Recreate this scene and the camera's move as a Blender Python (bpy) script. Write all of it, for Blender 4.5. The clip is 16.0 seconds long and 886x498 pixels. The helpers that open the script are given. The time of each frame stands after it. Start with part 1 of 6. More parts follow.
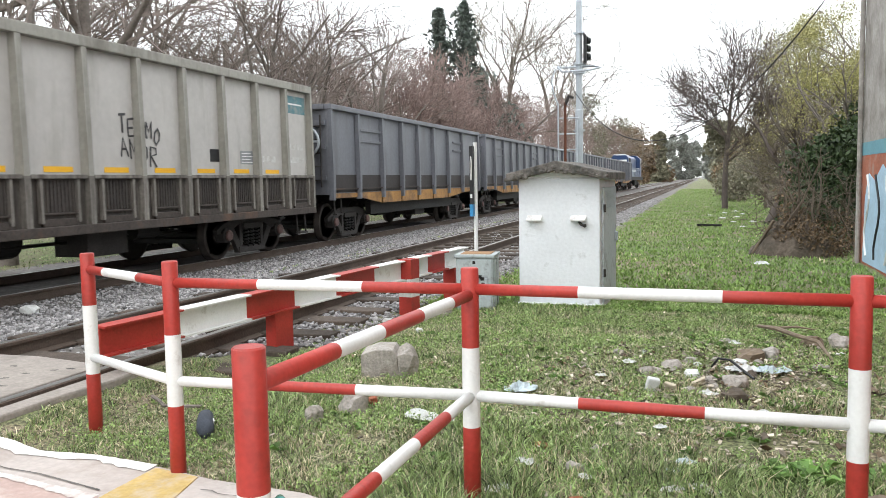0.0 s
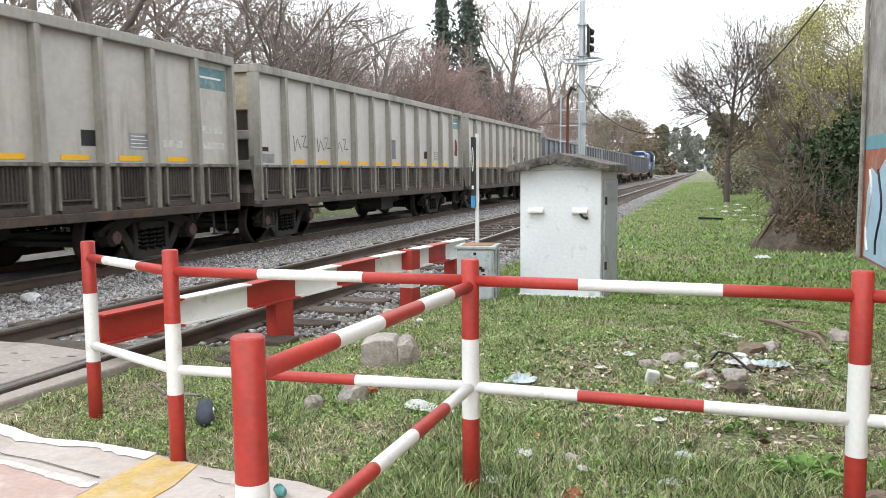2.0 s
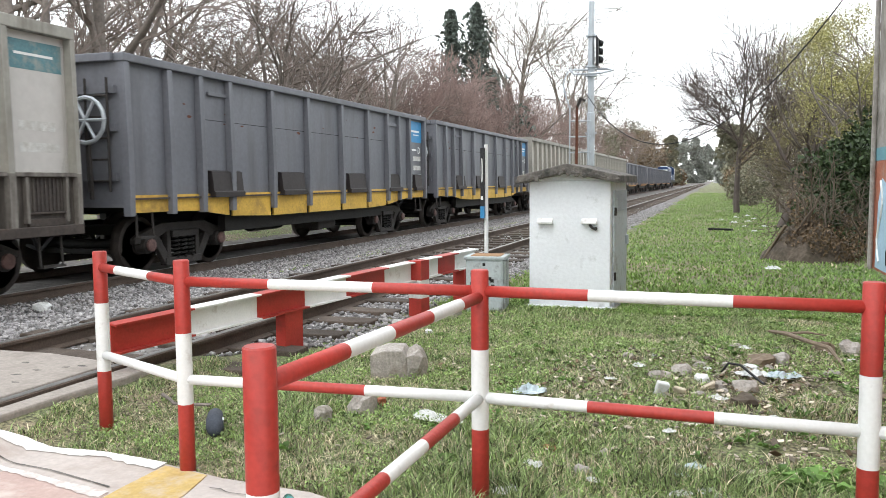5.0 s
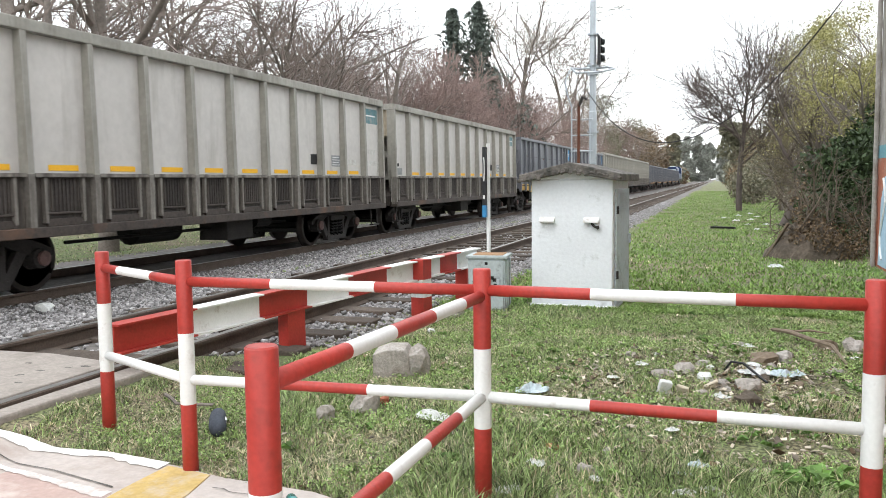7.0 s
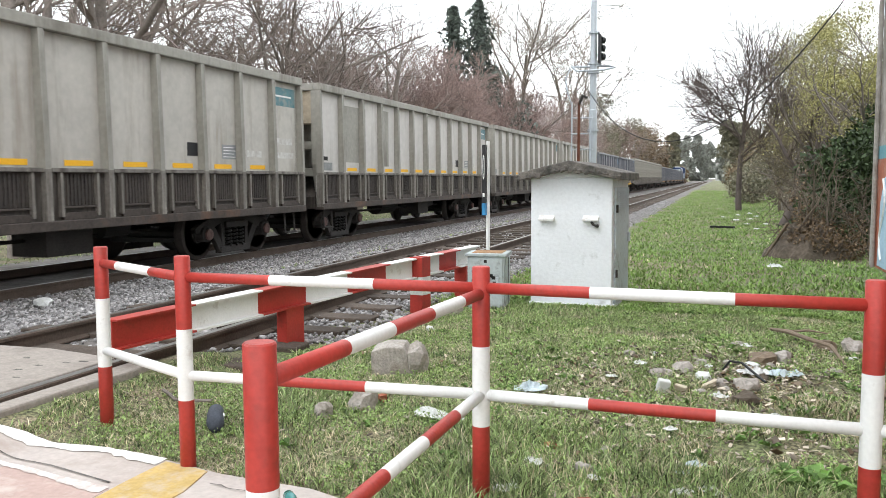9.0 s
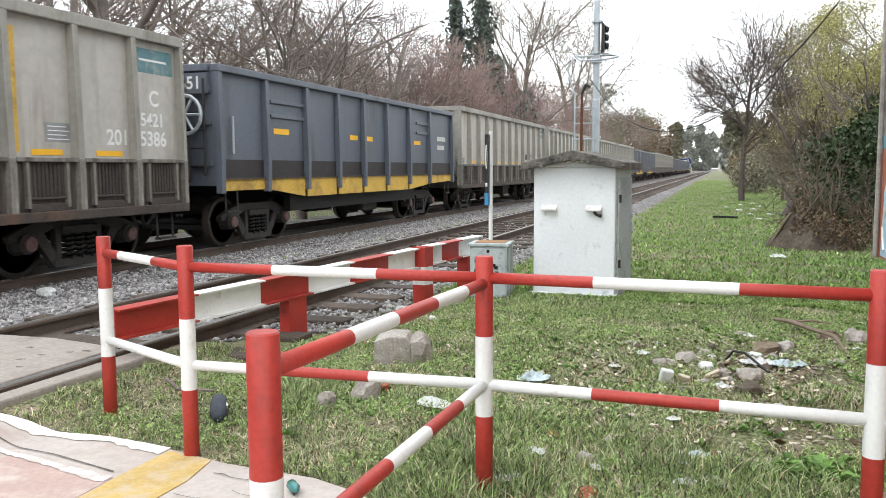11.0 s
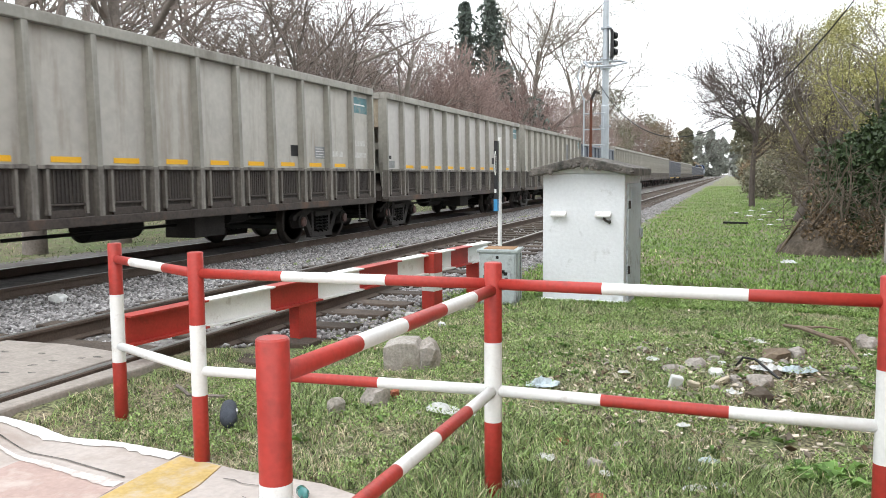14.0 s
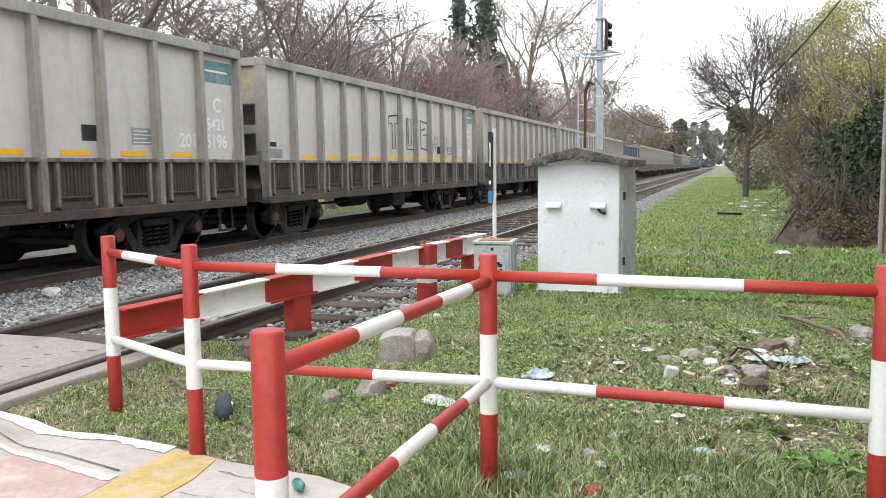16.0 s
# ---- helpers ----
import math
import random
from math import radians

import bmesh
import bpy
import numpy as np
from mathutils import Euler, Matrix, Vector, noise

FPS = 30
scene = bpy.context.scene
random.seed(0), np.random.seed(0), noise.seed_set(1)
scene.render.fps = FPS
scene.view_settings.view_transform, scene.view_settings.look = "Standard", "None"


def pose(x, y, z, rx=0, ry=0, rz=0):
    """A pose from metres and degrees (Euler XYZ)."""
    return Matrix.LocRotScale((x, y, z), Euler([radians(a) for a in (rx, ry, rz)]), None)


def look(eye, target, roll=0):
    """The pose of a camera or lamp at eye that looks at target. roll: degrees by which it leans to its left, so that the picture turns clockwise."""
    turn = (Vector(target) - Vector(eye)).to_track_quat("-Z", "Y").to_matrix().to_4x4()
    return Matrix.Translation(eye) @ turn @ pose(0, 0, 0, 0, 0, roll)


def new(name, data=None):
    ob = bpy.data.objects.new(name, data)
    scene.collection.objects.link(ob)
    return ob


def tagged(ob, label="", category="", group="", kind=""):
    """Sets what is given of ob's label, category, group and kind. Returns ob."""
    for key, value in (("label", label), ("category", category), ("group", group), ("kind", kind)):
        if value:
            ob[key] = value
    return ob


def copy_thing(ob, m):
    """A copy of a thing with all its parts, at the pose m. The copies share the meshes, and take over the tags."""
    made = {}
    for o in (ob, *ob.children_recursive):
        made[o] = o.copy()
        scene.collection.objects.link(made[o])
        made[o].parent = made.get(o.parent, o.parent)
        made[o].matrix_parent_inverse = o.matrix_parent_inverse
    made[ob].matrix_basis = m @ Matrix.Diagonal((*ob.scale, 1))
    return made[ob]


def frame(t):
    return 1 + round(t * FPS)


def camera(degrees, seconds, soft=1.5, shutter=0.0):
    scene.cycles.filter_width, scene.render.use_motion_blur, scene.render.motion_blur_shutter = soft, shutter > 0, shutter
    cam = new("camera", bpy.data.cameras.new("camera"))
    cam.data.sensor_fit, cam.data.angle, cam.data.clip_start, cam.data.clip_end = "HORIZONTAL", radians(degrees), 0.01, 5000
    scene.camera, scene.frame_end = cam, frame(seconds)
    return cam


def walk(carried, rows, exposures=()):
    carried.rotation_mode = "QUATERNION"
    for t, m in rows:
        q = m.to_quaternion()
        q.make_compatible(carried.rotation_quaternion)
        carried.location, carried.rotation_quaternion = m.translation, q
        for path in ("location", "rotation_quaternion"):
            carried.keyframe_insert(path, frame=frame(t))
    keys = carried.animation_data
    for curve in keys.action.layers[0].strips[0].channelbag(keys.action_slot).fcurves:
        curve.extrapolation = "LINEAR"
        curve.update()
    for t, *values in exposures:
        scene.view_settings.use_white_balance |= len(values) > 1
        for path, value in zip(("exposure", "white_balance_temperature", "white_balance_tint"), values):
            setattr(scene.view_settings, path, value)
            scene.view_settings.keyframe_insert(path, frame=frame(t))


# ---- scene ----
cam = camera(57.0, 16.0, soft=0.85, shutter=0.07)
walk(cam, [
    (0, pose(0.000, -0.000, 1.140, 85.23, 0, 17.72) @ pose(0, 0, 0, 0, 0, -0.97)),
    (0.5, pose(0.000, 0.004, 1.139, 84.88, 0, 17.67) @ pose(0, 0, 0, 0, 0, -1.08)),
    (1, pose(-0.002, 0.005, 1.139, 84.57, 0, 17.73) @ pose(0, 0, 0, 0, 0, -0.98)),
    (1.5, pose(0.001, 0.003, 1.139, 84.52, 0, 17.88) @ pose(0, 0, 0, 0, 0, -0.77)),
    (2, pose(0.001, 0.004, 1.140, 84.60, 0, 17.81) @ pose(0, 0, 0, 0, 0, -0.48)),
    (2.5, pose(0.001, 0.002, 1.140, 85.09, 0, 17.98) @ pose(0, 0, 0, 0, 0, -0.22)),
    (3, pose(0.002, -0.000, 1.141, 85.21, 0, 18.00) @ pose(0, 0, 0, 0, 0, -0.32)),
    (3.5, pose(0.000, -0.002, 1.141, 85.47, 0, 18.04) @ pose(0, 0, 0, 0, 0, -0.17)),
    (6, pose(0.002, -0.005, 1.141, 85.18, 0, 18.70) @ pose(0, 0, 0, 0, 0, -0.74)),
    (6.5, pose(0.003, -0.005, 1.142, 85.12, 0, 18.72) @ pose(0, 0, 0, 0, 0, -0.81)),
    (7, pose(0.001, -0.003, 1.141, 85.29, 0, 18.59) @ pose(0, 0, 0, 0, 0, -0.66)),
    (7.5, pose(-0.000, 0.001, 1.140, 84.78, 0, 18.58) @ pose(0, 0, 0, 0, 0, -0.20)),
    (8, pose(-0.003, 0.005, 1.140, 84.84, 0, 18.65) @ pose(0, 0, 0, 0, 0, -0.46)),
    (8.5, pose(-0.001, 0.002, 1.140, 85.20, 0, 18.52) @ pose(0, 0, 0, 0, 0, -0.26)),
    (11, pose(-0.007, 0.009, 1.138, 84.42, 0, 18.70) @ pose(0, 0, 0, 0, 0, -0.26)),
    (11.5, pose(-0.006, 0.008, 1.138, 84.68, 0, 18.84) @ pose(0, 0, 0, 0, 0, -0.20)),
    (12, pose(-0.007, 0.007, 1.137, 84.61, 0, 18.87) @ pose(0, 0, 0, 0, 0, -0.12)),
    (12.5, pose(-0.007, 0.007, 1.138, 84.48, 0, 18.84) @ pose(0, 0, 0, 0, 0, -0.09)),
    (13, pose(-0.005, 0.008, 1.138, 84.82, 0, 18.61) @ pose(0, 0, 0, 0, 0, -0.16)),
    (13.5, pose(-0.004, 0.002, 1.139, 84.78, 0, 18.93) @ pose(0, 0, 0, 0, 0, -0.44)),
    (14, pose(-0.002, 0.001, 1.139, 84.86, 0, 19.36) @ pose(0, 0, 0, 0, 0, -0.38)),
    (14.5, pose(-0.003, 0.002, 1.139, 84.74, 0, 19.45) @ pose(0, 0, 0, 0, 0, -0.54)),
    (15, pose(-0.003, 0.002, 1.139, 84.59, 0, 19.36) @ pose(0, 0, 0, 0, 0, -0.63)),
    (15.5, pose(-0.006, 0.006, 1.138, 84.28, 0, 19.09) @ pose(0, 0, 0, 0, 0, -0.43)),
    (16, pose(-0.006, 0.009, 1.137, 84.29, 0, 18.99) @ pose(0, 0, 0, 0, 0, -0.57)),
])

# ---- world and sun: bright overcast day ----
world = bpy.data.worlds.new("overcast_sky")
scene.world = world
world.use_nodes = True
wn, wl = world.node_tree.nodes, world.node_tree.links
sky = wn.new("ShaderNodeTexSky")
sky.sky_type, sky.sun_disc = 'NISHITA', False
sky.sun_elevation, sky.sun_rotation = radians(48), radians(150)
sky.air_density, sky.dust_density = 1.5, 5.0
cloud = wn.new("ShaderNodeTexNoise")
cloud.inputs["Scale"].default_value = 1.6
cloud.inputs["Detail"].default_value = 5
ramp = wn.new("ShaderNodeValToRGB")
ramp.color_ramp.elements[0].position, ramp.color_ramp.elements[0].color = 0.3, (0.89, 0.945, 1.0, 1)
ramp.color_ramp.elements[1].position, ramp.color_ramp.elements[1].color = 0.7, (0.96, 0.985, 1.0, 1)
dim = wn.new("ShaderNodeVectorMath")
dim.operation = 'SCALE'
dim.inputs["Scale"].default_value = 0.1
mixw = wn.new("ShaderNodeMix")
mixw.data_type = 'RGBA'
mixw.inputs["Factor"].default_value = 0.88
bg = wn["Background"]
bg.inputs["Strength"].default_value = 2.4
coord = wn.new("ShaderNodeTexCoord")
wl.new(coord.outputs["Generated"], cloud.inputs["Vector"])
wl.new(cloud.outputs["Fac"], ramp.inputs["Fac"])
wl.new(sky.outputs["Color"], dim.inputs[0])
wl.new(dim.outputs["Vector"], mixw.inputs["A"])
wl.new(ramp.outputs["Color"], mixw.inputs["B"])
wl.new(mixw.outputs["Result"], bg.inputs["Color"])
sun = new("sun", bpy.data.lights.new("sun", 'SUN'))
sun.data.energy, sun.data.angle, sun.data.color = 1.0, radians(25), (1.0, 0.985, 0.97)
sun.matrix_world = look((0, 0, 30), (12, 17, 0))

# ---- materials ----


def mat(name, base, rough=0.7, metal=0.0, vary=0.25, scale=3.0, fine=40.0, bump=0.15, dirt=None, dirt_amount=0.35,
        dirt_scale=1.2, streak=False, rand=0.0, island=0.0, spec=0.4, space="Object"):
    """A worn surface: base colour with coarse and fine variation, dirt patches or vertical streaks, and a fine relief."""
    m = bpy.data.materials.new(name)
    m.use_nodes = True
    n, l = m.node_tree.nodes, m.node_tree.links
    b = n["Principled BSDF"]
    tc = n.new("ShaderNodeTexCoord")
    at = tc.outputs[space]
    n1, n2 = n.new("ShaderNodeTexNoise"), n.new("ShaderNodeTexNoise")
    n1.inputs["Scale"].default_value, n2.inputs["Scale"].default_value = scale, fine
    n1.inputs["Detail"].default_value, n2.inputs["Detail"].default_value = 5, 4
    l.new(at, n1.inputs["Vector"])
    l.new(at, n2.inputs["Vector"])
    add = n.new("ShaderNodeMath")
    add.operation = 'ADD'
    l.new(n1.outputs["Fac"], add.inputs[0])
    l.new(n2.outputs["Fac"], add.inputs[1])
    mr = n.new("ShaderNodeMapRange")
    mr.inputs["From Min"].default_value, mr.inputs["From Max"].default_value = 0.7, 1.3
    mr.inputs["To Min"].default_value, mr.inputs["To Max"].default_value = 1 - vary, 1 + vary
    l.new(add.outputs[0], mr.inputs["Value"])
    value = mr.outputs["Result"]
    if rand or island:
        if island:
            src = n.new("ShaderNodeNewGeometry").outputs["Random Per Island"]
        else:
            src = n.new("ShaderNodeObjectInfo").outputs["Random"]
        r2 = n.new("ShaderNodeMapRange")
        amount = rand or island
        r2.inputs["To Min"].default_value, r2.inputs["To Max"].default_value = 1 - amount, 1 + amount
        l.new(src, r2.inputs["Value"])
        mu = n.new("ShaderNodeMath")
        mu.operation = 'MULTIPLY'
        l.new(value, mu.inputs[0])
        l.new(r2.outputs["Result"], mu.inputs[1])
        value = mu.outputs[0]
    sc = n.new("ShaderNodeVectorMath")
    sc.operation = 'SCALE'
    sc.inputs[0].default_value = base
    l.new(value, sc.inputs["Scale"])
    colour = sc.outputs["Vector"]
    if dirt:
        dn = n.new("ShaderNodeTexNoise")
        dn.inputs["Scale"].default_value, dn.inputs["Detail"].default_value = dirt_scale, 8
        dn.inputs["Roughness"].default_value = 0.65
        if streak:
            mp = n.new("ShaderNodeMapping")
            mp.inputs["Scale"].default_value = (2.6, 2.6, 0.35)
            l.new(at, mp.inputs["Vector"])
            l.new(mp.outputs["Vector"], dn.inputs["Vector"])
        else:
            l.new(at, dn.inputs["Vector"])
        dr = n.new("ShaderNodeMapRange")
        dr.inputs["From Min"].default_value = 0.62 - dirt_amount * 0.4
        dr.inputs["From Max"].default_value = 0.85 - dirt_amount * 0.4
        l.new(dn.outputs["Fac"], dr.inputs["Value"])
        mx = n.new("ShaderNodeMix")
        mx.data_type = 'RGBA'
        l.new(dr.outputs["Result"], mx.inputs["Factor"])
        l.new(colour, mx.inputs["A"])
        mx.inputs["B"].default_value = (*dirt, 1)
        colour = mx.outputs["Result"]
    l.new(colour, b.inputs["Base Color"])
    b.inputs["Roughness"].default_value = rough
    b.inputs["Metallic"].default_value = metal
    b.inputs["Specular IOR Level"].default_value = spec
    if bump:
        bp = n.new("ShaderNodeBump")
        bp.inputs["Strength"].default_value, bp.inputs["Distance"].default_value = bump, 0.01
        l.new(n2.outputs["Fac"], bp.inputs["Height"])
        l.new(bp.outputs["Normal"], b.inputs["Normal"])
    return m


def leaf_mat(name, base, vary=0.4, through_light=0.25):
    m = mat(name, base, rough=0.6, vary=0.2, scale=1.5, fine=6, bump=0, island=vary, spec=0.3)
    b = m.node_tree.nodes["Principled BSDF"]
    b.inputs["Transmission Weight"].default_value = 0.0
    b.inputs["Subsurface Weight"].default_value = 0.0
    return m


M_RED = mat("red_paint", (0.385, 0.040, 0.030), 0.45, vary=0.16, scale=5, fine=60, bump=0.1, dirt=(0.16, 0.035, 0.025), dirt_amount=0.16, dirt_scale=7)
M_WHITE = mat("white_paint", (0.74, 0.745, 0.735), 0.5, vary=0.06, scale=6, fine=70, bump=0.1, dirt=(0.38, 0.33, 0.28), dirt_amount=0.10, dirt_scale=9)
M_HUT = mat("limewashed_render", (0.75, 0.78, 0.81), 0.8, vary=0.06, scale=2.5, fine=30, bump=0.35, dirt=(0.38, 0.40, 0.39), dirt_amount=0.12, dirt_scale=5)
M_CABGREY = mat("pale_grey_enamel", (0.40, 0.45, 0.46), 0.5, vary=0.1, scale=5, fine=50, bump=0.2, dirt=(0.13, 0.12, 0.11), dirt_amount=0.24, dirt_scale=8)
M_ROOFCONC = mat("mossy_concrete", (0.17, 0.155, 0.14), 0.95, vary=0.35, scale=6, fine=45, bump=0.7, dirt=(0.05, 0.05, 0.045), dirt_amount=0.5, dirt_scale=7)
M_GALV = mat("galvanised_steel", (0.46, 0.50, 0.54), 0.5, 0.35, vary=0.12, scale=6, fine=50, bump=0.1)
M_RUST = mat("rusty_steel", (0.13, 0.05, 0.03), 0.8, 0.2, vary=0.4, scale=8, fine=60, bump=0.3)
M_RAIL = mat("rail_steel", (0.105, 0.078, 0.062), 0.75, 0.3, vary=0.3, scale=4, fine=60, bump=0.3)
M_RAILTOP = mat("worn_rail_head", (0.33, 0.32, 0.31), 0.33, 0.8, vary=0.2, scale=5, fine=80, bump=0.05)
M_SLEEPER = mat("oily_timber", (0.075, 0.058, 0.046), 0.9, vary=0.4, scale=6, fine=50, bump=0.6, rand=0.3)
M_BALLAST = mat("ballast_bed", (0.17, 0.158, 0.15), 0.95, vary=0.4, scale=6, fine=26, bump=1.0, dirt=(0.08, 0.072, 0.06), dirt_amount=0.4, dirt_scale=0.9)
M_STONE = mat("crushed_granite", (0.30, 0.29, 0.29), 0.9, vary=0.25, scale=20, fine=90, bump=0.3, island=0.55)
M_CONC = mat("worn_concrete", (0.32, 0.285, 0.255), 0.9, vary=0.2, scale=2.2, fine=45, bump=0.4, dirt=(0.17, 0.15, 0.13), dirt_amount=0.34, dirt_scale=2.2)
M_PAVE = mat("pale_pavement_concrete", (0.46, 0.41, 0.38), 0.85, vary=0.12, scale=2.5, fine=40, bump=0.25, dirt=(0.36, 0.30, 0.265), dirt_amount=0.36, dirt_scale=3.5)
M_PINK = mat("faded_pink_paving", (0.43, 0.315, 0.28), 0.85, vary=0.12, scale=3, fine=40, bump=0.2, dirt=(0.55, 0.48, 0.44), dirt_amount=0.3, dirt_scale=4)
M_KERBWHITE = mat("chalky_white_line", (0.74, 0.725, 0.70), 0.8, vary=0.1, scale=5, fine=50, bump=0.2, dirt=(0.52, 0.47, 0.42), dirt_amount=0.22, dirt_scale=9)
M_WORNLINE = mat("worn_white_line", (0.68, 0.655, 0.63), 0.8, vary=0.1, scale=5, fine=50, bump=0.2, dirt=(0.45, 0.37, 0.335), dirt_amount=0.52, dirt_scale=11)
M_YELLINE = mat("faded_yellow_paint", (0.50, 0.355, 0.13), 0.8, vary=0.15, scale=6, fine=50, bump=0.2, dirt=(0.50, 0.42, 0.33), dirt_amount=0.36, dirt_scale=9)
M_BARK = mat("grey_brown_bark", (0.185, 0.160, 0.142), 0.95, vary=0.3, scale=4, fine=30, bump=0.5)
M_TWIG = mat("bare_twigs", (0.215, 0.178, 0.158), 0.95, vary=0.25, scale=1.5, fine=8, bump=0)
M_TWIGDARK = mat("dark_bare_twigs", (0.115, 0.095, 0.085), 0.95, vary=0.25, scale=1.5, fine=8, bump=0)
M_HUTDOOR = mat("plain_grey_door_paint", (0.52, 0.57, 0.61), 0.55, vary=0.1, scale=4, fine=40, bump=0.15, dirt=(0.22, 0.22, 0.22), dirt_amount=0.22, dirt_scale=8)
M_SCRUB = mat("brown_scrub_bark", (0.135, 0.108, 0.082), 0.95, vary=0.3, scale=2, fine=12, bump=0)
M_TWIGPINK = mat("budding_twigs", (0.30, 0.222, 0.20), 0.95, vary=0.25, scale=1.2, fine=6, bump=0)
M_TWIGPALE = mat("pale_twigs", (0.27, 0.235, 0.20), 0.95, vary=0.25, scale=1.5, fine=8, bump=0)
M_LEAFDARK = leaf_mat("conifer_needles", (0.095, 0.115, 0.10), 0.5)
M_LEAFOLIVE = leaf_mat("olive_leaves", (0.175, 0.168, 0.115))
M_LEAFYEL = leaf_mat("fresh_yellow_green_leaves", (0.33, 0.315, 0.125), 0.35)
M_IVY = leaf_mat("ivy_leaves", (0.045, 0.070, 0.028), 0.6)
M_LEAFDUN = leaf_mat("dun_budding_leaves", (0.19, 0.165, 0.10), 0.4)
M_LEAFBROWN = leaf_mat("dry_brown_leaves", (0.16, 0.11, 0.065), 0.5)
M_WAGLIGHT = mat("weathered_light_grey_paint", (0.498, 0.478, 0.456), 0.6, vary=0.08, scale=0.7, fine=9, bump=0.08, dirt=(0.30, 0.28, 0.245), dirt_amount=0.16, dirt_scale=0.7, streak=True, rand=0.06)
M_WAGOLD = mat("browned_light_grey_paint", (0.44, 0.42, 0.385), 0.65, vary=0.11, scale=0.7, fine=9, bump=0.1, dirt=(0.23, 0.19, 0.145), dirt_amount=0.26, dirt_scale=0.8, streak=True, rand=0.08)
# grey-green leaves of the far trees, paled in colour to imitate distance haze
M_LEAFFAR = leaf_mat("hazed_grey_green_foliage", (0.235, 0.245, 0.22), 0.3)
M_WAGRIB = mat("grimy_grey_paint", (0.295, 0.285, 0.255), 0.65, vary=0.14, scale=1.5, fine=14, bump=0.12, dirt=(0.12, 0.105, 0.085), dirt_amount=0.30, dirt_scale=0.9, streak=True)
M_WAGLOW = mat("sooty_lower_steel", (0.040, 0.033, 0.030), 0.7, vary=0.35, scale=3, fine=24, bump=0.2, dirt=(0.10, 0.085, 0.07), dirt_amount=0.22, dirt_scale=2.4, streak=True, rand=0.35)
M_WAGPOST = mat("streaked_grey_stanchion", (0.235, 0.218, 0.195), 0.7, vary=0.25, scale=3, fine=20, bump=0.15, dirt=(0.06, 0.05, 0.042), dirt_amount=0.48, dirt_scale=1.6, streak=True, rand=0.2)
M_ENDPLATE = mat("tan_stained_end_plate", (0.40, 0.345, 0.265), 0.7, vary=0.2, scale=1.5, fine=14, bump=0.12, dirt=(0.22, 0.15, 0.09), dirt_amount=0.3, dirt_scale=1.2)
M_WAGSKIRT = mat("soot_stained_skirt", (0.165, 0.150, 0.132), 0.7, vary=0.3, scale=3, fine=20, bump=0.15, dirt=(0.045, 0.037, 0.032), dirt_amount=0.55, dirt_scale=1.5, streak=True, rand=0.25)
M_WAGSILL = mat("rust_stained_sill", (0.055, 0.044, 0.038), 0.75, vary=0.35, scale=2.5, fine=25, bump=0.2, dirt=(0.14, 0.075, 0.045), dirt_amount=0.26, dirt_scale=1.6)
M_WAGDARK = mat("slate_grey_paint", (0.142, 0.148, 0.168), 0.5, vary=0.12, scale=0.8, fine=16, bump=0.1, dirt=(0.10, 0.10, 0.11), dirt_amount=0.3, dirt_scale=0.9, streak=True, rand=0.1)
M_WAGBLUE = mat("blue_slate_paint", (0.105, 0.12, 0.15), 0.45, vary=0.12, scale=0.8, fine=16, bump=0.1, dirt=(0.065, 0.068, 0.078), dirt_amount=0.25, dirt_scale=0.9, streak=True)
M_DARKBAND = mat("dull_brown_black_band", (0.026, 0.021, 0.021), 0.6, vary=0.3, scale=2, fine=20, bump=0.15)
M_YELLOW = mat("reflective_yellow", (0.80, 0.43, 0.02), 0.5, vary=0.08, scale=4, fine=40, bump=0.05)
M_RUSTSILL = mat("rusty_orange_sill", (0.36, 0.19, 0.06), 0.65, vary=0.25, scale=2, fine=25, bump=0.15, dirt=(0.09, 0.055, 0.04), dirt_amount=0.45, dirt_scale=1.8)
M_EARTH = mat("brown_earth", (0.115, 0.092, 0.070), 0.95, vary=0.45, scale=4, fine=22, bump=1.0, dirt=(0.05, 0.042, 0.032), dirt_amount=0.45, dirt_scale=3)
M_OCHRE = mat("ochre_yellow_paint", (0.60, 0.375, 0.065), 0.55, vary=0.18, scale=2, fine=25, bump=0.1, dirt=(0.14, 0.085, 0.04), dirt_amount=0.3, dirt_scale=1.8)
M_GEAR = mat("greasy_black_iron", (0.012, 0.011, 0.010), 0.65, 0.2, vary=0.35, scale=5, fine=40, bump=0.3)
M_FRAME = mat("dusty_bogie_iron", (0.036, 0.032, 0.030), 0.75, 0.1, vary=0.35, scale=5, fine=40, bump=0.3)
M_WHEEL = mat("wheel_steel", (0.050, 0.042, 0.038), 0.55, 0.4, vary=0.3, scale=6, fine=40, bump=0.15)
M_AXLEBOX = mat("axle_cap_red_brown", (0.13, 0.075, 0.068), 0.6, vary=0.3, scale=8, fine=40, bump=0.2)
M_SIGNWHITE = mat("lettering_white", (0.72, 0.73, 0.72), 0.6, vary=0.12, scale=10, fine=60, bump=0)
M_SIGNBLUE = mat("sign_blue", (0.035, 0.22, 0.45), 0.5, vary=0.15, scale=4, fine=30, bump=0)
M_TEAL = mat("faded_teal_square", (0.09, 0.20, 0.23), 0.55, vary=0.2, scale=4, fine=30, bump=0, dirt=(0.30, 0.31, 0.28), dirt_amount=0.35, dirt_scale=5)
M_BLACK = mat("black_paint", (0.018, 0.018, 0.02), 0.5, vary=0.25, scale=6, fine=40, bump=0.1)
M_SPRAY = mat("dark_spray_paint", (0.055, 0.055, 0.058), 0.7, vary=0.2, scale=8, fine=40, bump=0)
M_LOCOBLUE = mat("locomotive_blue", (0.018, 0.042, 0.115), 0.35, vary=0.12, scale=2, fine=20, bump=0.05)
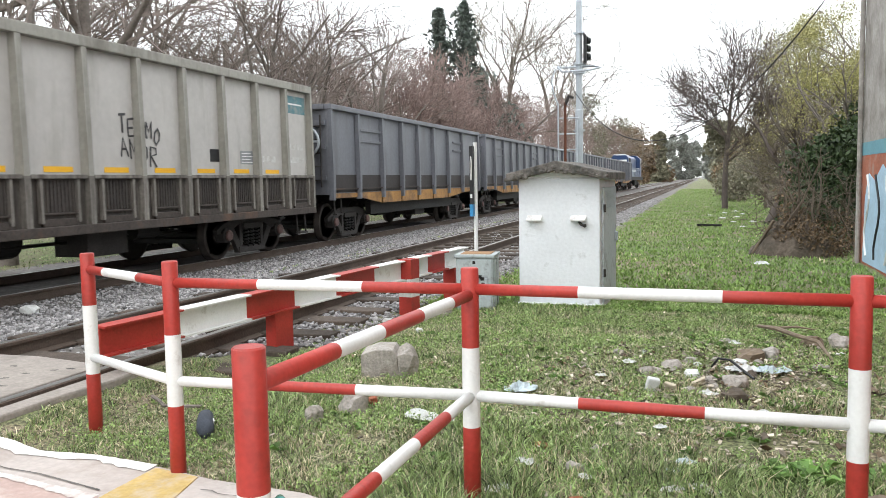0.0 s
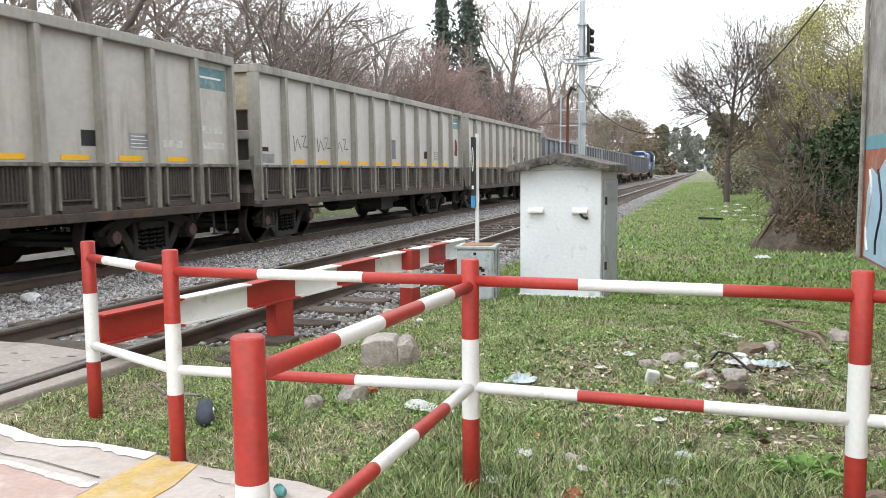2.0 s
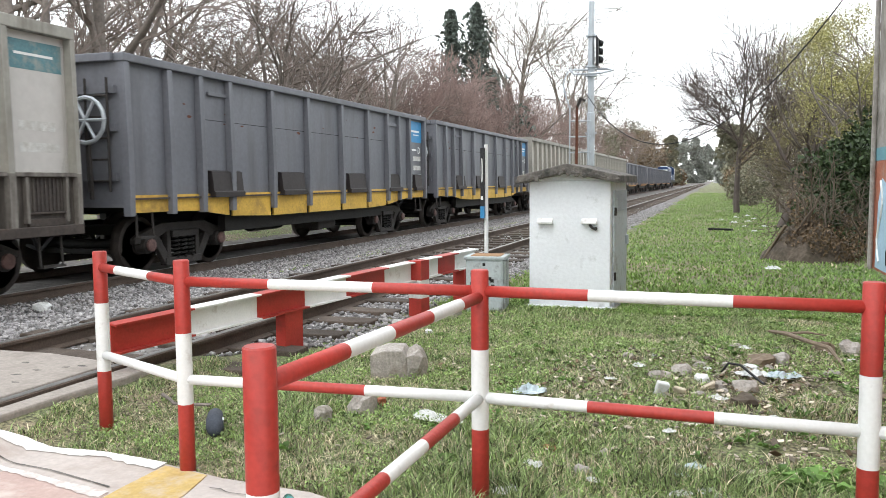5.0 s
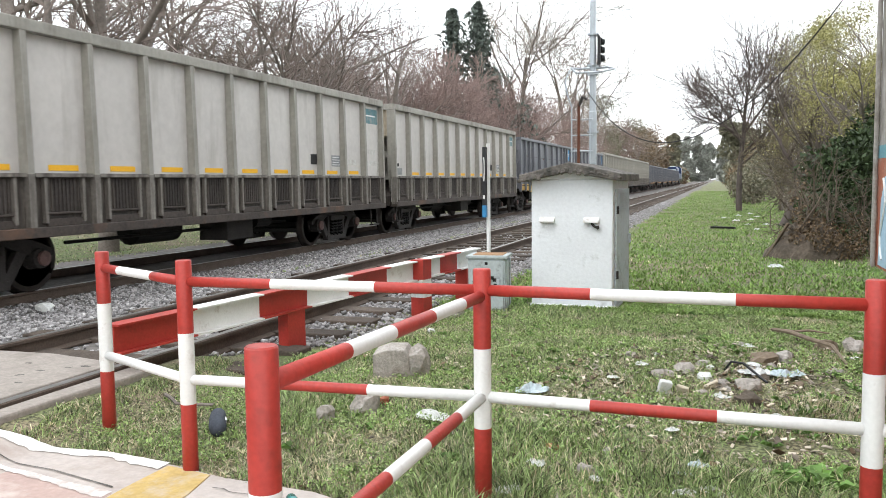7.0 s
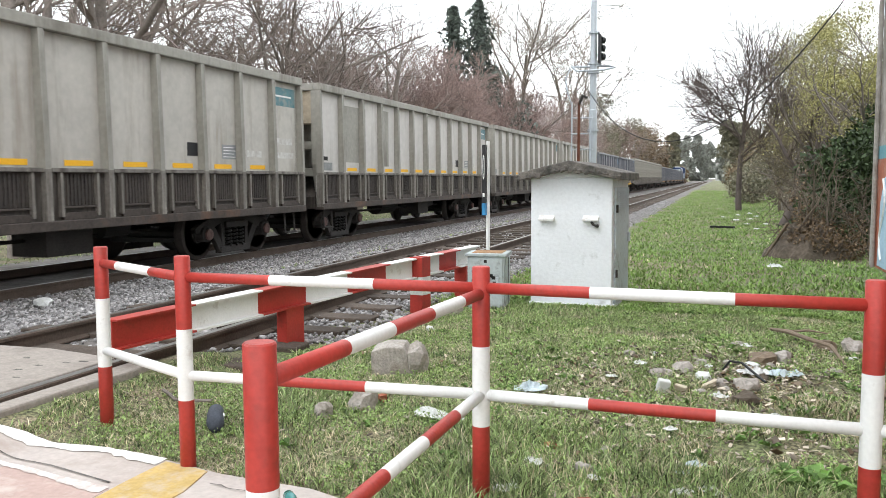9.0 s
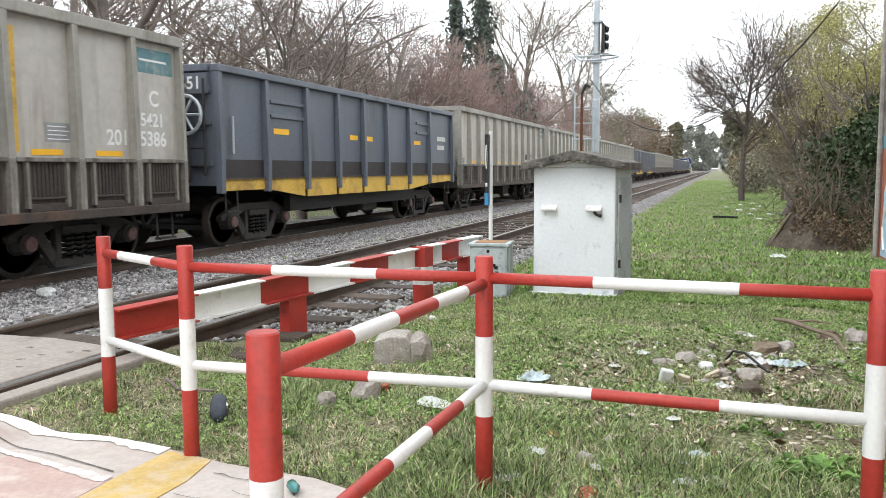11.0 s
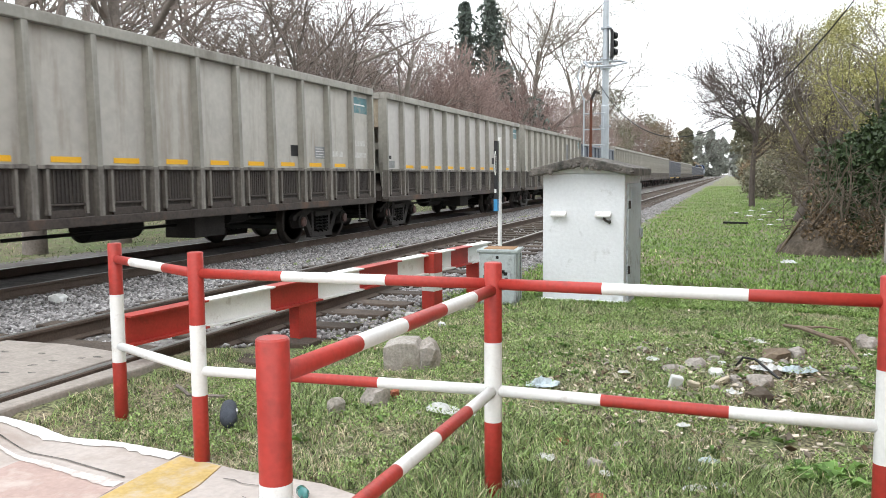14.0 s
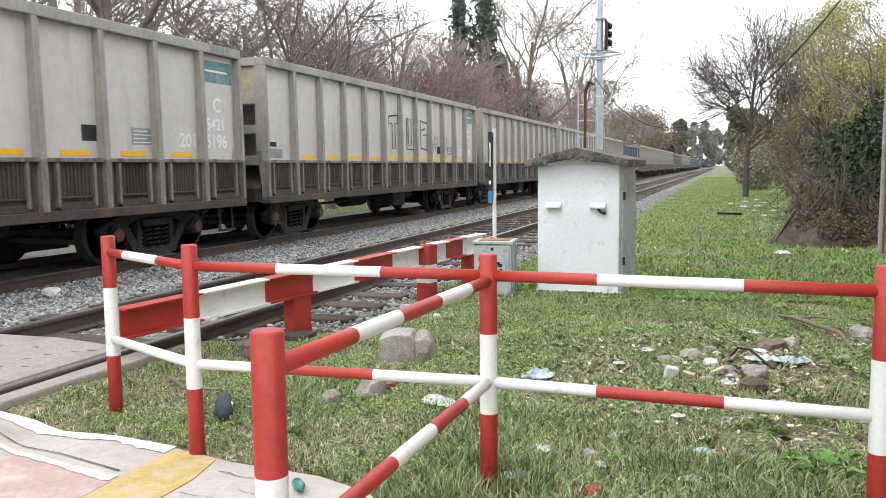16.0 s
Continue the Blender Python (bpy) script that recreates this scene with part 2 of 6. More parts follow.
M_GLASS = mat("dark_cab_glass", (0.02, 0.025, 0.03), 0.08, vary=0.1, scale=2, fine=10, bump=0)
M_PLASTIC = mat("crumpled_white_plastic", (0.60, 0.61, 0.60), 0.35, vary=0.12, scale=12, fine=60, bump=0.3)
M_PLASTICBLUE = mat("pale_blue_plastic", (0.45, 0.53, 0.57), 0.35, vary=0.15, scale=12, fine=60, bump=0.3)
M_RUBBLE = mat("broken_concrete", (0.36, 0.33, 0.30), 0.95, vary=0.3, scale=10, fine=60, bump=0.7, dirt=(0.19, 0.16, 0.13), dirt_amount=0.35, dirt_scale=6)
M_BRICK = mat("brick_red", (0.34, 0.12, 0.07), 0.9, vary=0.3, scale=14, fine=70, bump=0.5)
M_SHOE = mat("dark_blue_grey_cloth", (0.05, 0.058, 0.075), 0.8, vary=0.3, scale=20, fine=90, bump=0.3)
M_CABLE = mat("black_cable", (0.02, 0.02, 0.02), 0.6, vary=0.1, bump=0)
M_WALLPLASTER = mat("peeling_plaster", (0.36, 0.335, 0.31), 0.9, vary=0.2, scale=1.5, fine=25, bump=0.4, dirt=(0.17, 0.15, 0.13), dirt_amount=0.45, dirt_scale=1.6)
M_WALLRED = mat("brick_red_wall_paint", (0.36, 0.12, 0.07), 0.8, vary=0.25, scale=3, fine=30, bump=0.3, dirt=(0.3, 0.26, 0.22), dirt_amount=0.25, dirt_scale=3)
M_MURALBLUE = mat("pale_blue_mural_paint", (0.38, 0.53, 0.66), 0.7, vary=0.12, scale=3, fine=30, bump=0.2)
M_MURALTEAL = mat("teal_mural_paint", (0.13, 0.30, 0.36), 0.7, vary=0.12, scale=3, fine=30, bump=0.2)
M_WOOD = mat("weathered_board", (0.19, 0.145, 0.105), 0.9, vary=0.3, scale=3, fine=30, bump=0.4)
M_HOUSE = mat("far_house_render", (0.42, 0.42, 0.42), 0.85, vary=0.1, scale=0.6, fine=5, bump=0.1)
M_GRASS = leaf_mat("grass_blades", (0.215, 0.285, 0.115), 0.85)
M_CLOVER = leaf_mat("short_bright_grass", (0.195, 0.300, 0.080), 0.45)
M_GRASSDRY = leaf_mat("dry_grass", (0.50, 0.44, 0.30), 0.5)


def ground_material():
    """Lawn, trodden earth and leaf litter by position, for the one ground sheet."""
    m = bpy.data.materials.new("patchy_grass_ground")
    m.use_nodes = True
    n, l = m.node_tree.nodes, m.node_tree.links
    b = n["Principled BSDF"]
    tc = n.new("ShaderNodeTexCoord")
    big, mid, fine = [n.new("ShaderNodeTexNoise") for _ in range(3)]
    for t, s in ((big, 0.45), (mid, 3.2), (fine, 55)):
        t.inputs["Scale"].default_value, t.inputs["Detail"].default_value = s, 6
        l.new(tc.outputs["Object"], t.inputs["Vector"])
    r1 = n.new("ShaderNodeValToRGB")
    e = r1.color_ramp.elements
    e[0].position, e[0].color = 0.32, (0.26, 0.19, 0.135, 1)
    e[1].position, e[1].color = 0.66, (0.11, 0.165, 0.045, 1)
    x = e.new(0.47)
    x.color = (0.16, 0.145, 0.075, 1)
    s1 = n.new("ShaderNodeMath")
    s1.operation = 'MULTIPLY_ADD'
    s1.inputs[1].default_value = 0.55
    l.new(mid.outputs["Fac"], s1.inputs[0])
    hb = n.new("ShaderNodeMath")
    hb.operation = 'MULTIPLY'
    hb.inputs[1].default_value = 0.5
    l.new(big.outputs["Fac"], hb.inputs[0])
    l.new(hb.outputs[0], s1.inputs[2])
    l.new(s1.outputs[0], r1.inputs["Fac"])
    mx = n.new("ShaderNodeMix")
    mx.data_type, mx.blend_type = 'RGBA', 'OVERLAY'
    mx.inputs["Factor"].default_value = 0.85
    l.new(r1.outputs["Color"], mx.inputs["A"])
    speck = n.new("ShaderNodeMapRange")
    speck.inputs["From Min"].default_value, speck.inputs["From Max"].default_value = 0.36, 0.64
    speck.inputs["To Min"].default_value, speck.inputs["To Max"].default_value = 0.12, 0.9
    l.new(fine.outputs["Fac"], speck.inputs["Value"])
    l.new(speck.outputs["Result"], mx.inputs["B"])
    hs = n.new("ShaderNodeHueSaturation")
    hs.inputs["Saturation"].default_value = 0.9
    l.new(mx.outputs["Result"], hs.inputs["Color"])
    l.new(hs.outputs["Color"], b.inputs["Base Color"])
    b.inputs["Roughness"].default_value = 0.95
    bp = n.new("ShaderNodeBump")
    bp.inputs["Strength"].default_value, bp.inputs["Distance"].default_value = 0.6, 0.03
    l.new(fine.outputs["Fac"], bp.inputs["Height"])
    l.new(bp.outputs["Normal"], b.inputs["Normal"])
    return m


M_SOIL = ground_material()

# ---- mesh helpers ----


class Geo:
    """Vertices and faces with material slots, to be linked as one mesh."""

    def __init__(self):
        self.v, self.f, self.s = [], [], []

    def add(self, verts, faces, slot=0):
        k = len(self.v)
        self.v += [tuple(p) for p in verts]
        self.f += [tuple(k + i for i in q) for q in faces]
        self.s += [slot] * len(faces)
        return self

    def box(self, x0, x1, y0, y1, z0, z1, slot=0, m=None):
        p = [(x, y, z) for z in (z0, z1) for y in (y0, y1) for x in (x0, x1)]
        if m is not None:
            p = [m @ Vector(q) for q in p]
        return self.add(p, [(0, 2, 3, 1), (4, 5, 7, 6), (0, 1, 5, 4), (2, 6, 7, 3), (0, 4, 6, 2), (1, 3, 7, 5)], slot)

    def prism(self, outline, y0, y1, slot=0, axis="y"):
        """An outline of (a, b) pairs drawn out along an axis: y takes (x, z), x takes (y, z), z takes (x, y)."""
        put = {"y": lambda a, b, c: (a, c, b), "x": lambda a, b, c: (c, a, b), "z": lambda a, b, c: (a, b, c)}[axis]
        k = len(outline)
        v = [put(a, b, y0) for a, b in outline] + [put(a, b, y1) for a, b in outline]
        return self.add(v, [tuple(range(k)), tuple(range(2 * k - 1, k - 1, -1))] + [(i, i + k, (i + 1) % k + k, (i + 1) % k) for i in range(k)], slot)

    def tube(self, path, radii, sides=8, slot=0, caps=True, slots=None):
        """A tube along a path of points, with a radius (or one for each point)."""
        path = [Vector(p) for p in path]
        if not isinstance(radii, (list, tuple)):
            radii = [radii] * len(path)
        k = len(self.v)
        side = None
        for i, p in enumerate(path):
            d = (path[min(i + 1, len(path) - 1)] - path[max(i - 1, 0)]).normalized()
            if side is None:
                side = d.orthogonal().normalized()
            side = (side - d * side.dot(d)).normalized()
            up = d.cross(side)
            for j in range(sides):
                a = 2 * math.pi * j / sides
                self.v.append(tuple(p + (side * math.cos(a) + up * math.sin(a)) * radii[i]))
        for i in range(len(path) - 1):
            for j in range(sides):
                a, b = k + i * sides + j, k + i * sides + (j + 1) % sides
                self.f.append((a, b, b + sides, a + sides))
                self.s.append(slots[i] if slots else slot)
        if caps:
            self.f.append(tuple(k + j for j in range(sides - 1, -1, -1)))
            self.f.append(tuple(k + (len(path) - 1) * sides + j for j in range(sides)))
            self.s += [slots[0] if slots else slot, slots[-1] if slots else slot]
        return self

    def rock(self, c, size, rng, slot=0, squash=0.7):
        """An uneven lump of stone on c."""
        bm = bmesh.new()
        bmesh.ops.create_icosphere(bm, subdivisions=2, radius=1)
        off = Vector((rng.uniform(0, 99), rng.uniform(0, 99), rng.uniform(0, 99)))
        vs = []
        for v in bm.verts:
            q = v.co * (0.72 + 0.55 * noise.noise(v.co * 1.1 + off) + 0.18 * noise.noise(v.co * 3 + off))
            q = Vector([max(-0.72, min(0.72, t)) for t in q])
            vs.append((c[0] + q.x * size[0], c[1] + q.y * size[1], c[2] + q.z * size[2]))
        self.add(vs, [[v.index for v in f.verts] for f in bm.faces], slot)
        bm.free()
        return self

    def mesh(self, name, mats, bevel=0.0, smooth=False):
        me = bpy.data.meshes.new(name)
        me.from_pydata(self.v, [], self.f)
        for m in (mats if isinstance(mats, (list, tuple)) else [mats]):
            me.materials.append(m)
        me.polygons.foreach_set("material_index", self.s)
        if smooth:
            me.polygons.foreach_set("use_smooth", [True] * len(self.f))
        if bevel:
            bm = bmesh.new()
            bm.from_mesh(me)
            bmesh.ops.recalc_face_normals(bm, faces=bm.faces)
            bmesh.ops.bevel(bm, geom=bm.edges[:], offset=bevel, segments=2, affect='EDGES', profile=0.5, clamp_overlap=True)
            bm.to_mesh(me)
            bm.free()
        me.update()
        return me


def part(name, geo, mats, parent=None, label="", bevel=0.0, smooth=False, at=None):
    """Link geometry as one mesh object, under a thing or a part if one is given."""
    me = geo if isinstance(geo, bpy.types.Mesh) else geo.mesh(name, mats, bevel, smooth)
    ob = new(name, me)
    if parent is not None:
        ob.parent = parent
    if at is not None:
        ob.matrix_basis = at
    if label:
        ob["label"] = label
    return ob


def empty(name, m, label, category, group="", kind=""):
    ob = new(name)
    ob.empty_display_size = 0.1
    ob.matrix_basis = m
    return tagged(ob, label, category, group, kind)


def quick_mesh(name, verts, faces, mats, slots=None):
    """A large mesh from arrays; all faces have the same number of corners."""
    me = bpy.data.meshes.new(name)
    k, c = faces.shape
    me.vertices.add(len(verts))
    me.vertices.foreach_set("co", np.ascontiguousarray(verts, np.float32).ravel())
    me.loops.add(k * c)
    me.loops.foreach_set("vertex_index", np.ascontiguousarray(faces, np.int32).ravel())
    me.polygons.add(k)
    me.polygons.foreach_set("loop_start", np.arange(0, k * c, c, dtype=np.int32))
    me.polygons.foreach_set("loop_total", np.full(k, c, np.int32))
    for m in mats:
        me.materials.append(m)
    if slots is not None:
        me.polygons.foreach_set("material_index", np.ascontiguousarray(slots, np.int32))
    me.update(calc_edges=True)
    me.validate()
    return me


def text_mesh(words, size, material, bold=0.0):
    """Words as a flat mesh in the built-in font, in the plane x, y, from the lower left."""
    cu = bpy.data.curves.new("lettering", 'FONT')
    cu.body, cu.size, cu.offset = words, size, bold
    ob = bpy.data.objects.new("lettering", cu)
    scene.collection.objects.link(ob)
    bpy.context.view_layer.update()
    me = bpy.data.meshes.new_from_object(ob.evaluated_get(bpy.context.evaluated_depsgraph_get()))
    bpy.data.objects.remove(ob)
    me.materials.clear()
    me.materials.append(material)
    return me


# ---- ground ----
RAIL_NEAR, RAIL_FAR = 0.0, -0.15
NEAR_X, FAR_X = -4.26, -8.90
GAUGE = 1.676
NEAR_GAUGE = 1.27


def smooth(a, b, t):
    t = max(0.0, min(1.0, (t - a) / (b - a)))
    return t * t * (3 - 2 * t)


def ground_z(x, y):
    """The height of the ground: lawn, the ballast shoulders and the sunk bed of the far track."""
    z = -0.15
    lawn = smooth(-2.9, -2.2, x)
    z += lawn * 0.10 * math.exp(-((x - 0.3) / 1.3) ** 2 - ((y - 5.9) / 1.2) ** 2)
    z += lawn * (0.035 * noise.noise((x * 0.9, y * 0.9, 3)) + 0.012 * noise.noise((x * 3, y * 3, 8))) * smooth(2.8, 4.0, y)
    z += 0.25 * smooth(1.8, 3.5, x) * smooth(10, 16, y)
    z += 0.10 * smooth(-3.02, -3.42, x) * smooth(2.9, 3.05, y) * smooth(5.3, 4.7, y) * smooth(-3.8, -3.5, x)
    bed = smooth(-5.7, -6.9, x) * smooth(-14.0, -11.5, x)
    z -= 0.12 * smooth(-5.7, -6.9, x)
    z -= 0.01 * bed
    return z


def grid_ground():
    xs = np.unique(np.concatenate([np.linspace(-900, -40, 14), np.linspace(-40, -14, 14), np.linspace(-14, 4, 91), np.linspace(4, 40, 16), np.linspace(40, 900, 14)]))
    ys = np.unique(np.concatenate([np.linspace(-300, -10, 8), np.linspace(-10, 2, 9), np.linspace(2, 14, 76), np.linspace(14, 60, 60), np.linspace(60, 260, 30), np.linspace(260, 1800, 16)]))
    v = np.array([(x, y, ground_z(x, y)) for y in ys for x in xs])
    w = len(xs)
    i = np.arange(len(xs) - 1)
    f = np.concatenate([np.stack([r * w + i, r * w + i + 1, (r + 1) * w + i + 1, (r + 1) * w + i], 1) for r in range(len(ys) - 1)])
    cx = v[f].mean(1)
    ballast = ((cx[:, 0] > -11.6) & (cx[:, 0] < -2.95 + 0.2 * np.sin(cx[:, 1] * 1.7) + 0.7 * np.clip((cx[:, 1] - 8) / 8, 0, 1))).astype(int)
    ballast[(cx[:, 0] > -3.5) & (cx[:, 1] < 5.4)] = 0
    ob = part("ground", quick_mesh("ground", v, f, [M_SOIL, M_BALLAST], ballast), None)
    ob.data.polygons.foreach_set("use_smooth", [True] * len(f))
    tagged(ob, "flat trackside ground with patchy lawn and grey ballast", "ground", kind="structure")


grid_ground()

# ---- tracks ----


def rail_profile(x, top):
    return [(x + a, top + b) for a, b in ((-0.065, -0.14), (0.065, -0.14), (0.065, -0.128), (0.012, -0.112), (0.010, -0.035), (0.033, -0.028), (0.033, -0.006),
                                           (0.026, 0.0), (-0.026, 0.0), (-0.033, -0.006), (-0.033, -0.028), (-0.010, -0.035), (-0.012, -0.112), (-0.065, -0.128))]


def track(name, x, top, label, gauge):
    tr = empty(name, pose(0, 0, 0), label, "railway track", kind="structure")
    for sx in (-1, 1):
        g = Geo()
        g.prism(rail_profile(x + sx * gauge / 2 + sx * 0.033, top), -60, 420)
        rail = part("rail", g, [M_RAIL], tr, "rusty rail")
        g = Geo()
        c = x + sx * gauge / 2 + sx * 0.033
        g.box(c - 0.025, c + 0.025, -60, 420, top - 0.002, top + 0.003)
        part("rail_head", g, [M_RAILTOP], rail, "worn shiny running surface")
    rng = random.Random(int(-x * 10))
    g = Geo().box(-1.32, 1.32, -0.12, 0.12, -0.14, 0.0)
    me = g.mesh("sleeper", M_SLEEPER, 0.012)
    rest = Geo()
    y, k = -40.0, 0
    while y < 300:
        m = pose(x + rng.uniform(-0.03, 0.03), y, top - (0.112 if x > -6 else 0.137), rng.uniform(-1, 1), 0, rng.uniform(-1.2, 1.2))
        if x > -6 and y < 4.5:
            pass
        elif -2 < y < 80:
            part("sleeper", me, None, tr, at=m)
        else:
            rest.box(-1.32, 1.32, -0.12, 0.12, -0.14, 0.0, m=m)
        y += 0.66 + rng.uniform(-0.03, 0.03)
    far = part("sleeper_row", rest, [M_SLEEPER], tr, "distant sleepers")
    far["kind"] = "stuff"
    return tr


track("track_near", NEAR_X, RAIL_NEAR, "unused-looking rusty track on timber sleepers in ballast", NEAR_GAUGE)
track("track_far", FAR_X, RAIL_FAR, "busy track on dark timber sleepers, oil-stained", GAUGE)


def stones(name, count, rng, spot, size, material, label):
    """Loose stones, each an uneven octahedron, joined as stuff."""
    base = np.array([(1, 0, 0), (-1, 0, 0), (0, 1, 0), (0, -1, 0), (0, 0, 1), (0, 0, -1)], float)
    tri = np.array([(0, 2, 4), (2, 1, 4), (1, 3, 4), (3, 0, 4), (2, 0, 5), (1, 2, 5), (3, 1, 5), (0, 3, 5)])
    pts = np.array([spot() for _ in range(count)])
    q = np.random.RandomState(rng)
    s = q.uniform(size[0], size[1], (count, 1, 1)) * q.uniform(0.55, 1.2, (count, 6, 1))
    r = np.linalg.qr(q.normal(size=(count, 3, 3)))[0]
    v = np.einsum('ij,kjl->kil', base, r) * s * np.array([1, 1, 0.75]) + pts[:, None, :]
    f = tri[None] + 6 * np.arange(count)[:, None, None]
    ob = part(name, quick_mesh(name, v.reshape(-1, 3), f.reshape(-1, 3), [material]), None)
    tagged(ob, label, "stones", kind="stuff")


def ballast_spot():
    rng = random
    while True:
        y = 3.0 + 45 * rng.random() ** 2.0
        x = rng.uniform(-7.9, -2.75 + 0.6 * min(1, max(0, (y - 8) / 8)))
        if abs(x - NEAR_X) < 0.62 and rng.random() < 0.82:
            continue
        if y < 4.5 or (y < 5.7 and x > -3.5 + 0.1 * math.sin(y * 5)):
            continue
        if abs(abs(x - NEAR_X) - 0.67) < 0.08:
            continue
        if -6.6 < x < -5.9 and y > 9 and rng.random() < 0.35:
            continue
        return (x, y, ground_z(x, y) + rng.uniform(-0.005, 0.02))


random.seed(11)
stones("ballast_stones", 46000, 5, ballast_spot, (0.016, 0.036), M_STONE, "loose grey crushed-stone ballast between the tracks")

# ---- pavement and level crossing ----


def ribbon(points, width, z, seed, jitter=0.25, step=0.05):
    """A painted band with ragged edges along a line."""
    rng = random.Random(seed)
    g = Geo()
    left, right = [], []
    for (a, b), (c, d) in zip(points[:-1], points[1:]):
        n = max(2, int(math.hypot(c - a, d - b) / step))
        for k in range(n):
            t = k / n
            x, y = a + (c - a) * t, b + (d - b) * t
            wob = noise.noise((x * 4, y * 4, seed)) + 0.4 * noise.noise((x * 23, y * 23, seed))
            left.append((x, y + width * (0.5 + 0.3 * jitter * wob)))
            right.append((x, y - width * (0.5 + 1.4 * jitter * wob)))
    k = len(left)
    g.add([(*p, z) for p in left] + [(*p, z) for p in right], [(i, i + k, i + k + 1, i + 1) for i in range(k - 1)])
    return g


def pavement():
    pv = empty("pavement", pose(0, 0, 0), "pale concrete footpath with a chalky white edge and a yellow band", "pavement", kind="structure")
    edge = PAVE_EDGE

    def risen(g):
        """The footpath climbs towards the rails."""
        g.v = [(x, y, z + 0.10 * smooth(-3.02, -3.42, x)) for x, y, z in g.v]
        return g

    part("slab", Geo().prism(edge[4:] + [(6.0, -12), (-3.02, -12)], -0.30, -0.139, axis="z"), [M_PAVE], pv)
    xs = [-3.02 - 0.04 * k for k in range(11)] + [-3.53]
    g = Geo()
    for x0, x1 in zip(xs[:-1], xs[1:]):
        g.add([(x0, -12, -0.139), (x0, pave_y(x0), -0.139), (x1, pave_y(x1), -0.139), (x1, -12, -0.139)], [(0, 1, 2, 3)])
        g.add([(x0, pave_y(x0), -0.139), (x0, pave_y(x0), -0.3), (x1, pave_y(x1), -0.3), (x1, pave_y(x1), -0.139)], [(0, 1, 2, 3)])
    part("ramp", risen(g), [M_PAVE], pv, "footpath rising to the level crossing")
    part("white_edge", risen(ribbon([(a, b - 0.03) for a, b in edge[1:7]], 0.075, -0.1345, 3, 0.4, 0.012)), [M_KERBWHITE], pv, "chalky white painted edge")
    g = Geo().prism([(-2.355, 3.035), (-2.10, 2.985), (-2.055, 2.76), (-2.06, 2.55), (-2.12, 1.9), (-2.2, 0.9), (-2.48, 0.9), (-2.42, 1.9), (-2.35, 2.5), (-2.36, 2.75)], -0.15, -0.1340, axis="z")
    part("yellow_band", g, [M_YELLINE], pv, "faded yellow painted band")
    g = Geo().prism([(-3.015, 2.79), (-2.67, 2.73), (-2.372, 2.685), (-2.365, 2.5), (-2.43, 1.9), (-2.5, 0.9), (-2.6, -11), (-3.015, -11)], -0.2, -0.1365, axis="z")
    part("pink_lane", g, [M_PINK], pv, "faded pink paving")
    part("white_line", risen(ribbon([(-3.4, 2.80), (-3.14, 2.79), (-2.9, 2.765), (-2.67, 2.715), (-2.37, 2.67)], 0.045, -0.1335, 4, 0.6, 0.010)), [M_WORNLINE], pv, "worn white paint line")
    part("joint", risen(ribbon([(-3.4, 2.88), (-3.22, 2.87), (-2.82, 2.835), (-2.40, 2.74)], 0.010, -0.1338, 5, 0.5, 0.015)), [M_ROOFCONC], pv, "dark joint in the concrete")
    # hairline cracks beside the yellow band
    rng = random.Random(6)
    for x, y, ways in ((-2.0, 2.86, 9), (-1.82, 2.72, 7), (-2.02, 2.62, 6)):
        pts = [(x, y)]
        for k in range(ways):
            pts.append((pts[-1][0] + rng.uniform(0.02, 0.06), pts[-1][1] + rng.uniform(-0.035, 0.012)))
        part("crack", ribbon(pts, 0.006, -0.1337, 7, 0.8, 0.02), [M_ROOFCONC], pv, "hairline crack")


PAVE_EDGE = [(-9.0, 2.90), (-3.60, 2.96), (-3.33, 3.02), (-3.20, 3.07), (-3.02, 3.09), (-2.74, 3.11), (-2.36, 3.06), (-2.03, 2.985), (-1.57, 2.95), (-1.32, 2.86), (-0.95, 2.55), (-0.55, 2.05), (1.0, 0.6), (6.0, -3.0)]


def pave_y(x):
    """Where the footpath's edge lies at x."""
    return float(np.interp(x, [p[0] for p in PAVE_EDGE], [p[1] for p in PAVE_EDGE]))


random.seed(5)
pavement()


def crossing():
    """Concrete slabs of the level crossing, level with the rails."""
    cr = empty("level_crossing", pose(0, 0, 0), "worn concrete slabs of a level crossing between the rails", "road", kind="structure")
    for outline, top in (([(-4.86, 4.40), (-4.86, 3.0), (-3.70, 3.0), (-3.70, 4.30), (-4.0, 4.36), (-4.33, 4.42)], -0.010),
                         ([(-3.535, 4.28), (-3.535, 3.0), (-3.41, 3.0), (-3.40, 3.6), (-3.36, 4.0), (-3.39, 4.30)], -0.012),
                         ([(-7.95, 5.0), (-7.95, 4.35), (-5.1, 3.75), (-5.1, 4.3)], -0.06),
                         ([(-9.6, 5.0), (-9.6, 4.7), (-8.2, 4.4), (-8.2, 5.0)], -0.17)):
        part("slab", Geo().prism(outline, -0.36, top, axis="z"), [M_CONC], cr, bevel=0.015)
    rng = random.Random(2)
    for k in range(14):
        x, y = rng.uniform(-4.7, -3.8), rng.uniform(3.1, 4.2)
        part("patch", Geo().rock((x, y, -0.0115), (0.05, 0.03, 0.004), rng), [M_ROOFCONC], cr, "dark pit in the concrete")


crossing()

# ---- railing ----
POSTS = {"a": (-3.03, 3.44), "b": (-2.23, 3.03), "c": (-0.87, 3.06), "d": (0.51, 3.01), "e": (-0.91, 1.49), "f": (1.95, 2.97)}


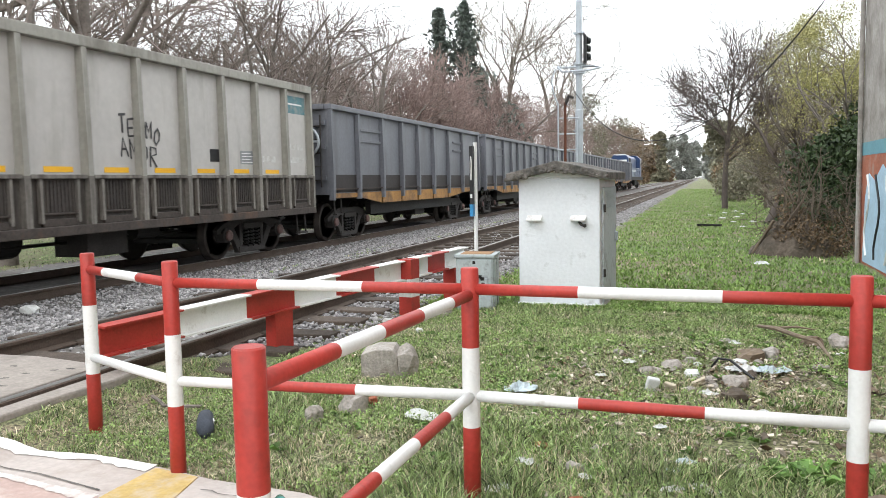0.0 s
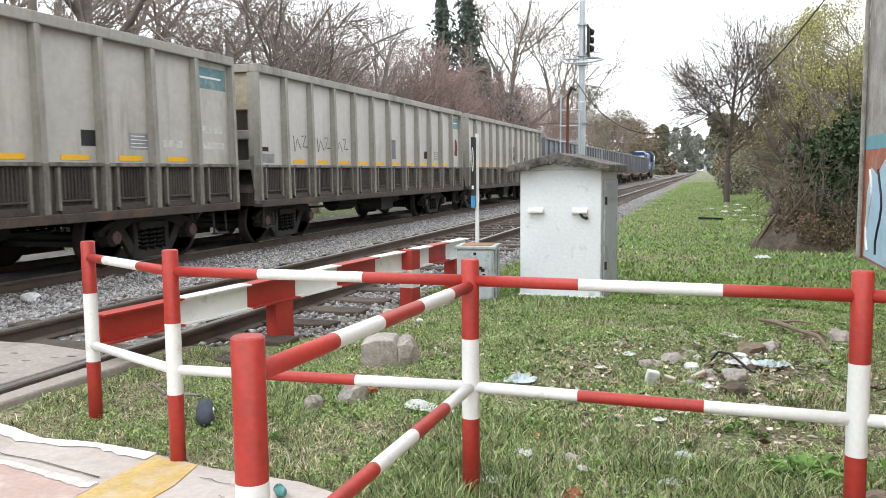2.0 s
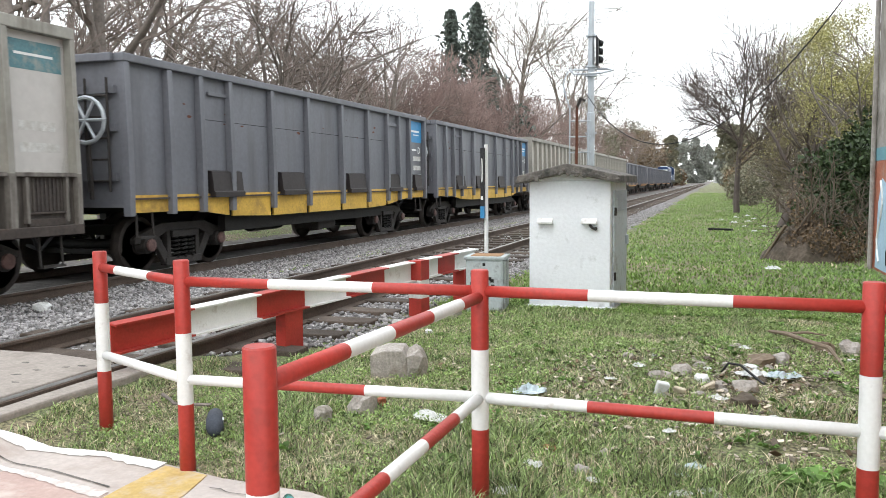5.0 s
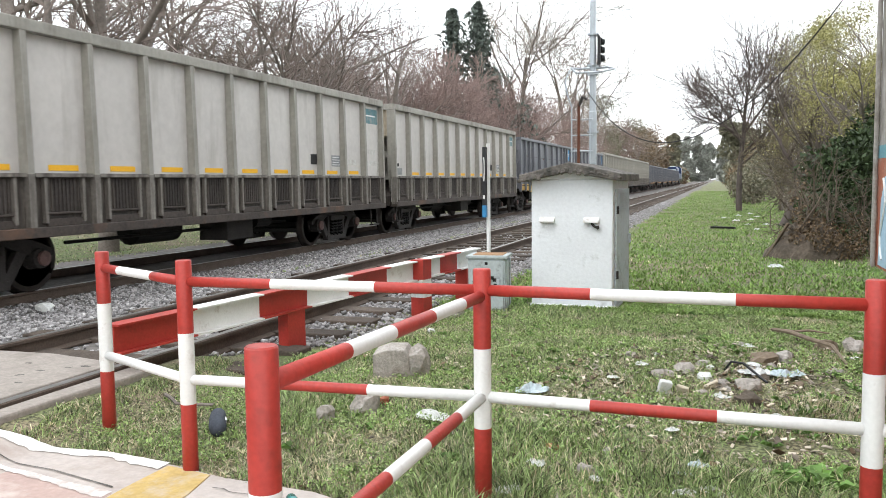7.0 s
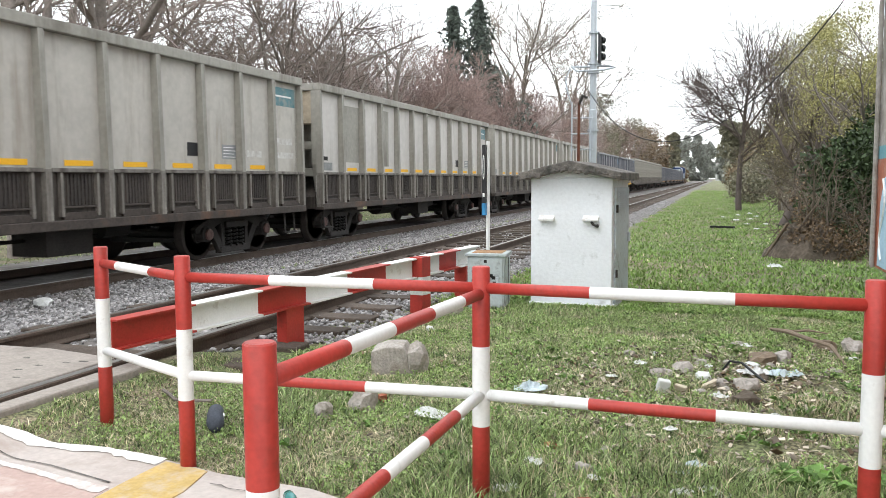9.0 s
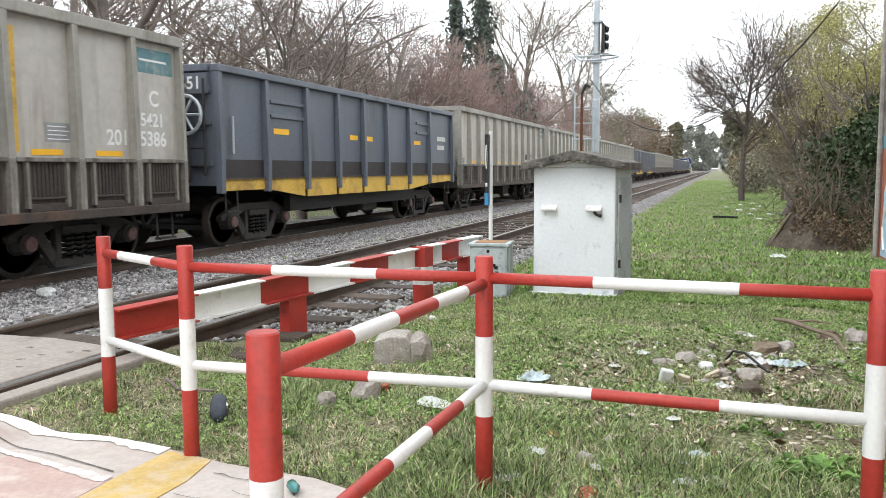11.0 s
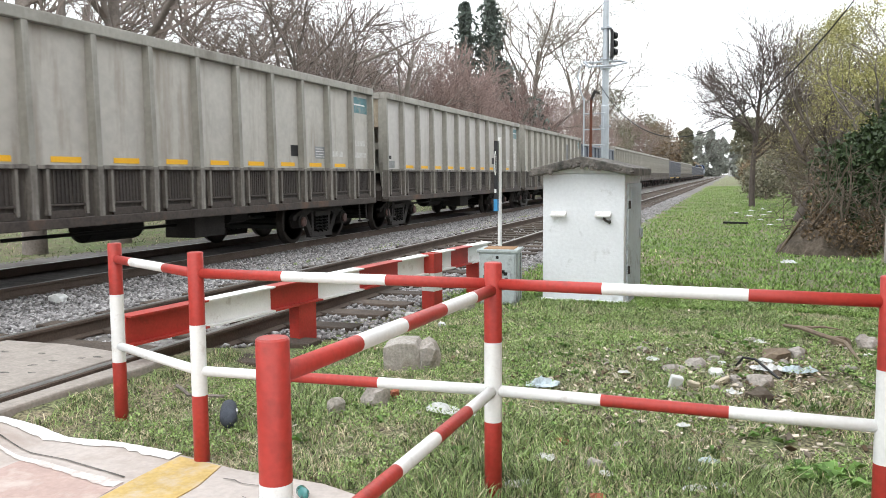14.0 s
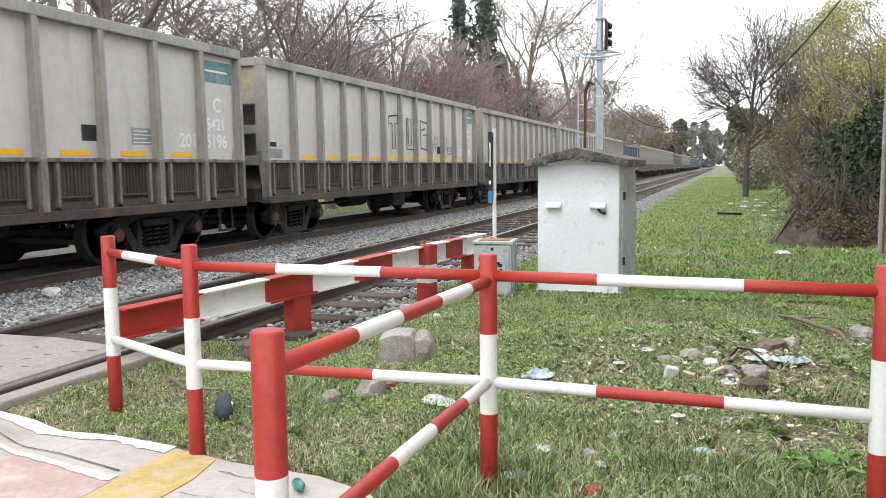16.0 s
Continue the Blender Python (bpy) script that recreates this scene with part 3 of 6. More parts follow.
def railing():
    rl = empty("railing", pose(-0.9, 3.0, -0.15), "tubular steel pedestrian railing painted in red and white bands", "railing")

    def put(name, g, label=""):
        ob = part(name, g, [M_RED, M_WHITE], rl, label, smooth=False)
        ob.matrix_basis = rl.matrix_basis.inverted()
        for p in ob.data.polygons:
            p.use_smooth = len(p.vertices) == 4 and p.area > 0.0003
        return ob

    for key, (x, y) in POSTS.items():
        top = {"e": 0.80, "a": 0.80, "b": 0.81}.get(key, 0.80)
        rad = 0.035 if key != "e" else 0.036
        zs = [-0.3, 0.15 if key == "e" else 0.165, 0.485, top - 0.004, top]
        if key == "a":
            zs = [-0.3, 0.17, 0.53, top - 0.004, top]
        put("post", Geo().tube([(x, y, z) for z in zs], [rad, rad, rad, rad, rad - 0.004], 20, slots=[0, 1, 0, 0]))

    def bar(p, q, z, bands, z2=None):
        a, b = Vector((*POSTS[p], z)), Vector((*POSTS[q], z if z2 is None else z2))
        cuts = [0.0]
        for width, _ in bands:
            cuts.append(cuts[-1] + width)
        cuts = [c / cuts[-1] for c in cuts]
        put("rail", Geo().tube([a.lerp(b, c) for c in cuts], 0.0225, 16, slots=[s for _, s in bands]))

    R, W = 0, 1
    bar("a", "b", 0.715, [(0.24, R), (0.42, W), (0.34, R)])
    bar("b", "c", 0.715, [(0.32, R), (0.35, W), (0.33, R)])
    bar("c", "d", 0.715, [(0.31, R), (0.37, W), (0.32, R)])
    bar("d", "f", 0.715, [(0.32, R), (0.36, W), (0.32, R)])
    bar("a", "b", 0.255, [(1, W)], 0.275)
    bar("b", "c", 0.275, [(0.27, W), (0.37, R), (0.36, W)], 0.29)
    bar("c", "d", 0.29, [(0.31, W), (0.33, R), (0.36, W)])
    bar("d", "f", 0.29, [(0.32, W), (0.34, R), (0.34, W)])
    bar("e", "c", 0.715, [(0.25, R), (0.185, W), (0.205, R), (0.20, W), (0.16, R)], 0.692)
    bar("e", "c", 0.285, [(0.2, W), (0.2, R), (0.2, W), (0.2, R), (0.2, W)], 0.29)


railing()


def guard_beam():
    """The red and white steel channel on posts between railing and track."""
    gb = empty("guard_barrier", pose(-3.2, 5.7, -0.15), "low steel beam barrier on posts, painted in red and white blocks", "barrier")
    inv = gb.matrix_basis.inverted()
    a, b = Vector((-3.5, 4.05, 0.0)), Vector((-2.75, 7.4, 0.0))
    d = (b - a).normalized()
    n = Vector((d.y, -d.x, 0))
    rise = 0.027
    cuts = [-0.01, 0.61, 1.25, 1.79, 2.33, 2.9, 3.34, 3.55, 3.84, 4.18, 4.61]
    for i, (s, e) in enumerate(zip(cuts[:-1], cuts[1:])):
        g = Geo()
        for z0, z1, w0, w1 in ((0.235, 0.28, -0.06, 0.06), (0.112, 0.286, -0.006, 0.006), (0.06, 0.10, -0.06, 0.06)):
            if z1 - z0 < 0.1:
                z0, z1 = (0.282, 0.294) if z0 > 0.2 else (0.104, 0.116)
            p0, p1 = a + d * s, a + d * e
            q = [p0 + n * w0, p0 + n * w1, p1 + n * w1, p1 + n * w0]
            up = [s * rise, s * rise, e * rise, e * rise]
            g.add([(v.x, v.y, z0 + u) for v, u in zip(q, up)] + [(v.x, v.y, z1 + u) for v, u in zip(q, up)], [(3, 2, 1, 0), (4, 5, 6, 7), (0, 1, 5, 4), (1, 2, 6, 5), (2, 3, 7, 6), (3, 0, 4, 7)])
        part("beam", g, [M_RED if i % 2 == 0 else M_WHITE], gb, at=inv)
    for k, s in enumerate((1.61, 3.43, 4.35)):
        p = a + d * s + n * (0.04 if k == 1 else 0.0)
        g = Geo()
        rz = pose(p.x, p.y, 0, 0, 0, -math.degrees(math.atan2(d.x, d.y)))
        zz = [(-0.4, 0.03, 0), (0.03, 0.205, 1), (0.205, 0.395, 0)] if k == 1 else [(-0.4, 0.104 + s * rise, 0)]
        for z0, z1, s2 in zz:
            w = 0.10 if k == 0 else 0.075
            out = [(-0.07, -w), (0.07, -w), (0.07, w), (-0.07, w), (-0.07, w - 0.012), (0.05, w - 0.012), (0.05, -w + 0.012), (-0.07, -w + 0.012)]
            if k == 0:
                out = [(-0.05, -w), (0.05, -w), (0.05, w), (-0.05, w)]
            k0 = len(g.v)
            g.prism(out, z0, z1, s2, axis="z")
            g.v[k0:] = [tuple(rz @ Vector(p)) for p in g.v[k0:]]
        part("post", g, [M_RED, M_WHITE], gb, at=inv)


guard_beam()

# ---- signal hut, cabinet, mast, sign ----


def hut():
    h = empty("signal_hut", pose(-1.385, 8.17, -0.15, 0, 0, -3.6), "small whitewashed masonry signal hut with a mossy concrete roof", "hut")
    w, dp, top = 0.415, 0.90, 1.32
    g = Geo()
    g.box(-w, w, 0, dp, -0.15, top - 0.02)
    g.prism([(-w, top - 0.02), (w, top - 0.02), (0, top + 0.09)], 0.0, dp)
    part("wall", g, [M_HUT], h, bevel=0.012)
    r = [(-w - 0.095, top - 0.045), (0, top + 0.055), (w + 0.095, top - 0.045), (w + 0.095, top + 0.03), (0, top + 0.15), (-w - 0.095, top + 0.03)]
    roof = part("roof", Geo().prism(r, -0.13, dp + 0.12), [M_ROOFCONC], h, "mossy grey concrete roof slab", bevel=0.01)
    g = Geo()
    rng = random.Random(3)
    for i in range(26):
        t = i / 25
        x = -w - 0.09 + t * (2 * w + 0.18)
        z = top - 0.045 + (1 - abs(2 * t - 1)) * 0.10
        g.rock((x, -0.125, z + rng.uniform(0.005, 0.05)), (0.035, 0.02, rng.uniform(0.02, 0.045)), rng)
    part("broken_edge", g, [M_ROOFCONC], roof, "crumbling roof edge")
    for x in (-0.245, 0.205):
        g = Geo()
        g.prism([(0.0, 0.0), (-0.055, 0.005), (-0.055, 0.02), (0.0, 0.06)], x - 0.078, x + 0.078, axis="x")
        part("vent_hood", g, [M_WHITE], h, "white sheet-metal vent hood", at=pose(0, 0, 0.865))
    g = Geo().tube([(0.21, -0.01, 0.86), (0.235, -0.03, 0.835), (0.26, -0.035, 0.825), (0.28, -0.02, 0.83)], 0.013, 8)
    g.rock((0.275, -0.03, 0.82), (0.02, 0.02, 0.025), rng)
    part("cable_gland", g, [M_FRAME], h, "grey cable clamp")
    g = Geo().box(w, w + 0.022, 0.10, dp - 0.06, 0.03, top - 0.12)
    door = part("door", g, [M_HUTDOOR], h, "pale grey steel door", bevel=0.006)
    for z in (1.08, 0.98):
        g = Geo()
        for i in range(4):
            g.box(w + 0.022, w + 0.034, 0.20, dp - 0.16, z + i * 0.022, z + i * 0.022 + 0.011)
        part("louvre", g, [M_HUTDOOR], door)
    part("hinge", Geo().tube([(w + 0.03, 0.10, 0.95), (w + 0.03, 0.10, 1.03)], 0.012, 8), [M_FRAME], door)
    part("hinge", Geo().tube([(w + 0.03, 0.10, 0.3), (w + 0.03, 0.10, 0.38)], 0.012, 8), [M_FRAME], door)
    g = Geo().box(w + 0.022, w + 0.05, dp - 0.16, dp - 0.11, 0.62, 0.72)
    part("lock", g, [M_GALV], door, "steel lock", bevel=0.004)
    g = Geo().box(-w - 0.015, w + 0.015, -0.02, dp + 0.02, -0.2, 0.035)
    part("plinth", g, [M_HUT], h, "lime-splashed plinth", bevel=0.012)


hut()


def cabinet():
    c = empty("cable_cabinet", pose(-2.18, 7.72, -0.15, 0, 0, 6), "pale grey steel cable cabinet with chipped paint and rusty top", "cabinet")
    part("body", Geo().box(-0.15, 0.22, 0, 0.36, -0.1, 0.53), [M_CABGREY], c, bevel=0.006)
    part("lid", Geo().box(-0.17, 0.24, -0.02, 0.38, 0.53, 0.56), [M_CABGREY], c, bevel=0.006)
    part("top_sheet", Geo().box(-0.11, 0.19, 0.03, 0.33, 0.56, 0.566), [mat("rust_brown_sheet", (0.30, 0.17, 0.08), 0.8, vary=0.3, scale=8, fine=40)], c, "rust-brown sheet")
    door = part("door", Geo().box(-0.13, 0.20, -0.012, 0.0, 0.03, 0.51), [M_CABGREY], c, bevel=0.003)
    part("handle", Geo().box(0.14, 0.165, -0.03, -0.012, 0.25, 0.33), [M_GALV], door, "steel handle")
    side = part("side_door", Geo().box(0.22, 0.232, 0.03, 0.33, 0.03, 0.51), [M_CABGREY], c, bevel=0.003)
    part("seam", Geo().box(0.232, 0.236, 0.17, 0.185, 0.03, 0.51), [M_FRAME], side)
    rng = random.Random(9)
    g = Geo()
    for i in range(16):
        x, z, s = rng.uniform(-0.12, 0.18), rng.uniform(0.2, 0.5), rng.uniform(0.006, 0.02)
        g.box(x - s, x + s, -0.0145, -0.012, z - s * 0.6, z + s * 1.4)
    part("chipped_paint", g, [M_GEAR], door, "dark chipped spots")["kind"] = "stuff"


cabinet()


def mast():
    m = empty("signal_mast", pose(-2.30, 16.0, -0.15), "galvanised railway signal mast with ladder and a black signal head", "signal")
    part("column", Geo().tube([(0, 0, -0.3), (0, 0, 2.6), (0, 0, 2.62), (0, 0, 4.72)], [0.078, 0.074, 0.064, 0.058], 16), [M_GALV], m, smooth=False)
    for z in (4.05, 3.47, 3.30, 2.2):
        part("clamp", Geo().tube([(0, 0, z), (0, 0, z + 0.035)], 0.11, 16), [M_GALV], m)
    ring = Geo()
    pts = [(-0.42, 0.0, 3.45), (-0.28, -0.22, 3.33), (0.2, -0.22, 3.33), (0.40, 0.0, 3.40), (0.26, 0.2, 3.46), (-0.3, 0.2, 3.46), (-0.42, 0.0, 3.45)]
    ring.tube(pts, 0.022, 8)
    part("hoop", ring, [M_GALV], m, "working-platform hoop")
    g = Geo().box(0.11, 0.15, -0.15, 0.02, 3.50, 4.02)
    head = part("signal_head", g, [M_BLACK], m, "black signal head seen from the side", bevel=0.01)
    part("backboard", Geo().box(0.09, 0.11, -0.06, 0.26, 3.48, 4.06), [M_BLACK], head)
    for z in (3.62, 3.78, 3.93):
        part("hood", Geo().tube([(0.14, 0.02, z), (0.20, 0.06, z - 0.01)], [0.07, 0.06], 12), [M_BLACK], head)
    lad = Geo()
    for x in (-0.38, -0.02):
        lad.tube([(x, -0.17, 0.1), (x, -0.17, 2.75 if x < -0.1 else 2.4)], 0.016, 6)
    part("ladder_rail", lad, [M_GALV], m)
    for i in range(8):
        part("rung", Geo().tube([(-0.40, -0.17, 0.35 + i * 0.30), (0.02, -0.17, 0.35 + i * 0.30)], 0.014, 6), [M_GALV], m)
    part("conduit", Geo().tube([(-0.38, -0.17, 2.70), (-0.47, -0.15, 2.95), (-0.52, -0.1, 3.2), (-0.45, 0, 3.42)], 0.014, 6), [M_GALV], m)
    part("stay_pole", Geo().tube([(-0.20, -0.5, -0.3), (-0.19, -0.5, 2.72)], 0.026, 8), [M_RUST], m, "rusty brown pole")
    part("insulator", Geo().tube([(-0.19, -0.5, 2.68), (-0.12, -0.5, 2.84), (-0.04, -0.45, 2.80)], [0.028, 0.034, 0.024], 8), [M_FRAME], m)


mast()


def sign():
    s = empty("trackside_sign", pose(-2.37, 8.62, -0.15), "thin white post with a narrow black and white sign board", "sign")
    part("post", Geo().tube([(0, 0, -0.2), (0, 0, 1.70)], 0.022, 10), [M_WHITE], s)
    board = part("board", Geo().box(-0.045, -0.008, -0.05, 0.05, 1.03, 1.66, m=pose(0, -0.03, 0)), [M_BLACK], s, "black board with white symbols", bevel=0.003)
    part("board_foot", Geo().box(-0.046, -0.007, -0.082, 0.022, 0.90, 1.03), [M_SIGNBLUE], board, "blue strip")
    ring = Geo().tube([(-0.0265 + 0.008 * math.sin(a * math.pi / 8), -0.083, 1.42 + 0.13 * math.cos(a * math.pi / 8)) for a in range(17)], 0.004, 6)
    part("symbol", ring, [M_WHITE], board, "white symbol")
    part("symbol", Geo().box(-0.038, -0.015, -0.084, -0.08, 1.10, 1.14), [M_SIGNWHITE], board)


sign()

# ---- wire ----


def wire():
    a, c, b = Vector((-2.32, 15.5, 2.78)), Vector((-0.82, 13.5, 1.72)), Vector((2.20, 10.6, 4.55))
    pts = []
    for i in range(29):
        t = i / 28
        k = 0.36
        # a parabola through the three points
        p = a * ((t - k) * (t - 1) / (k)) + c * (t * (t - 1) / (k * (k - 1))) + b * (t * (t - k) / (1 - k))
        pts.append(p)
    tagged(part("overhead_cable", Geo().tube(pts, 0.0085, 6), [M_CABLE], None), "black sagging cable strung from the mast to the building", "cable")


wire()

# ---- building with mural ----


def building():
    b = empty("building", pose(2.18, 13.1, -0.2), "tall plastered wall with peeling grey paint and a low mural", "building")
    part("wall", Geo().box(0, 6, -13, 0, -0.3, 7.5), [M_WALLPLASTER], b)
    part("painted_dado", Geo().box(-0.006, 0, -13, 0.0, 0.0, 1.66), [M_WALLRED], b, "flaking brick-red paint")
    part("painted_band", Geo().box(-0.010, -0.006, -13, 0.0, 1.60, 1.78), [M_MURALTEAL], b, "grey-teal band")
    g = Geo()
    pts = [(-0.25, 0.1), (-3.5, 0.1), (-3.5, 1.2), (-2.8, 1.42), (-2.2, 1.22), (-1.5, 1.46), (-1.0, 1.25), (-0.6, 1.35), (-0.35, 1.0)]
    g.prism(pts, -0.014, -0.009, axis="x")
    part("mural", g, [M_MURALBLUE], b, "pale blue mural shapes")
    for k in range(4):
        y = -0.55 - k * 0.7
        pts = [(-0.018, y + 0.16 * math.sin(i * 0.9 + k), 0.2 + i * 0.16) for i in range(8)]
        part("mural_line", Geo().tube(pts, 0.02, 5), [M_BLACK if k % 2 else M_WHITE], b)
    part("cornice", Geo().box(-0.05, 6, -13, 0.05, 7.4, 7.6), [M_WALLPLASTER], b)
    part("downpipe", Geo().tube([(-0.05, -0.08, 0.0), (-0.05, -0.08, 7.3)], 0.035, 10), [M_WALLPLASTER], b)


building()

# ---- train ----
FRONT_A = 14.77


def shift(t):
    """How far the train has rolled along the track after t seconds."""
    return 11.841 * t - 0.037 * t * t


def side_frame_mesh():
    """Cast side frame of a three-piece bogie with its spring window."""
    g = Geo()
    top = [(-1.12, 0.52), (-0.95, 0.60), (-0.55, 0.72), (0.55, 0.72), (0.95, 0.60), (1.12, 0.52), (1.12, 0.44), (0.72, 0.47), (0.38, 0.60), (-0.38, 0.60), (-0.72, 0.47), (-1.12, 0.44)]
    g.prism(top[:6] + top[6:], -0.05, 0.05, axis="x")
    for s in (-1, 1):
        leg = [(s * 0.74, 0.50), (s * 0.60, 0.56), (s * 0.36, 0.22), (s * 0.24, 0.16), (s * 0.24, 0.10), (s * 0.44, 0.10)]
        g.prism(leg, -0.045, 0.045, axis="x")
        g.prism([(s * 0.40, 0.62), (s * 0.31, 0.62), (s * 0.31, 0.16), (s * 0.40, 0.16)], -0.05, 0.05, axis="x")
    g.box(-0.06, 0.06, -0.44, 0.44, 0.08, 0.19)
    g.box(-0.10, 0.10, -0.33, 0.33, 0.50, 0.60)
    return g


def coil(x, y, z0, z1, r, turns, wire_r):
    k = turns * 8
    return [(x + r * math.cos(i * math.pi / 4), y + r * math.sin(i * math.pi / 4), z0 + (z1 - z0) * i / k) for i in range(k + 1)]


def wheelset_mesh():
    g = Geo()
    g.tube([(-1.02, 0, 0), (1.02, 0, 0)], 0.075, 10, 1)
    for s in (-1, 1):
        xs = [0.79, 0.80, 0.80, 0.815, 0.85, 0.925, 0.935, 0.935, 0.90, 0.885, 0.89, 0.95]
        rs = [0.10, 0.34, 0.40, 0.455, 0.425, 0.418, 0.41, 0.35, 0.335, 0.22, 0.15, 0.14]
        g.tube([(s * x, 0, 0) for x in xs], rs, 28, 0)
    return g


SIDE_FRAME = side_frame_mesh().mesh("side_frame", M_FRAME, 0.008)
WHEELSET = wheelset_mesh().mesh("wheelset", [M_WHEEL, M_GEAR])
WHEELSET.polygons.foreach_set("use_smooth", [len(p.vertices) == 4 for p in WHEELSET.polygons])
SPRING = Geo().tube(coil(0, 0, 0.19, 0.50, 0.075, 5, 0.02), 0.022, 5).mesh("spring", M_GEAR)
AXLEBOX = Geo().tube([(-0.10, 0, 0), (0.06, 0, 0), (0.07, 0, 0), (0.09, 0, 0)], [0.13, 0.125, 0.09, 0.07], 14).mesh("axle_box", M_FRAME)
AXLECAP = Geo().tube([(0, 0, 0), (0.03, 0, 0), (0.04, 0, 0)], [0.095, 0.09, 0.05], 12).mesh("axle_cap", M_AXLEBOX)
BOLSTER = Geo().box(-1.05, 1.05, -0.17, 0.17, 0.50, 0.66).box(-0.7, 0.7, -1.0, -0.9, 0.28, 0.36).box(-0.7, 0.7, 0.9, 1.0, 0.28, 0.36).mesh("bolster", M_GEAR, 0.01)
AXLES = 0.885
WHEEL_R = 0.42


def bogie(parent, y):
    b = new("bogie")
    b.parent = parent
    b.matrix_basis = pose(0, y, 0)
    part("bolster", BOLSTER, None, b)
    for s in (-1, 1):
        part("side_frame", SIDE_FRAME, None, b, at=pose(s * 1.02, 0, 0))
        for k in (-0.18, 0.0, 0.18):
            part("spring", SPRING, None, b, at=pose(s * 1.02, k, 0))
        for a in (-AXLES, AXLES):
            part("axle_box", AXLEBOX, None, b, at=pose(s * 1.06, a, WHEEL_R, 0, 0, 0 if s > 0 else 180))
            part("axle_cap", AXLECAP, None, b, "reddish axle cap", at=pose(s * 1.15, a, WHEEL_R, 0, 0, 0 if s > 0 else 180))
    for a in (-AXLES, AXLES):
        part("wheelset", WHEELSET, None, b, at=pose(0, a, WHEEL_R))
    return b


def underframe(w, lh, bogie_y, low):
    part("centre_sill", Geo().box(-0.22, 0.22, -lh - 0.05, lh + 0.05, low - 0.12, low + 0.25), [M_GEAR], w, bevel=0.01)
    for s in (-1, 1):
        g = Geo().box(-0.09, 0.09, s * lh, s * (lh + 0.42), 0.78, 0.98)
        g.box(-0.13, 0.13, s * (lh + 0.27), s * (lh + 0.435), 0.72, 1.02)
        part("coupler", g, [M_FRAME], w, bevel=0.02)
        g = Geo().tube([(0.5, s * (lh - 0.05), 0.85), (0.5, s * (lh + 0.2), 0.7), (0.4, s * (lh + 0.4), 0.45), (0.2, s * (lh + 0.43), 0.5)], 0.025, 6)
        part("air_hose", g, [M_BLACK], w)
        bogie(w, s * bogie_y)
    g = Geo().tube([(0.55, -1.5, 0.62), (0.55, -1.42, 0.62), (0.55, -0.4, 0.62), (0.55, -0.32, 0.62)], [0.14, 0.22, 0.22, 0.14], 14)
    part("air_tank", g, [M_GEAR], w, "black air reservoir")
    part("brake_box", Geo().box(0.55, 1.1, 0.35, 1.15, 0.35, 0.80), [M_FRAME], w, bevel=0.01)
    part("brake_cylinder", Geo().tube([(0.8, 1.6, 0.62), (0.8, 2.1, 0.62)], 0.13, 12), [M_GEAR], w)
    part("brake_rod", Geo().tube([(0.75, -2.9, 0.55), (0.75, 2.9, 0.55)], 0.025, 6), [M_GEAR], w)
    # corner step on both ends of the camera's side and the other
    for s in (-1, 1):
        for x in (-1, 1):
            g = Geo()
            y = s * (lh - 0.42)
            g.tube([(x * 1.40, y - 0.17, low), (x * 1.42, y - 0.17, low - 0.42), (x * 1.42, y + 0.17, low - 0.42), (x * 1.40, y + 0.17, low)], 0.018, 6)
            g.box(x * 1.42 - 0.05, x * 1.42 + 0.05, y - 0.17, y + 0.17, low - 0.44, low - 0.41)
            part("step", g, [M_FRAME], w)


LIGHT_L, DARK_L = 6.24, 5.90
BAYS = 12
BAY = 2 * LIGHT_L / BAYS


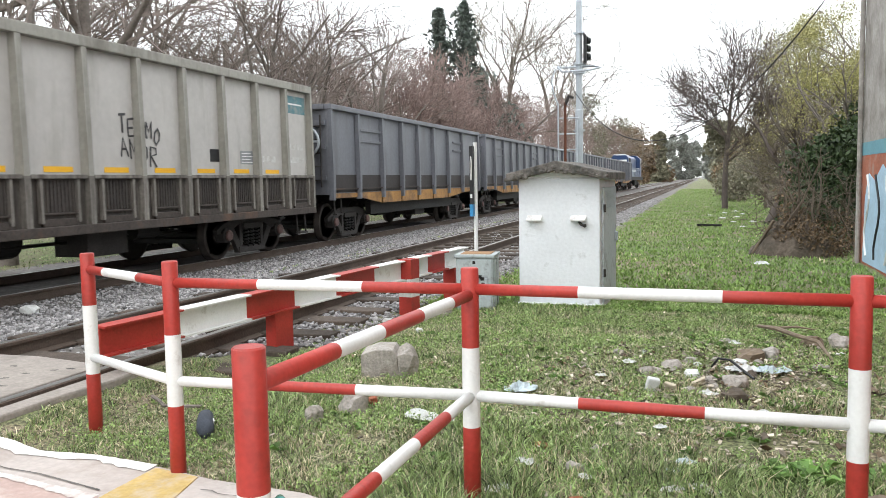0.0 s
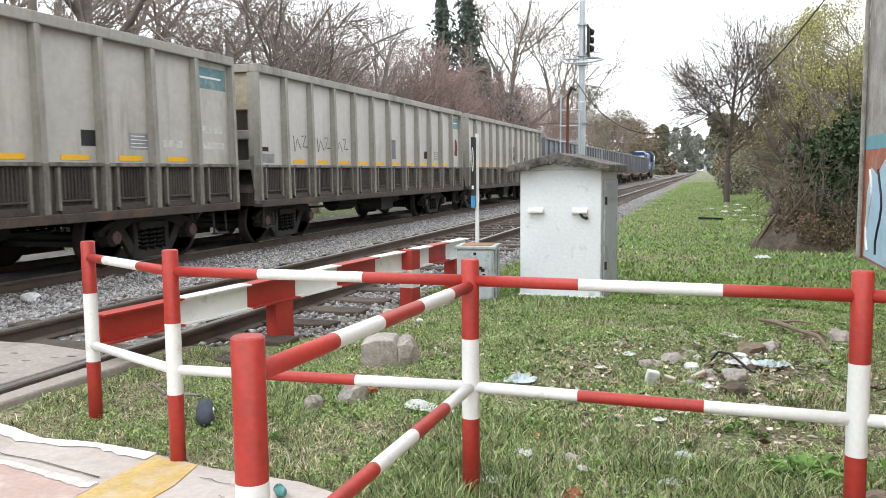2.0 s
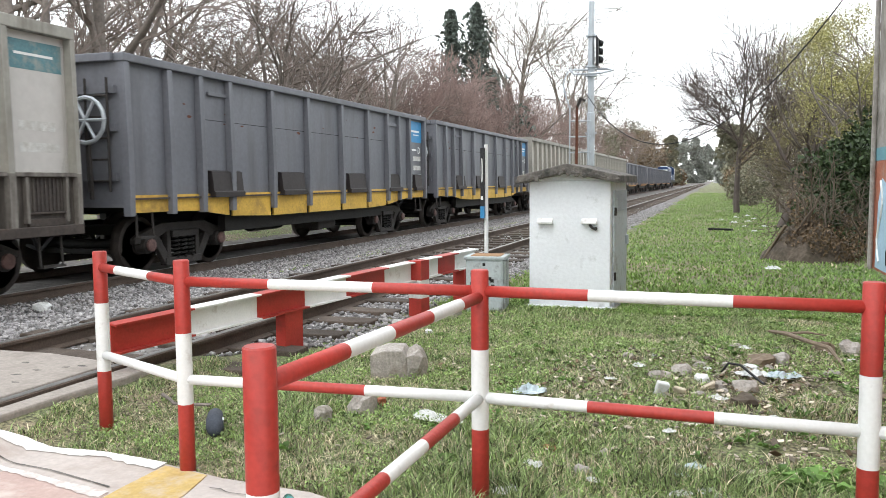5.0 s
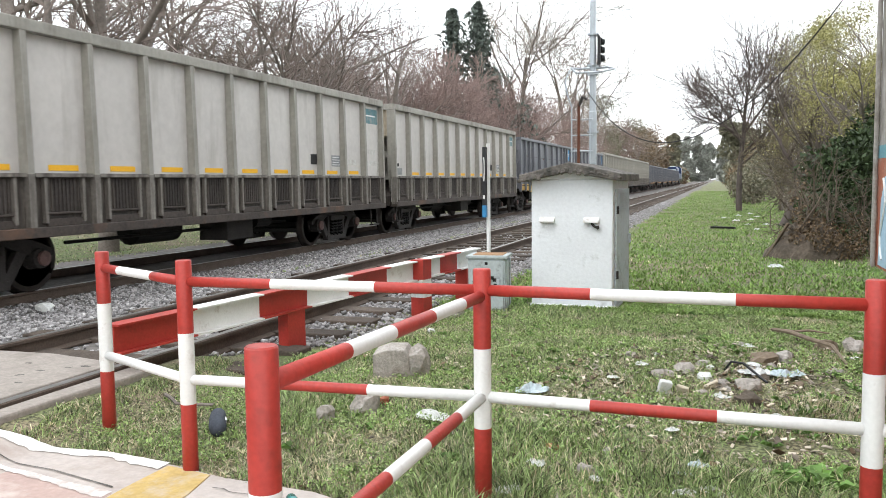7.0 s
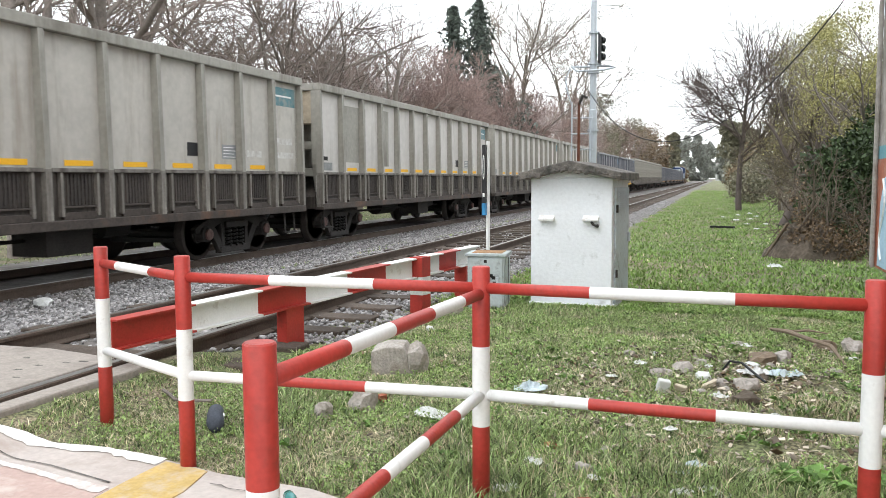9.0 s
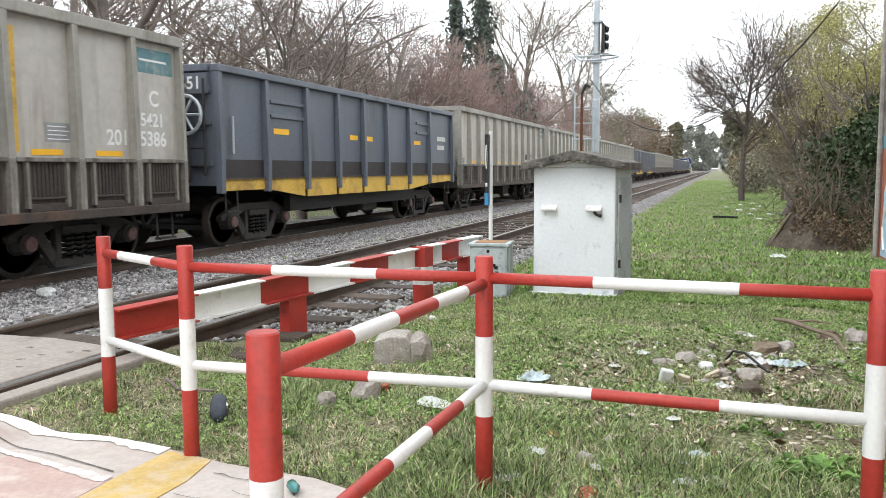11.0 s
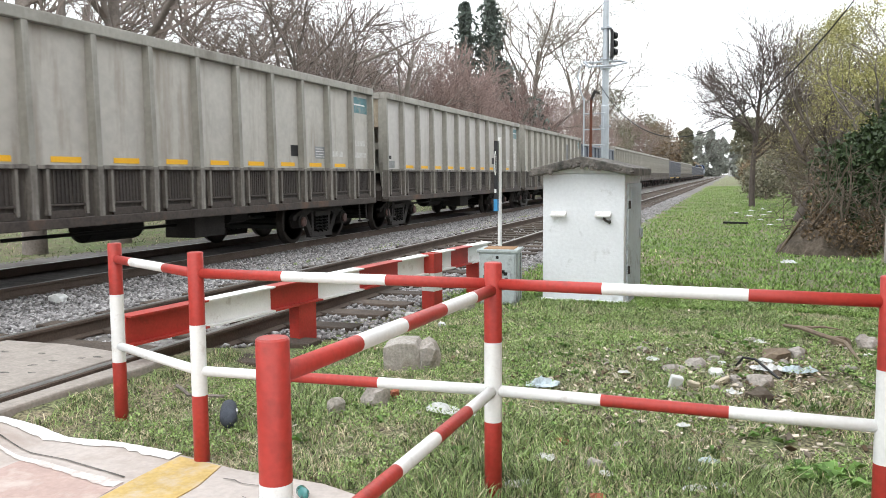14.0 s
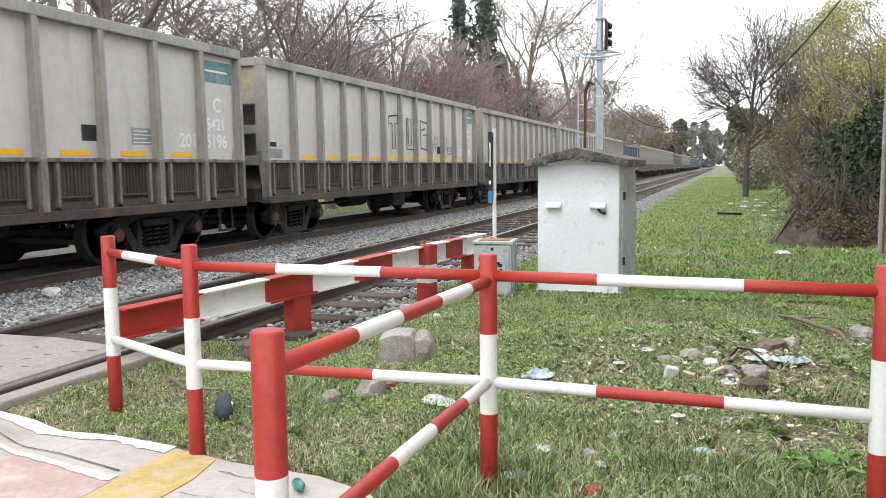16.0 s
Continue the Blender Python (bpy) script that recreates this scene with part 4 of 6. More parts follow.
def wagon_light():
    """Open-top bogie wagon: smooth grey sides with ribs, ledge and a sooty lower skirt."""
    w = empty("gondola_wagon", pose(0, 0, 0), "weathered light grey ribbed open-top freight wagon with sooty lower skirt", "wagon", "wagons of the freight train")
    lh, top, ledge, low = LIGHT_L, 3.18, 1.43, 0.76
    for s in (-1, 1):
        a, b = sorted((s * 1.36, s * 1.40))
        part("side_wall", Geo().box(a, b, -lh + 0.05, lh - 0.05, low + 0.05, top - 0.02), [M_WAGLIGHT], w)
        a, b = sorted((s * (lh - 0.50), s * (lh - 0.46)))
        part("end_wall", Geo().box(-1.36, 1.36, a, b, 1.0, top - 0.02), [M_WAGRIB], w)
    part("floor", Geo().box(-1.36, 1.36, -lh + 0.5, lh - 0.5, 0.98, 1.05), [M_WAGLOW], w)
    for s in (-1, 1):
        a, b = sorted((s * 1.34, s * 1.51))
        part("top_rail", Geo().box(a, b, -lh, lh, top - 0.14, top), [M_WAGRIB], w, bevel=0.012)
        a, b = sorted((s * (lh - 0.14), s * lh))
        part("top_rail", Geo().box(-1.34, 1.34, a, b, top - 0.14, top), [M_WAGRIB], w, bevel=0.012)
    rib = Geo().prism([(0.0, low), (0.135, low), (0.135, ledge - 0.1), (0.133, ledge), (0.0, ledge)], -0.045, 0.045, 1).prism([(0.0, ledge), (0.133, ledge), (0.105, top - 0.14), (0.0, top - 0.14)], -0.045, 0.045, 0).mesh("rib", [M_WAGRIB, M_WAGPOST])
    half = Geo().prism([(0.0, low), (0.135, low), (0.135, ledge - 0.1), (0.133, ledge), (0.0, ledge)], -0.035, 0.035, 1).prism([(0.0, ledge), (0.133, ledge), (0.105, top - 0.14), (0.0, top - 0.14)], -0.035, 0.035, 0).mesh("rib", [M_WAGRIB, M_WAGPOST])
    ledge_me = Geo().box(-0.01, 0.128, -BAY / 2 + 0.062, BAY / 2 - 0.062, ledge - 0.035, ledge + 0.015).mesh("ledge", M_WAGPOST, 0.006)
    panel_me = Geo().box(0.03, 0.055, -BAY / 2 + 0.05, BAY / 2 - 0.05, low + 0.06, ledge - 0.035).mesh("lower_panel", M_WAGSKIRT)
    post_me = Geo().prism([(0.055, low + 0.1), (0.115, low + 0.1), (0.115, ledge - 0.035), (0.055, ledge - 0.035)], -0.022, 0.022).mesh("stanchion", M_WAGPOST, 0.005)
    foot_me = Geo().box(0.055, 0.095, -0.275, 0.275, low + 0.06, low + 0.15).box(0.055, 0.105, -0.275, 0.275, low + 0.20, low + 0.225).mesh("skirt_foot", M_WAGSILL, 0.006)
    bar = Geo().box(0.055, 0.066, -0.275, 0.275, low + 0.15, ledge - 0.036)
    for k in range(9):
        y = -0.24 + k * 0.06
        bar.box(0.066, 0.078, y - 0.014, y + 0.014, low + 0.235, ledge - 0.05)
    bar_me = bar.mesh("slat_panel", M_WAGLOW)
    stripe_me = Geo().box(0.0, 0.004, -0.24, 0.24, ledge + 0.045, ledge + 0.115).mesh("marker_stripe", M_YELLOW)
    far = Geo()
    for i in range(BAYS + 1):
        y = -lh + i * BAY
        end = i in (0, BAYS)
        yy = y + (0.035 if i == 0 else -0.035 if end else 0)
        part("rib", half if end else rib, None, w, at=pose(1.40, yy, 0))
        far.box(-1.53, -1.40, yy - 0.06, yy + 0.06, low, top - 0.14)
        if i == BAYS:
            continue
        c = y + BAY / 2
        part("ledge", ledge_me, None, w, at=pose(1.40, c, 0))
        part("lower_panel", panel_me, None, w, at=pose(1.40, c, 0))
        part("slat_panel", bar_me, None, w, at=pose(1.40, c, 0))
        part("skirt_foot", foot_me, None, w, at=pose(1.40, c, 0))
        for s in (-0.30, 0.30):
            part("stanchion", post_me, None, w, at=pose(1.40, c + s, 0))
        far.box(-1.53, -1.40, c - BAY / 2 + 0.06, c + BAY / 2 - 0.06, ledge - 0.035, ledge + 0.015)
        if 1 <= i <= BAYS - 2:
            part("marker_stripe", stripe_me, None, w, "bright yellow reflective strip", at=pose(1.402, c + 0.10, 0))
    part("far_side_ribs", far, [M_WAGRIB], w)
    for s in (-1, 1):
        a, b = sorted((s * 1.36, s * 1.545))
        part("side_sill", Geo().box(a, b, -lh, lh, low - 0.06, low + 0.06), [M_WAGSILL], w, bevel=0.01)
    for s in (-1, 1):
        # recessed ends with cross beams and a slanting lower sheet
        for z0, z1 in ((2.40, 3.04), (1.89, 2.05), (1.36, 1.52)):
            a, b = sorted((s * (lh - 0.46), s * (lh - 0.06)))
            part("end_beam", Geo().box(-1.35, 1.35, a, b, z0, z1), [M_ENDPLATE if z0 > 2.3 else M_WAGRIB], w, bevel=0.012)
        y0, y1 = s * (lh - 0.46), s * (lh - 0.02)
        g = Geo().prism([(y0, 1.15), (y0, 1.35), (y1, 0.95), (y1, 0.72), (y0, 0.72)], -1.34, 1.34, axis="x")
        part("end_apron", g, [M_WAGLOW], w)
        for x in (-1, 1):
            a, b = sorted((x * 1.30, x * 1.40))
            post = [(s * lh, top - 0.14), (s * (lh - 0.13), top - 0.14), (s * (lh - 0.13), 1.7), (s * (lh - 0.36), 0.72), (s * (lh - 0.20), 0.72), (s * lh, 1.6)]
            part("corner_post", Geo().prism(post, a, b, axis="x"), [M_WAGRIB], w)
    underframe(w, lh, 4.55, low)
    return w


def flat_mark(w, name, words, size, y, z, x=1.404, material=None, label=""):
    """Lettering on the camera's side of a wagon, reading along the train."""
    me = text_mesh(words, size, material or M_SIGNWHITE, size * 0.02)
    m = Matrix.Translation((x, y, z)) @ Matrix(((0, 0, 1, 0), (1, 0, 0, 0), (0, 1, 0, 0), (0, 0, 0, 1)))
    return part(name, me, None, w, label, at=m)


def strokes(w, name, lines, y, z, r=0.016, x=1.41, material=None, label=""):
    g = Geo()
    for line in lines:
        g.tube([(x, y + a, z + b) for a, b in line], r, 5)
    g.v = [(x + (p[0] - x) * 0.25, p[1], p[2]) for p in g.v]
    return part(name, g, [material or M_SPRAY], w, label)


def patch(w, name, y0, y1, z0, z1, material, label="", x=1.4, t=0.003):
    return part(name, Geo().box(x, x + t, y0, y1, z0, z1), [material], w, label)


def front_marks(w, number):
    """The painted data at the leading end of a light wagon."""
    lh = LIGHT_L
    patch(w, "operator_square", lh - 0.92, lh - 0.12, 2.62, 2.95, M_TEAL, "faded teal square")
    patch(w, "logo_bar", lh - 0.82, lh - 0.25, 2.78, 2.81, M_SIGNWHITE, t=0.005)
    if number:
        flat_mark(w, "lettering", "C", 0.30, lh - 0.65, 2.18)
        flat_mark(w, "lettering", "5421", 0.25, lh - 0.84, 1.90)
        a, b = number.split()
        flat_mark(w, "lettering", b, 0.28, lh - 0.86, 1.63)
        flat_mark(w, "lettering", a, 0.28, lh - 1.50, 1.63)
    else:
        for y0, y1, z in ((lh - 0.80, lh - 0.25, 1.93), (lh - 0.80, lh - 0.20, 1.68), (lh - 1.78, lh - 1.32, 1.68)):
            patch(w, "faded_number_bar", y0, y1, z, z + 0.11, M_FAINT, "faded pale number bar")
    patch(w, "data_plate", lh - 2.52, lh - 2.08, 1.63, 1.86, mat("dull_grey_plate", (0.25, 0.26, 0.27), 0.6, vary=0.2, scale=9, fine=50), "grey data plate with faint lines")
    for k in range(4):
        patch(w, "data_line", lh - 2.48, lh - 2.14 - 0.05 * (k % 2), 1.66 + k * 0.05, 1.672 + k * 0.05, M_SIGNWHITE, t=0.005)
    patch(w, "black_plate", lh - 3.42, lh - 3.17, 1.66, 1.86, M_BLACK, "small black plate", t=0.006)
    patch(w, "rear_plate", -lh + 0.25, -lh + 0.5, 1.68, 1.76, M_GEAR)
    patch(w, "rear_plate", -lh + 0.25, -lh + 0.7, 1.48, 1.64, mat("dull_grey_plate_b", (0.22, 0.23, 0.23), 0.6, vary=0.25, scale=9, fine=50))


def wagon_dark(blue=False, style=0):
    """Slate-coloured open-top wagon with flat sides, few ribs and a yellow sill."""
    paint = M_WAGBLUE if blue else M_WAGDARK
    label = "blue-slate open-top freight wagon with ochre sill and yellow marks" if blue else "slate grey open-top freight wagon with yellow sill blocks"
    w = empty("gondola_wagon", pose(0, 0, 0), label, "wagon", "wagons of the freight train")
    lh, top, low = DARK_L, (2.93 if blue or style == 1 else 3.03), (1.04 if blue or style == 1 else 0.99)
    for s in (-1, 1):
        a, b = sorted((s * 1.38, s * 1.42))
        part("side_wall", Geo().box(a, b, -lh, lh, low, top - 0.02), [paint], w)
        a, b = sorted((s * (lh - 0.04), s * lh))
        part("end_wall", Geo().box(-1.38, 1.38, a, b, low, top - 0.02), [paint], w)
    part("floor", Geo().box(-1.38, 1.38, -lh + 0.04, lh - 0.04, 1.06, 1.12), [M_WAGLOW], w)
    for s in (-1, 1):
        a, b = sorted((s * 1.36, s * 1.52))
        part("top_rail", Geo().box(a, b, -lh - 0.02, lh + 0.02, top - 0.11, top), [paint], w, bevel=0.012)
        a, b = sorted((s * (lh - 0.06), s * (lh + 0.08)))
        part("top_rail", Geo().box(-1.36, 1.36, a, b, top - 0.11, top), [paint], w, bevel=0.012)
    ys = [-lh + 0.05, -4.45, -3.0, -1.65, -0.38, 0.95, 2.4, 3.9, lh - 0.05] if blue or style == 1 else \
         [-lh + 0.05, -lh + 0.95, -lh + 1.7, -lh + 2.5, -2.1, -0.75, 0.75, 2.1, lh - 2.65, lh - 1.9, lh - 1.18, lh - 0.05]
    rib = Geo().prism([(0, low - 0.12), (0.11, low - 0.12), (0.12, 1.5), (0.09, top - 0.11), (0, top - 0.11)], -0.055, 0.055).mesh("rib", paint, 0.008)
    for y in ys:
        part("rib", rib, None, w, at=pose(1.42, y, 0))
        part("rib", rib, None, w, at=pose(-1.42, y, 0, 0, 0, 180))
    belly = lambda y: low - 0.02 - (0.17 if abs(y) < 3.0 else 0.17 * max(0, (4.4 - abs(y)) / 1.4))
    n_seg = len(ys) - 1
    for i in range(n_seg):
        a, b = ys[i] + 0.055, ys[i + 1] - 0.055
        tall = 0.10 if blue else 0.02 if style == 1 else 0.16
        pts = [(a, belly(a) - 0.06), (b, belly(b) - 0.06), (b, low + tall), (a, low + tall)]

        g = Geo().prism(pts, 1.42, 1.452, axis="x")
        g2 = Geo().prism(pts, -1.452, -1.42, axis="x")
        part("sill_panel", g, [M_RUSTSILL if style == 1 else M_OCHRE], w, "ochre-yellow sill panel")
        part("sill_panel", g2, [M_OCHRE], w)
        if style == 1 or blue:
            part("lower_band", Geo().box(1.42, 1.437, a, b, low + tall + 0.02, low + 0.42), [M_DARKBAND], w, "dark band above the sill")
        part("trough", Geo().box(1.42, 1.49, a, b, low + 0.10, low + 0.125), [M_WAGSILL], w)
    if style == 0 and not blue:
        for y in (-3.55, -1.4, 1.45, 3.65, 5.3):
            wd = 0.42 if abs(y) < 5 else 0.25
            g = Geo().prism([(1.42, low + 0.52), (1.50, low + 0.50), (1.53, low + 0.20), (1.56, low + 0.18), (1.56, low + 0.10), (1.42, low + 0.10)], y - wd, y + wd)
            part("discharge_box", g, [M_DARKBAND], w, "black discharge-door box")
        part("seam", Geo().box(1.42, 1.423, -lh + 1.8, lh - 2.5, 2.28, 2.29), [M_GEAR], w)
        rng = random.Random(4)
        for k in range(14):
            y, z, s = rng.uniform(-lh + 1, lh - 2.6), rng.uniform(2.2, 2.65), rng.uniform(0.03, 0.10)
            part("rust_scar", Geo().rock((1.42, y, z), (0.004, s, s * 0.35), rng), [M_RUST], w)
    for s in (-1, 1):
        part("under_sill", Geo().box(*sorted((s * 1.12, s * 1.26)), -3.3, 3.3, 0.52, low), [M_GEAR], w)
    # short stiffened doors near both ends
    for s in (-1, 1):
        y0, y1 = (lh - 2.60, lh - 1.95) if not (blue or style == 1) else (lh - 2.9, lh - 1.65)
        a, b = sorted((s * y0, s * y1))
        for z in (2.45, 2.20) if (blue or style == 1) else (2.66,):
            part("door_rail", Geo().box(1.42, 1.46, a, b, z, z + 0.06), [paint], w, bevel=0.006)
        for x in (-1, 1):
            part("end_post", Geo().box(*sorted((x * 0.5, x * 0.62)), *sorted((s * lh, s * (lh + 0.10))), low, top - 0.11), [paint], w)
        for z in (1.35, 2.0, 2.5):
            part("end_beam", Geo().box(-1.38, 1.38, *sorted((s * lh, s * (lh + 0.07))), z, z + 0.10), [paint], w)
        part("end_ladder", Geo().tube([(0.95, s * (lh + 0.1), 1.2), (0.95, s * (lh + 0.1), 2.7)], 0.018, 6).tube([(1.3, s * (lh + 0.1), 1.2), (1.3, s * (lh + 0.1), 2.7)], 0.018, 6), [M_FRAME], w)
        for k in range(5):
            part("rung", Geo().tube([(0.95, s * (lh + 0.1), 1.35 + k * 0.28), (1.3, s * (lh + 0.1), 1.35 + k * 0.28)], 0.014, 6), [M_FRAME], w)
    # handbrake wheel at the rear end
    wheel = part("brake_wheel", Geo().tube([(0.98 + 0.30 * math.cos(a * math.pi / 8), -lh - 0.14, 2.15 + 0.30 * math.sin(a * math.pi / 8)) for a in range(17)], 0.03, 6), [M_GALV], w, "pale spoked handbrake wheel")
    for k in range(6):
        a = k * math.pi / 3
        part("spoke", Geo().tube([(0.98, -lh - 0.15, 2.15), (0.98 + 0.3 * math.cos(a), -lh - 0.14, 2.15 + 0.3 * math.sin(a))], 0.022, 6), [M_GALV], wheel)
    part("brake_chain", Geo().tube([(1.0, -lh - 0.12, 1.85), (1.02, -lh - 0.12, 1.1)], 0.03, 5), [M_FRAME], w)
    underframe(w, lh, 4.15, low)
    return w


def dark_marks(w, number, blue):
    lh = DARK_L
    if blue:
        for y, n in ((-3.85, 0.27), (-0.78, 0.2), (0.02, 0.2), (3.1, 0.24)):
            patch(w, "marker_stripe", y - n, y + n, 1.92, 2.02, M_YELLOW, "yellow reflective strip", x=1.42, t=0.006)
        me = text_mesh("2651", 0.27, M_SIGNWHITE, 0.005)
        part("lettering", me, None, w, at=Matrix.Translation((0.72, -lh - 0.095, 2.55)) @ pose(0, 0, 0, 90, 0, 0))
        part("number_board", Geo().box(0.0, 1.36, -lh - 0.09, -lh, 2.48, 2.79), [M_WAGBLUE], w)
        for k in range(2):
            patch(w, "faded_number_bar", lh - 1.2, lh - 0.5 - 0.1 * k, 2.07 - k * 0.24, 2.19 - k * 0.24, M_FAINT, "faded pale number bar", x=1.42)
        patch(w, "grab_rail", -lh + 0.42, -lh + 0.45, 1.55, 2.15, M_GALV, x=1.46, t=0.02)
    else:
        patch(w, "operator_square", lh - 1.08, lh - 0.13, 2.34, 2.88, M_SIGNBLUE, "bright blue square with white lines", x=1.42, t=0.005)
        patch(w, "logo_bar", lh - 0.90, lh - 0.3, 2.60, 2.65, M_SIGNWHITE, x=1.425)
        patch(w, "logo_bar", lh - 0.75, lh - 0.35, 2.52, 2.545, M_SIGNWHITE, x=1.425)
        patch(w, "logo_bar", lh - 0.90, lh - 0.52, 2.12, 2.17, M_SIGNWHITE, x=1.42)
        flat_mark(w, "lettering", "D", 0.24, lh - 0.42, 2.06, 1.425)
        if number:
            flat_mark(w, "lettering", "54", 0.22, lh - 0.92, 1.83, 1.425)
            flat_mark(w, "lettering", number, 0.20, lh - 0.92, 1.60, 1.425)
        else:
            for k in range(2):
                patch(w, "faded_number_bar", lh - 0.74, lh - 0.2, 1.62 + 0.24 * k, 1.74 + 0.24 * k, M_FAINT, "faded pale number bar", x=1.42)
        patch(w, "data_plate", lh - 0.40, lh - 0.14, 1.36, 1.52, M_GALV, x=1.42)
        patch(w, "data_plate", lh - 0.62, lh - 0.52, 1.40, 1.5, M_SIGNWHITE, x=1.42)


def locomotive():
    L = empty("locomotive", pose(0, 0, 0), "blue diesel locomotive with white stripes and grey handrails", "locomotive")
    part("frame", Geo().box(-1.4, 1.4, -8.6, 8.6, 1.0, 1.4), [M_GEAR], L, bevel=0.03)
    part("long_hood", Geo().prism([(-0.95, 1.4), (0.95, 1.4), (0.95, 3.5), (0.7, 3.8), (-0.7, 3.8), (-0.95, 3.5)], -7.6, 3.4), [M_LOCOBLUE], L, bevel=0.03)
    cab = part("cab", Geo().prism([(-1.4, 1.4), (1.4, 1.4), (1.4, 3.6), (0.9, 4.0), (-0.9, 4.0), (-1.4, 3.6)], 3.4, 6.0), [M_LOCOBLUE], L, bevel=0.03)
    part("window", Geo().box(1.39, 1.41, 3.8, 5.5, 2.7, 3.4), [M_GLASS], cab)
    part("window", Geo().box(-1.0, 1.0, 3.38, 3.4, 3.0, 3.5), [M_GLASS], cab)
    part("short_hood", Geo().prism([(-0.95, 1.4), (0.95, 1.4), (0.95, 2.5), (0.7, 2.8), (-0.7, 2.8), (-0.95, 2.5)], 6.0, 8.0), [M_LOCOBLUE], L, bevel=0.03)
    part("white_stripe", Geo().box(0.95, 0.97, -7.6, 3.4, 2.0, 2.2), [M_SIGNWHITE], L)
    part("radiator", Geo().box(0.95, 0.99, -6.8, -5.0, 2.6, 3.5), [M_GEAR], L)
    part("rear_face", Geo().box(-0.8, 0.8, -7.64, -7.6, 2.9, 3.3), [M_SIGNWHITE], L)
    part("roof_fan", Geo().box(-0.5, 0.5, -6.5, -4.8, 3.8, 3.95).box(-0.3, 0.3, -1, 1, 3.8, 4.0), [M_SIGNWHITE], L)
    g = Geo()
    for y in np.linspace(-8.4, 3.2, 9):
        for x in (-1.35, 1.35):
            g.tube([(x, y, 1.4), (x, y, 2.4)], 0.02, 5)
    for x in (-1.35, 1.35):
        g.tube([(x, -8.4, 2.4), (x, 3.2, 2.4)], 0.02, 5)
    g.tube([(-1.35, -8.5, 2.4), (1.35, -8.5, 2.4)], 0.025, 5)
    part("handrail", g, [M_GALV], L)
    part("fuel_tank", Geo().box(-1.2, 1.2, -1.8, 1.8, 0.4, 1.0), [M_GEAR], L, bevel=0.06)
    for y in (-5.4, 5.4):
        bogie(L, y)
    return L


M_FAINT = mat("faded_white_number", (0.56, 0.56, 0.54), 0.6, vary=0.2, scale=10, fine=60, bump=0, dirt=(0.42, 0.40, 0.37), dirt_amount=0.5, dirt_scale=9)
SPRAYED = {"T": [[(0, 1), (1, 1.05)], [(0.45, 1.02), (0.5, 0)]],
           "E": [[(1, 1), (0.1, 0.95), (0, 0.5), (0.05, 0), (1, 0.05)], [(0, 0.5), (0.8, 0.52)]],
           "A": [[(0, 0), (0.45, 1), (1, 0)], [(0.15, 0.4), (0.85, 0.4)]],
           "M": [[(0, 0), (0.1, 1), (0.5, 0.35), (0.9, 1), (1, 0)]],
           "O": [[(0.5, 1), (0.1, 0.75), (0.05, 0.3), (0.45, 0), (0.9, 0.3), (0.9, 0.75), (0.5, 1)]],
           "R": [[(0.05, -0.1), (0, 1), (0.8, 0.95), (0.85, 0.6), (0.1, 0.5), (1, -0.1)]]}
TRAIN = []  # (thing, place of its middle along the track at the start)


